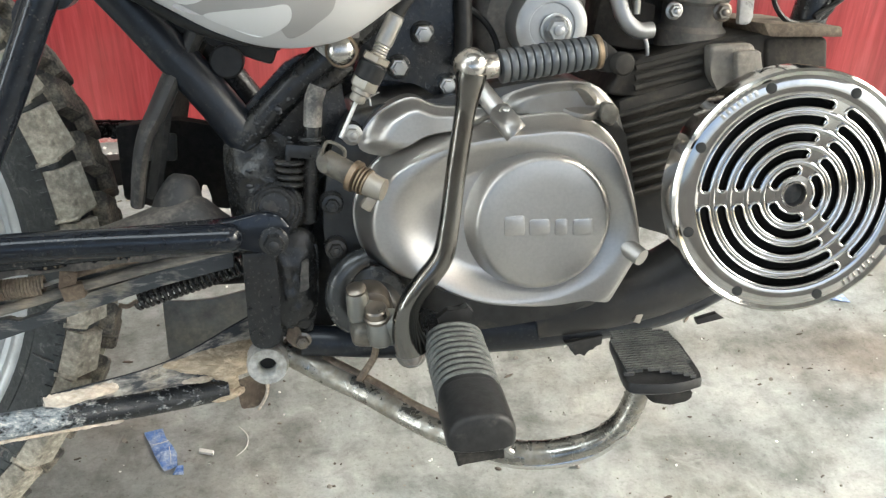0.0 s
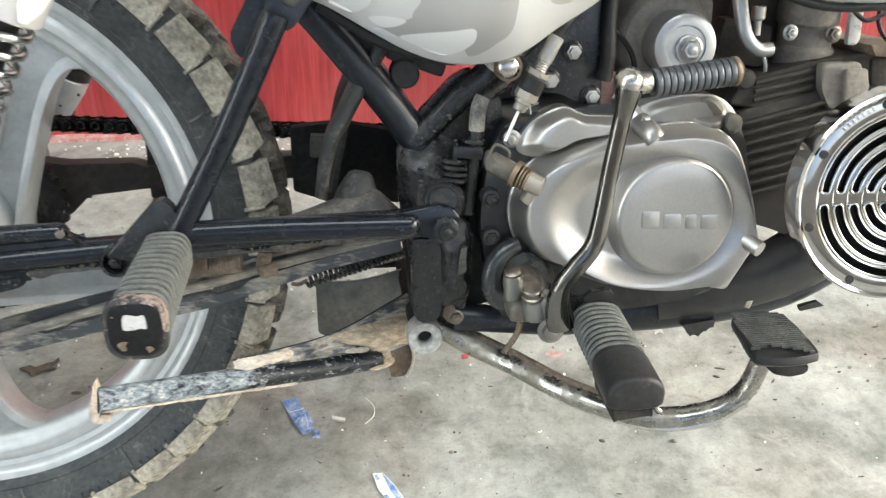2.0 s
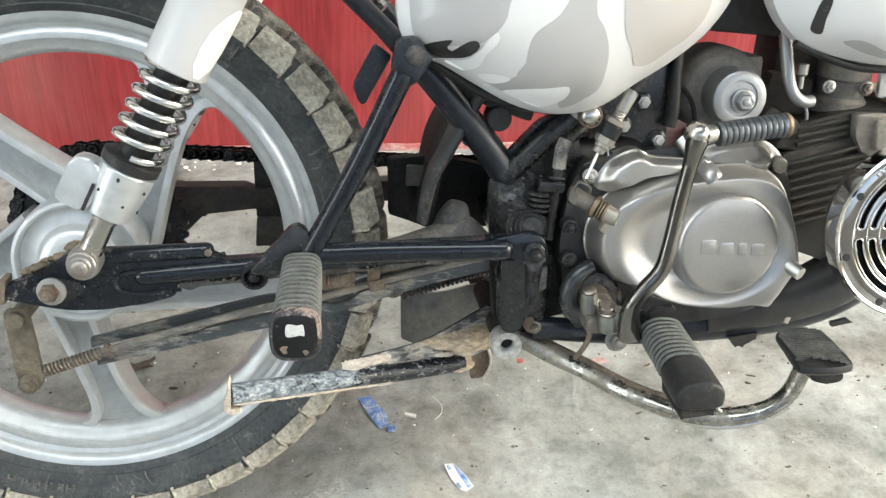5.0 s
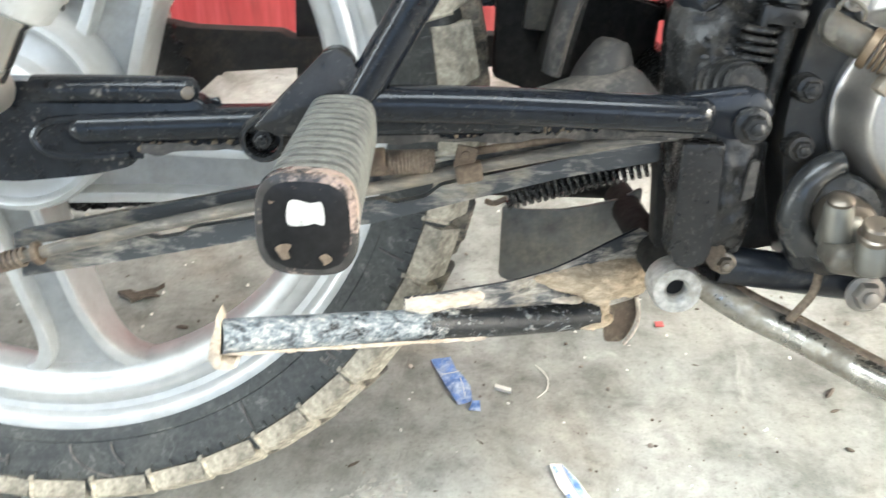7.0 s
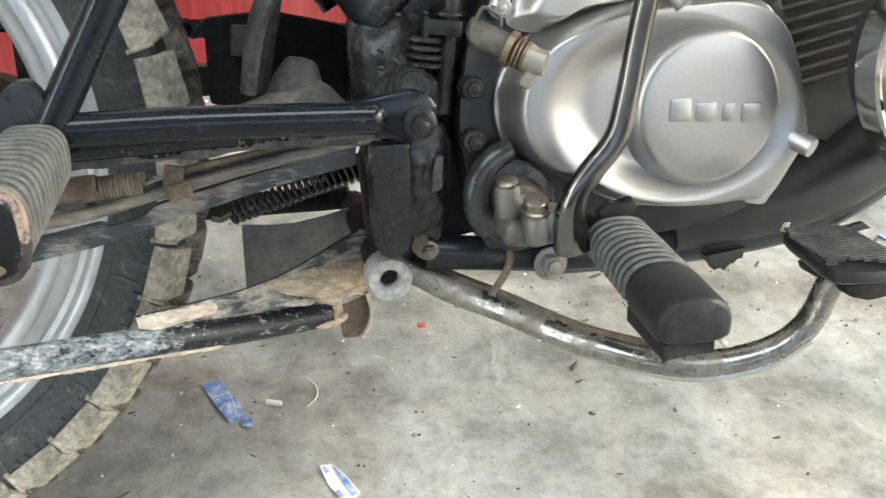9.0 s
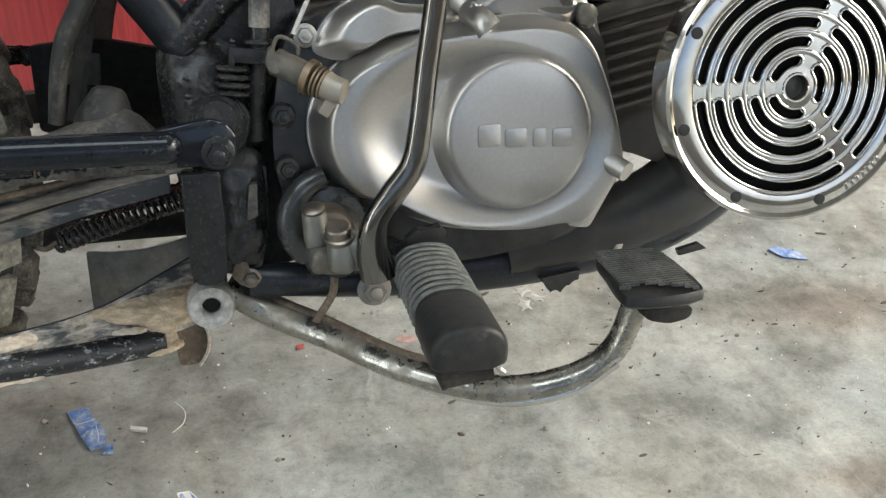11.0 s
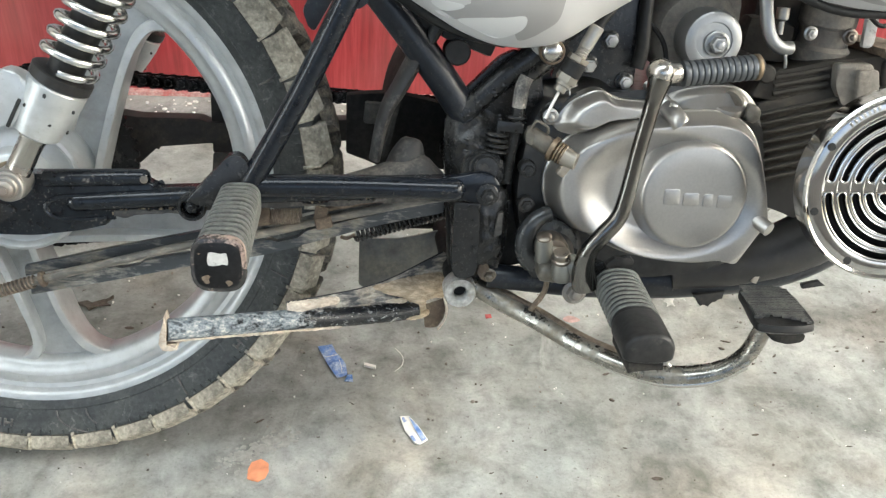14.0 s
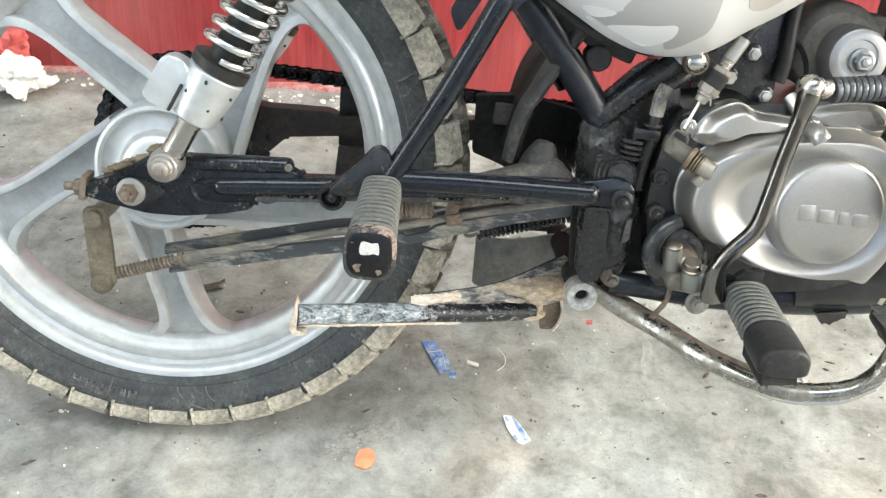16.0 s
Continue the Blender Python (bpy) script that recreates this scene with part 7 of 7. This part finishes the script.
def horn_grille():
    C = V(0.774, -0.224, 0.371)
    turn = Matrix.Translation(C) @ pose(0, 0, 0, -1, 0, -4.7) @ Matrix.Scale(0.906, 4)
    def spin(bm, profile, n=96, closed=True):
        lathe(bm, (0, 0, 0), NEAR, profile, n, closed)
    bm = B()
    spin(bm, [(0.0701, -0.004), (0.0701, 0.0016), (0.0712, 0.0028), (0.0740, 0.0035), (0.0785, 0.0037), (0.0830, 0.0034), (0.0852, 0.0026), (0.0880, 0.0042), (0.0900, 0.0025), (0.0905, -0.004), (0.0905, -0.020), (0.0890, -0.020), (0.0890, -0.004)])
    bm.transform(turn)
    rim = part("horn_grille", bm, chrome_plate, bike, "round chrome grille with curved slots and a bolted rim")
    # concentric bars
    for r in (0.06055, 0.04825, 0.03595, 0.02365):
        bm = B()
        spin(bm, [(r - 0.0028, -0.004), (r - 0.0028, 0.0018), (r - 0.0018, 0.0030), (r, 0.0035), (r + 0.0018, 0.0030), (r + 0.0028, 0.0018), (r + 0.0028, -0.004)])
        bm.transform(turn)
        part("grille_bar", bm, chrome_plate, rim)
    bm = B()
    spin(bm, [(0.0078, -0.004), (0.0078, 0.0034), (0.0084, 0.0044), (0.0094, 0.0044), (0.0100, 0.0032), (0.0141, 0.0030), (0.0141, -0.004)], 48)
    bm.transform(turn)
    part("centre_boss", bm, chrome_plate, rim)
    bm = B()
    spin(bm, [(0.0079, -0.006), (0.0079, -0.003), (0.004, -0.002)], 24, False)
    bm.transform(turn)
    part("centre_stud", bm, oily_case, rim)
    # three radial bridges
    for a in (66, 181, 310):
        bm = B()
        w = radians(a)
        block(bm, (0.0415 * math.cos(w), 0.0004, 0.0415 * math.sin(w)), (0.060, 0.0064, 0.0118), (0, -a, 0), 0.0004, 1)
        bm.transform(turn)
        part("bridge", bm, chrome_plate, rim)
    # a rounded lip round each curved slot
    for r in (0.0667, 0.0544, 0.0421, 0.0298, 0.0175):
        for a0, a1 in ((66, 181), (181, 310), (310, 426)):
            hw = 0.0038
            b0, b1 = radians(a0) + 0.0083 / r, radians(a1) - 0.0083 / r
            at = lambda rad, w: V(rad * math.cos(w), -0.0031, rad * math.sin(w))
            line = [at(r + hw, b0 + (b1 - b0) * k / 20) for k in range(21)]
            line += [at(r, b1) + hw * V(math.cos(b1 + math.pi * k / 6), 0, math.sin(b1 + math.pi * k / 6)) for k in range(1, 6)]
            line += [at(r - hw, b1 + (b0 - b1) * k / 20) for k in range(21)]
            line += [at(r, b0) + hw * V(math.cos(b0 + math.pi + math.pi * k / 6), 0, math.sin(b0 + math.pi + math.pi * k / 6)) for k in range(1, 6)]
            bm = B()
            tube(bm, line + line[:1], 0.0010, 8, 1)
            bm.transform(turn)
            part("slot_lip", bm, chrome_bright, rim)
    for k in range(8):
        a = radians(18 + 45 * k)
        bm = B()
        lathe(bm, (0.0805 * math.cos(a), -0.0026, 0.0805 * math.sin(a)), NEAR, [(0.0038, 0), (0.0038, 0.0016), (0.0032, 0.0018)], 18)
        bm.transform(turn)
        part("rim_hole", bm, hole_black, rim)
    # raised marks on the rim that stand for writing
    bm = B()
    for a0 in (135, -38):
        for k in range(7):
            a = radians(a0 - 3.2 * k)
            block(bm, (0.0815 * math.cos(a), -0.0034, 0.0815 * math.sin(a)), (0.0024, 0.0012, 0.0050), (0, 90 - math.degrees(a), 0), 0.0004, 1)
    bm.transform(turn)
    tagged(part("raised_mark", bm, chrome_plate, rim), kind="stuff")
    # black backing added behind the slots, their inner shade as a colour
    bm = B()
    spin(bm, [(0.0700, -0.036), (0.0860, -0.030), (0.0860, -0.018), (0.0700, -0.030)], 64)
    spin(bm, [(0.0720, -0.060), (0.0720, -0.036), (0.0600, -0.034)], 48, False)
    bm.transform(turn)
    part("backing", bm, hole_black, rim, "added black backing that keeps the grille slots dark")
    bm = B()
    tube(bm, [(0.790, -0.180, 0.330), (0.800, -0.120, 0.300), (0.820, -0.060, 0.290)], 0.010, 12, 3)
    part("bracket", bm, black_grimy, rim)


def share(outline, centre):
    """How far a point lies from the centre towards the rim: 0 to 1."""
    c = V(*centre)
    edges = [(V(*outline[k - 1]) - c, V(*outline[k]) - c) for k in range(len(outline))]
    def at(x, z):
        d = V(x, z) - c
        for a, b in edges:
            e = b - a
            det = d.x * e.y - d.y * e.x
            if abs(det) > 1e-12:
                t, u = (a.x * e.y - a.y * e.x) / det, (a.x * d.y - a.y * d.x) / det
                if t > 0 and -1e-6 <= u <= 1.000001:
                    return min(1.0, 1 / t)
        return 0.0
    return at


def panels():
    # side panel
    o = loop_line([(0.312, 0.560), (0.316, 0.537), (0.326, 0.521), (0.352, 0.509), (0.381, 0.492), (0.410, 0.476), (0.440, 0.466), (0.470, 0.465), (0.498, 0.472), (0.528, 0.492), (0.561, 0.513), (0.592, 0.540),
                   (0.612, 0.575), (0.612, 0.620), (0.560, 0.640), (0.440, 0.645), (0.345, 0.630), (0.316, 0.600)], 5)
    bm = B()
    dome(bm, o, (0.46, 0.565), lambda x, z, s: -0.190 + 0.050 * s ** 3.2 + 0.06 * max(0, 0.50 - z) * s, -0.120, 22)
    panel = part("side_panel", bm, paint_light, bike, "side panel in white and grey camouflage paint")
    inside = share(o, (0.46, 0.565))
    surface = lambda x, z: -0.190 + 0.050 * inside(x, z) ** 3.2 + 0.06 * max(0, 0.50 - z) * inside(x, z)
    for mat, proud, at, shape in (
        (paint_grey, 0.0006, (0.360, 0.575), [(0.322, 0.600), (0.345, 0.620), (0.400, 0.615), (0.412, 0.590), (0.4017, 0.5653), (0.3989, 0.5525), (0.3924, 0.5421), (0.386, 0.5362), (0.3782, 0.531), (0.3617, 0.5285), (0.3340, 0.5282), (0.3270, 0.5345), (0.323, 0.549), (0.322, 0.575)]),
        (paint_white, 0.0008, (0.374, 0.516), [(0.3525, 0.5143), (0.3695, 0.5162), (0.3786, 0.5242), (0.3883, 0.5382), (0.3934, 0.5401), (0.3933, 0.5322), (0.3849, 0.5208), (0.3808, 0.5108), (0.3703, 0.5060), (0.3600, 0.5095)]),
        (paint_grey, 0.0006, (0.455, 0.530), [(0.4238, 0.5411), (0.4407, 0.5537), (0.4486, 0.5652), (0.4532, 0.5765), (0.4600, 0.5950), (0.4720, 0.5900), (0.473, 0.558), (0.4798, 0.5463), (0.4846, 0.5342), (0.4868, 0.5219), (0.4867, 0.5065), (0.4843, 0.4911), (0.4747, 0.4821), (0.4649, 0.4749), (0.4551, 0.4725), (0.4471, 0.4853), (0.4313, 0.4921), (0.4188, 0.4962), (0.4117, 0.5042), (0.4175, 0.515), (0.4186, 0.5276)]),
        (paint_grey, 0.0004, (0.412, 0.4955), [(0.3855, 0.4940), (0.3997, 0.4961), (0.4109, 0.5025), (0.425, 0.5047), (0.4355, 0.4968), (0.4266, 0.4913), (0.4079, 0.4880), (0.3965, 0.4890)]),
        (paint_white, 0.0009, (0.432, 0.4840), [(0.4040, 0.4876), (0.4194, 0.491), (0.4409, 0.4929), (0.4555, 0.4946), (0.4586, 0.4888), (0.4555, 0.4816), (0.4452, 0.4752), (0.4357, 0.4735), (0.4220, 0.4785)]),
        (paint_white, 0.0009, (0.393, 0.4990), [(0.3810, 0.5020), (0.3919, 0.5036), (0.4073, 0.5007), (0.4021, 0.4963), (0.3910, 0.4950)]),
        (paint_taupe, 0.0006, (0.535, 0.555), [(0.4968, 0.5739), (0.4972, 0.5554), (0.4993, 0.5411), (0.509, 0.5234), (0.514, 0.5118), (0.5290, 0.5112), (0.5465, 0.5225), (0.5690, 0.5385), (0.580, 0.560), (0.575, 0.590), (0.540, 0.610), (0.505, 0.600)]),
        (paint_black, 0.0011, (0.346, 0.5225), [(0.3315, 0.5250), (0.3403, 0.5305), (0.3560, 0.5335), (0.3530, 0.527), (0.3571, 0.5234), (0.3623, 0.5180), (0.3455, 0.5165), (0.3345, 0.5180)]),
        (paint_black, 0.0011, (0.367, 0.5240), [(0.3571, 0.5234), (0.3682, 0.5318), (0.3757, 0.5335), (0.3788, 0.5279), (0.3726, 0.5202), (0.3623, 0.5172), (0.3540, 0.5195)])):
        bm = B()
        dome(bm, loop_line(shape, 5), at, lambda x, z, s: surface(x, z) - proud, -0.150, 14)
        part("paint_patch", bm, mat, panel)
    bm = B()
    prism(bm, rounded([(0.458, 0.478), (0.496, 0.484), (0.498, 0.466), (0.480, 0.455)], 0.004), -0.122, -0.114, 0.002)
    part("lock_tab", bm, white_label, panel, "white painted lock tab")
    # dark tube that stands for the thin shading under the side panel's rim
    bm = B()
    tube(bm, [(0.345, -0.126, 0.510), (0.400, -0.124, 0.478), (0.450, -0.120, 0.466)], 0.005, 12, 4)
    part("edge_shade", bm, rubber, panel)
    bm = B()
    block(bm, (0.470, -0.060, 0.520), (0.200, 0.060, 0.110), (0, 0, 0), 0.010)
    part("battery_box", bm, rubber, panel)
    bm = B()
    rod(bm, (0.412, -0.095, 0.452), (0.412, -0.070, 0.452), 0.012)
    block(bm, (0.425, -0.080, 0.470), (0.05, 0.02, 0.03), (0, 20, 0), 0.004)
    part("rubber_grommet", bm, rubber, panel)
    # tank panel
    o = loop_line([(0.640, 0.590), (0.648, 0.558), (0.670, 0.532), (0.700, 0.518), (0.740, 0.509), (0.780, 0.506), (0.826, 0.510), (0.880, 0.525), (0.920, 0.560), (0.910, 0.610), (0.780, 0.630), (0.660, 0.620)], 5)
    bm = B()
    dome(bm, o, (0.78, 0.57), lambda x, z, s: -0.185 + 0.040 * s ** 3, -0.125, 18)
    tank = part("tank_panel", bm, paint_light, bike, "tank side panel in white and grey camouflage paint")
    within = share(o, (0.78, 0.57))
    face = lambda x, z: -0.185 + 0.040 * within(x, z) ** 3
    for mat, at, shape in (
        (paint_black, (0.684, 0.548), [(0.6770, 0.5400), (0.6763, 0.5542), (0.6789, 0.5667), (0.6860, 0.5669), (0.6850, 0.5496), (0.6860, 0.5366)]),
        (paint_grey, (0.735, 0.5245), [(0.7060, 0.5300), (0.7179, 0.5318), (0.732, 0.5276), (0.7527, 0.5186), (0.7760, 0.5112), (0.7577, 0.5128), (0.7331, 0.5187), (0.7178, 0.5240)]),
        (paint_grey, (0.785, 0.563), [(0.742, 0.5672), (0.7514, 0.5575), (0.763, 0.5516), (0.7793, 0.5499), (0.8027, 0.5421), (0.819, 0.5469), (0.830, 0.575), (0.800, 0.590), (0.760, 0.585)]),
        (paint_white, (0.762, 0.534), [(0.7491, 0.5255), (0.7533, 0.5348), (0.7602, 0.5466), (0.7697, 0.55), (0.7703, 0.5373), (0.7679, 0.5266), (0.7593, 0.5238)])):
        bm = B()
        dome(bm, loop_line(shape, 5), at, lambda x, z, s: face(x, z) - 0.0006, -0.150, 12)
        part("paint_patch", bm, mat, tank)
    bm = B()
    lathe(bm, (0.752, -0.176, 0.557), NEAR, [(0.0060, 0), (0.0175, 0), (0.0175, 0.003), (0.0150, 0.0055), (0.0110, 0.004), (0.0080, 0.004)], 32)
    part("emblem", bm, chrome, tank, "plain round chrome emblem")
    # same shading below the tank panel, again as a dark tube
    bm = B()
    tube(bm, [(0.672, -0.142, 0.527), (0.740, -0.140, 0.504), (0.826, -0.140, 0.505)], 0.004, 10, 6)
    part("edge_shade", bm, rubber, tank)
    bm = B()
    block(bm, (0.640, -0.040, 0.560), (0.200, 0.10, 0.06), (0, 5, 0), 0.012)
    part("tank_underside", bm, rubber, tank)


clutch_cover()
crankcase()
kick_starter()
clutch_release()
engine_mount()
lock()
carburettor()
cylinder()
exhaust()
horn_grille()
panels()


# ---- litter on the floor ----
def flake(name, outline, at, turn, mat, label, category, thick=0.0008, curl=0.003):
    """A thin scrap with a slightly curled edge, lying on the floor."""
    bm = B()
    cx = sum(x for x, _ in outline) / len(outline)
    cy = sum(y for _, y in outline) / len(outline)
    rows = [[bm.verts.new((cx + (x - cx) * s, cy + (y - cy) * s, h + (curl * (0.5 + 0.5 * math.sin(9 * (x + y) / 0.04)) if s == 1 else 0))) for x, y in outline] for s, h in ((1.0, 0.0004), (0.99, 0.0004 + thick), (0.75, 0.0008 + thick))]
    skin(bm, rows)
    ob = solid(name, bm, mat, label, category, group="litter on the floor")
    ob.matrix_world = pose(*at, 0, 0, turn)
    return ob


def litter():
    foil = flake("foil_scrap", [(-0.0235, 0.0270), (-0.0050, 0.0325), (0.0000, 0.0175), (0.0060, 0.0080), (0.0130, -0.0075), (0.0148, -0.0250), (0.0023, -0.0307), (-0.0092, -0.0080), (-0.0160, 0.0100)], (0.300, 0.125, 0), 0, blue_foil, "torn scrap of blue foil on the concrete", "litter")
    for p, q in (((-0.014, 0.008), (0.003, 0.013)), ((0.004, 0.004), (0.008, -0.020))):
        bm = B()
        tube(bm, [(*p, 0.0022), ((p[0] + q[0]) / 2 + 0.001, (p[1] + q[1]) / 2 - 0.001, 0.0026), (*q, 0.0024)], 0.00035, 6, 3)
        part("crease", bm, pale_paper, foil)
    flake("foil_scrap", [(-0.002, 0.006), (0.004, 0.006), (0.005, -0.006), (-0.006, -0.004)], (0.317, 0.093, 0), 0, blue_foil, "small torn corner of blue foil", "litter")
    paper = flake("paper_scrap", [(-0.0154, 0.0233), (-0.0045, 0.0259), (0.0060, 0.0091), (0.0157, -0.0135), (0.0060, -0.0212), (-0.0004, -0.0185), (-0.0099, 0.0004)], (0.393, 0.003, 0), 0, pale_paper, "torn white paper scrap printed blue", "litter")
    for outline in ([(-0.0050, 0.0235), (0.0052, 0.0080), (0.0140, -0.0125), (0.0085, -0.0165), (0.0010, 0.0050)], [(-0.0140, 0.0215), (-0.0110, 0.0225), (-0.0080, 0.0160), (-0.0110, 0.0140)], [(-0.0015, -0.0165), (0.0025, -0.0150), (-0.0020, -0.0065), (-0.0050, -0.0085)]):
        bm = B()
        rows = [[bm.verts.new((x, y, z)) for x, y in outline] for z in (0.0020, 0.0026)]
        skin(bm, rows)
        part("blue_print", bm, blue_foil, paper)
    flake("foil_scrap", [(-0.011, -0.013), (-0.0115, 0.002), (-0.008, 0.010), (0.002, 0.016), (0.0105, 0.009), (0.0115, -0.003), (0.0085, -0.012), (0.001, -0.0175), (-0.006, -0.016)], (0.2185, -0.0510, 0), 0, orange_foil, "round scrap of orange plastic", "litter")
    flake("paper_scrap", [(-0.0085, 0.0020), (0.0075, 0.0026), (0.0085, -0.0020), (-0.0070, -0.0026)], (0.343, 0.116, 0), -22, pale_paper, "short white paper stick", "litter", 0.003, 0.0)
    flake("foil_scrap", [(-0.016, 0.02), (0.004, 0.02), (0.014, -0.006), (0.010, -0.024), (-0.004, -0.012), (-0.014, -0.002)], (1.153, 0.300, 0), 22, blue_foil, "crumpled scrap of blue foil", "litter")
    flake("plastic_bit", [(-0.004, 0.004), (0.004, 0.003), (0.004, -0.004), (-0.004, -0.003)], (0.506, 0.215, 0), 5, red_foil, "small red plastic bit", "litter", 0.002)
    flake("dead_leaf", [(-0.022, 0.004), (-0.010, 0.010), (-0.004, 0.004), (0.012, 0.011), (0.024, 0.010), (0.014, 0.002), (0.020, -0.006), (0.004, -0.004), (-0.008, -0.012), (-0.012, -0.003)], (-0.020, 0.237, 0), 12, crumbs_dark, "small dry curled brown leaf scrap", "litter", 0.002, 0.008)
    # trodden splashes of paint under the engine
    flake("paint_smear", loop_line([(-0.010, 0.004), (0.000, 0.009), (0.009, 0.004), (0.013, -0.003), (0.004, -0.006), (-0.006, -0.004)], 3), (0.620, 0.209, 0), 10, paint_pink, "faded pink smear trodden onto the concrete", "paint", 0.0003, 0.0)
    for at, turn in (((0.778, 0.277, 0), 20), ((0.772, 0.250, 0), 70), ((0.790, 0.262, 0), 130)):
        flake("paint_smear", loop_line([(-0.014, 0.003), (-0.006, 0.003), (-0.003, 0.009), (0.004, 0.006), (0.013, 0.008), (0.008, 0.000), (0.010, -0.006), (0.000, -0.005), (-0.009, -0.009), (-0.008, -0.002)], 3), at, turn, pale_chalk, "chalky white splash of dried paint on the concrete", "paint", 0.0003, 0.0)
    # patch of trodden plaster: many thin scabs
    rng = random.Random(52)
    bm = B()
    for k in range(260):
        f = rng.random()
        x, y = 0.182 + 0.070 * f + rng.gauss(0, 0.006), -0.040 + 0.042 * f + rng.gauss(0, 0.006)
        n, r = rng.randint(5, 8), 0.0007 + 0.0030 * rng.random() ** 2
        o = [(x + r * rng.uniform(0.6, 1.3) * math.cos(math.tau * q / n) * 1.3, y + r * rng.uniform(0.6, 1.3) * math.sin(math.tau * q / n)) for q in range(n)]
        skin(bm, [[bm.verts.new((px, py, 0.0002)) for px, py in o], [bm.verts.new((x + (px - x) * 0.8, y + (py - y) * 0.8, 0.0007 + 0.0005 * rng.random())) for px, py in o]])
    solid("plaster_scabs", bm, pale_smear, "thin pale scabs of plaster trodden onto the concrete", "plaster", "stuff")
    # plaster crumbs along the foot of the wall
    rng = random.Random(23)
    bm = B()
    for k in range(240):
        r = 0.0016 + 0.005 * rng.random() ** 3
        bmesh.ops.create_icosphere(bm, subdivisions=1, radius=r, matrix=Matrix.Translation((rng.uniform(-0.8, 1.6), 0.855 - 0.05 * rng.random() ** 2, r * 0.45)) @ Matrix.Diagonal((rng.uniform(0.7, 1.8), rng.uniform(0.7, 1.2), rng.uniform(0.5, 0.8), 1)))
    solid("wall_crumbs", bm, pale_paper, "white plaster crumbs fallen along the wall foot", "rubble", "stuff")
    # thin curled thread
    bm = B()
    tube(bm, [(0.376, 0.150, 0.0012), (0.385, 0.135, 0.0012), (0.384, 0.118, 0.0012), (0.374, 0.106, 0.0012)], 0.0005, 6, 6)
    solid("thread", bm, pale_paper, "thin pale curl of thread on the concrete", "litter")
    # crumpled wrapper by the wall
    for mat, at, s, label, seed in ((red_foil, (-0.525, 0.815, 0.035), (0.070, 0.05, 0.055), "crumpled red plastic wrapper lying by the wall", 2), (pale_paper, (-0.475, 0.770, 0.028), (0.060, 0.05, 0.040), "crumpled white plastic lying by the wall", 5)):
        bm = B()
        bmesh.ops.create_icosphere(bm, subdivisions=4, radius=1.0)
        for v in bm.verts:
            k = 0.72 + 0.5 * noise.noise(v.co * 2.2 + V(seed, 0, 0)) + 0.35 * abs(noise.noise(v.co * 5.5 + V(0, seed, 0)))
            v.co = V(v.co.x * s[0], v.co.y * s[1], v.co.z * s[2]) * k
        low = min(v.co.z for v in bm.verts)
        for v in bm.verts:
            v.co.z -= low
        ob = solid("wrapper", bm, mat, label, "litter")
        ob.location = (at[0], at[1], 0.0)
    # torn chips and pits of the screed, long and dark
    rng = random.Random(31)
    bm = B()
    for k in range(150):
        x, y, r = rng.uniform(-0.5, 1.4), rng.triangular(-0.35, 0.8, 0.1), 0.0010 + 0.0024 * rng.random() ** 2
        bmesh.ops.create_icosphere(bm, subdivisions=2, radius=r, matrix=Matrix.Translation((x, y, r * 0.25)) @ pose(0, 0, 0, 0, 0, rng.gauss(10, 25)) @ Matrix.Diagonal((rng.uniform(1.2, 3.4), rng.uniform(0.5, 1.0), rng.uniform(0.35, 0.6), 1)))
    for v in bm.verts:
        v.co += 0.0006 * noise.noise_vector(v.co * 500)
        v.co.z = max(v.co.z, 0.0)
    solid("screed_chips", bm, crumbs_dark, "dark flat chips broken out of the screed", "grit", "stuff")
    # grit
    rng = random.Random(11)
    for name, count, mat, lo, hi, label in (("grit", 700, crumbs_dark, 0.0004, 0.0019, "dark grit scattered over the concrete"), ("gravel", 380, stone_grey, 0.0010, 0.0030, "small stones scattered over the concrete"), ("plaster_crumbs", 260, pale_paper, 0.0008, 0.0026, "pale plaster crumbs on the concrete")):
        bm = B()
        for k in range(count):
            x, y = rng.uniform(-0.6, 1.5), rng.triangular(-0.35, 0.85, 0.15)
            r = lo + (hi - lo) * rng.random() ** 2.5
            made = bmesh.ops.create_icosphere(bm, subdivisions=1, radius=r, matrix=Matrix.Translation((x, y, r * 0.5)) @ pose(0, 0, 0, rng.uniform(0, 90), rng.uniform(0, 90), 0) @ Matrix.Diagonal((rng.uniform(0.7, 1.6), rng.uniform(0.6, 1.2), rng.uniform(0.5, 0.9), 1)))
        solid(name, bm, mat, label, "grit", "stuff")


litter()
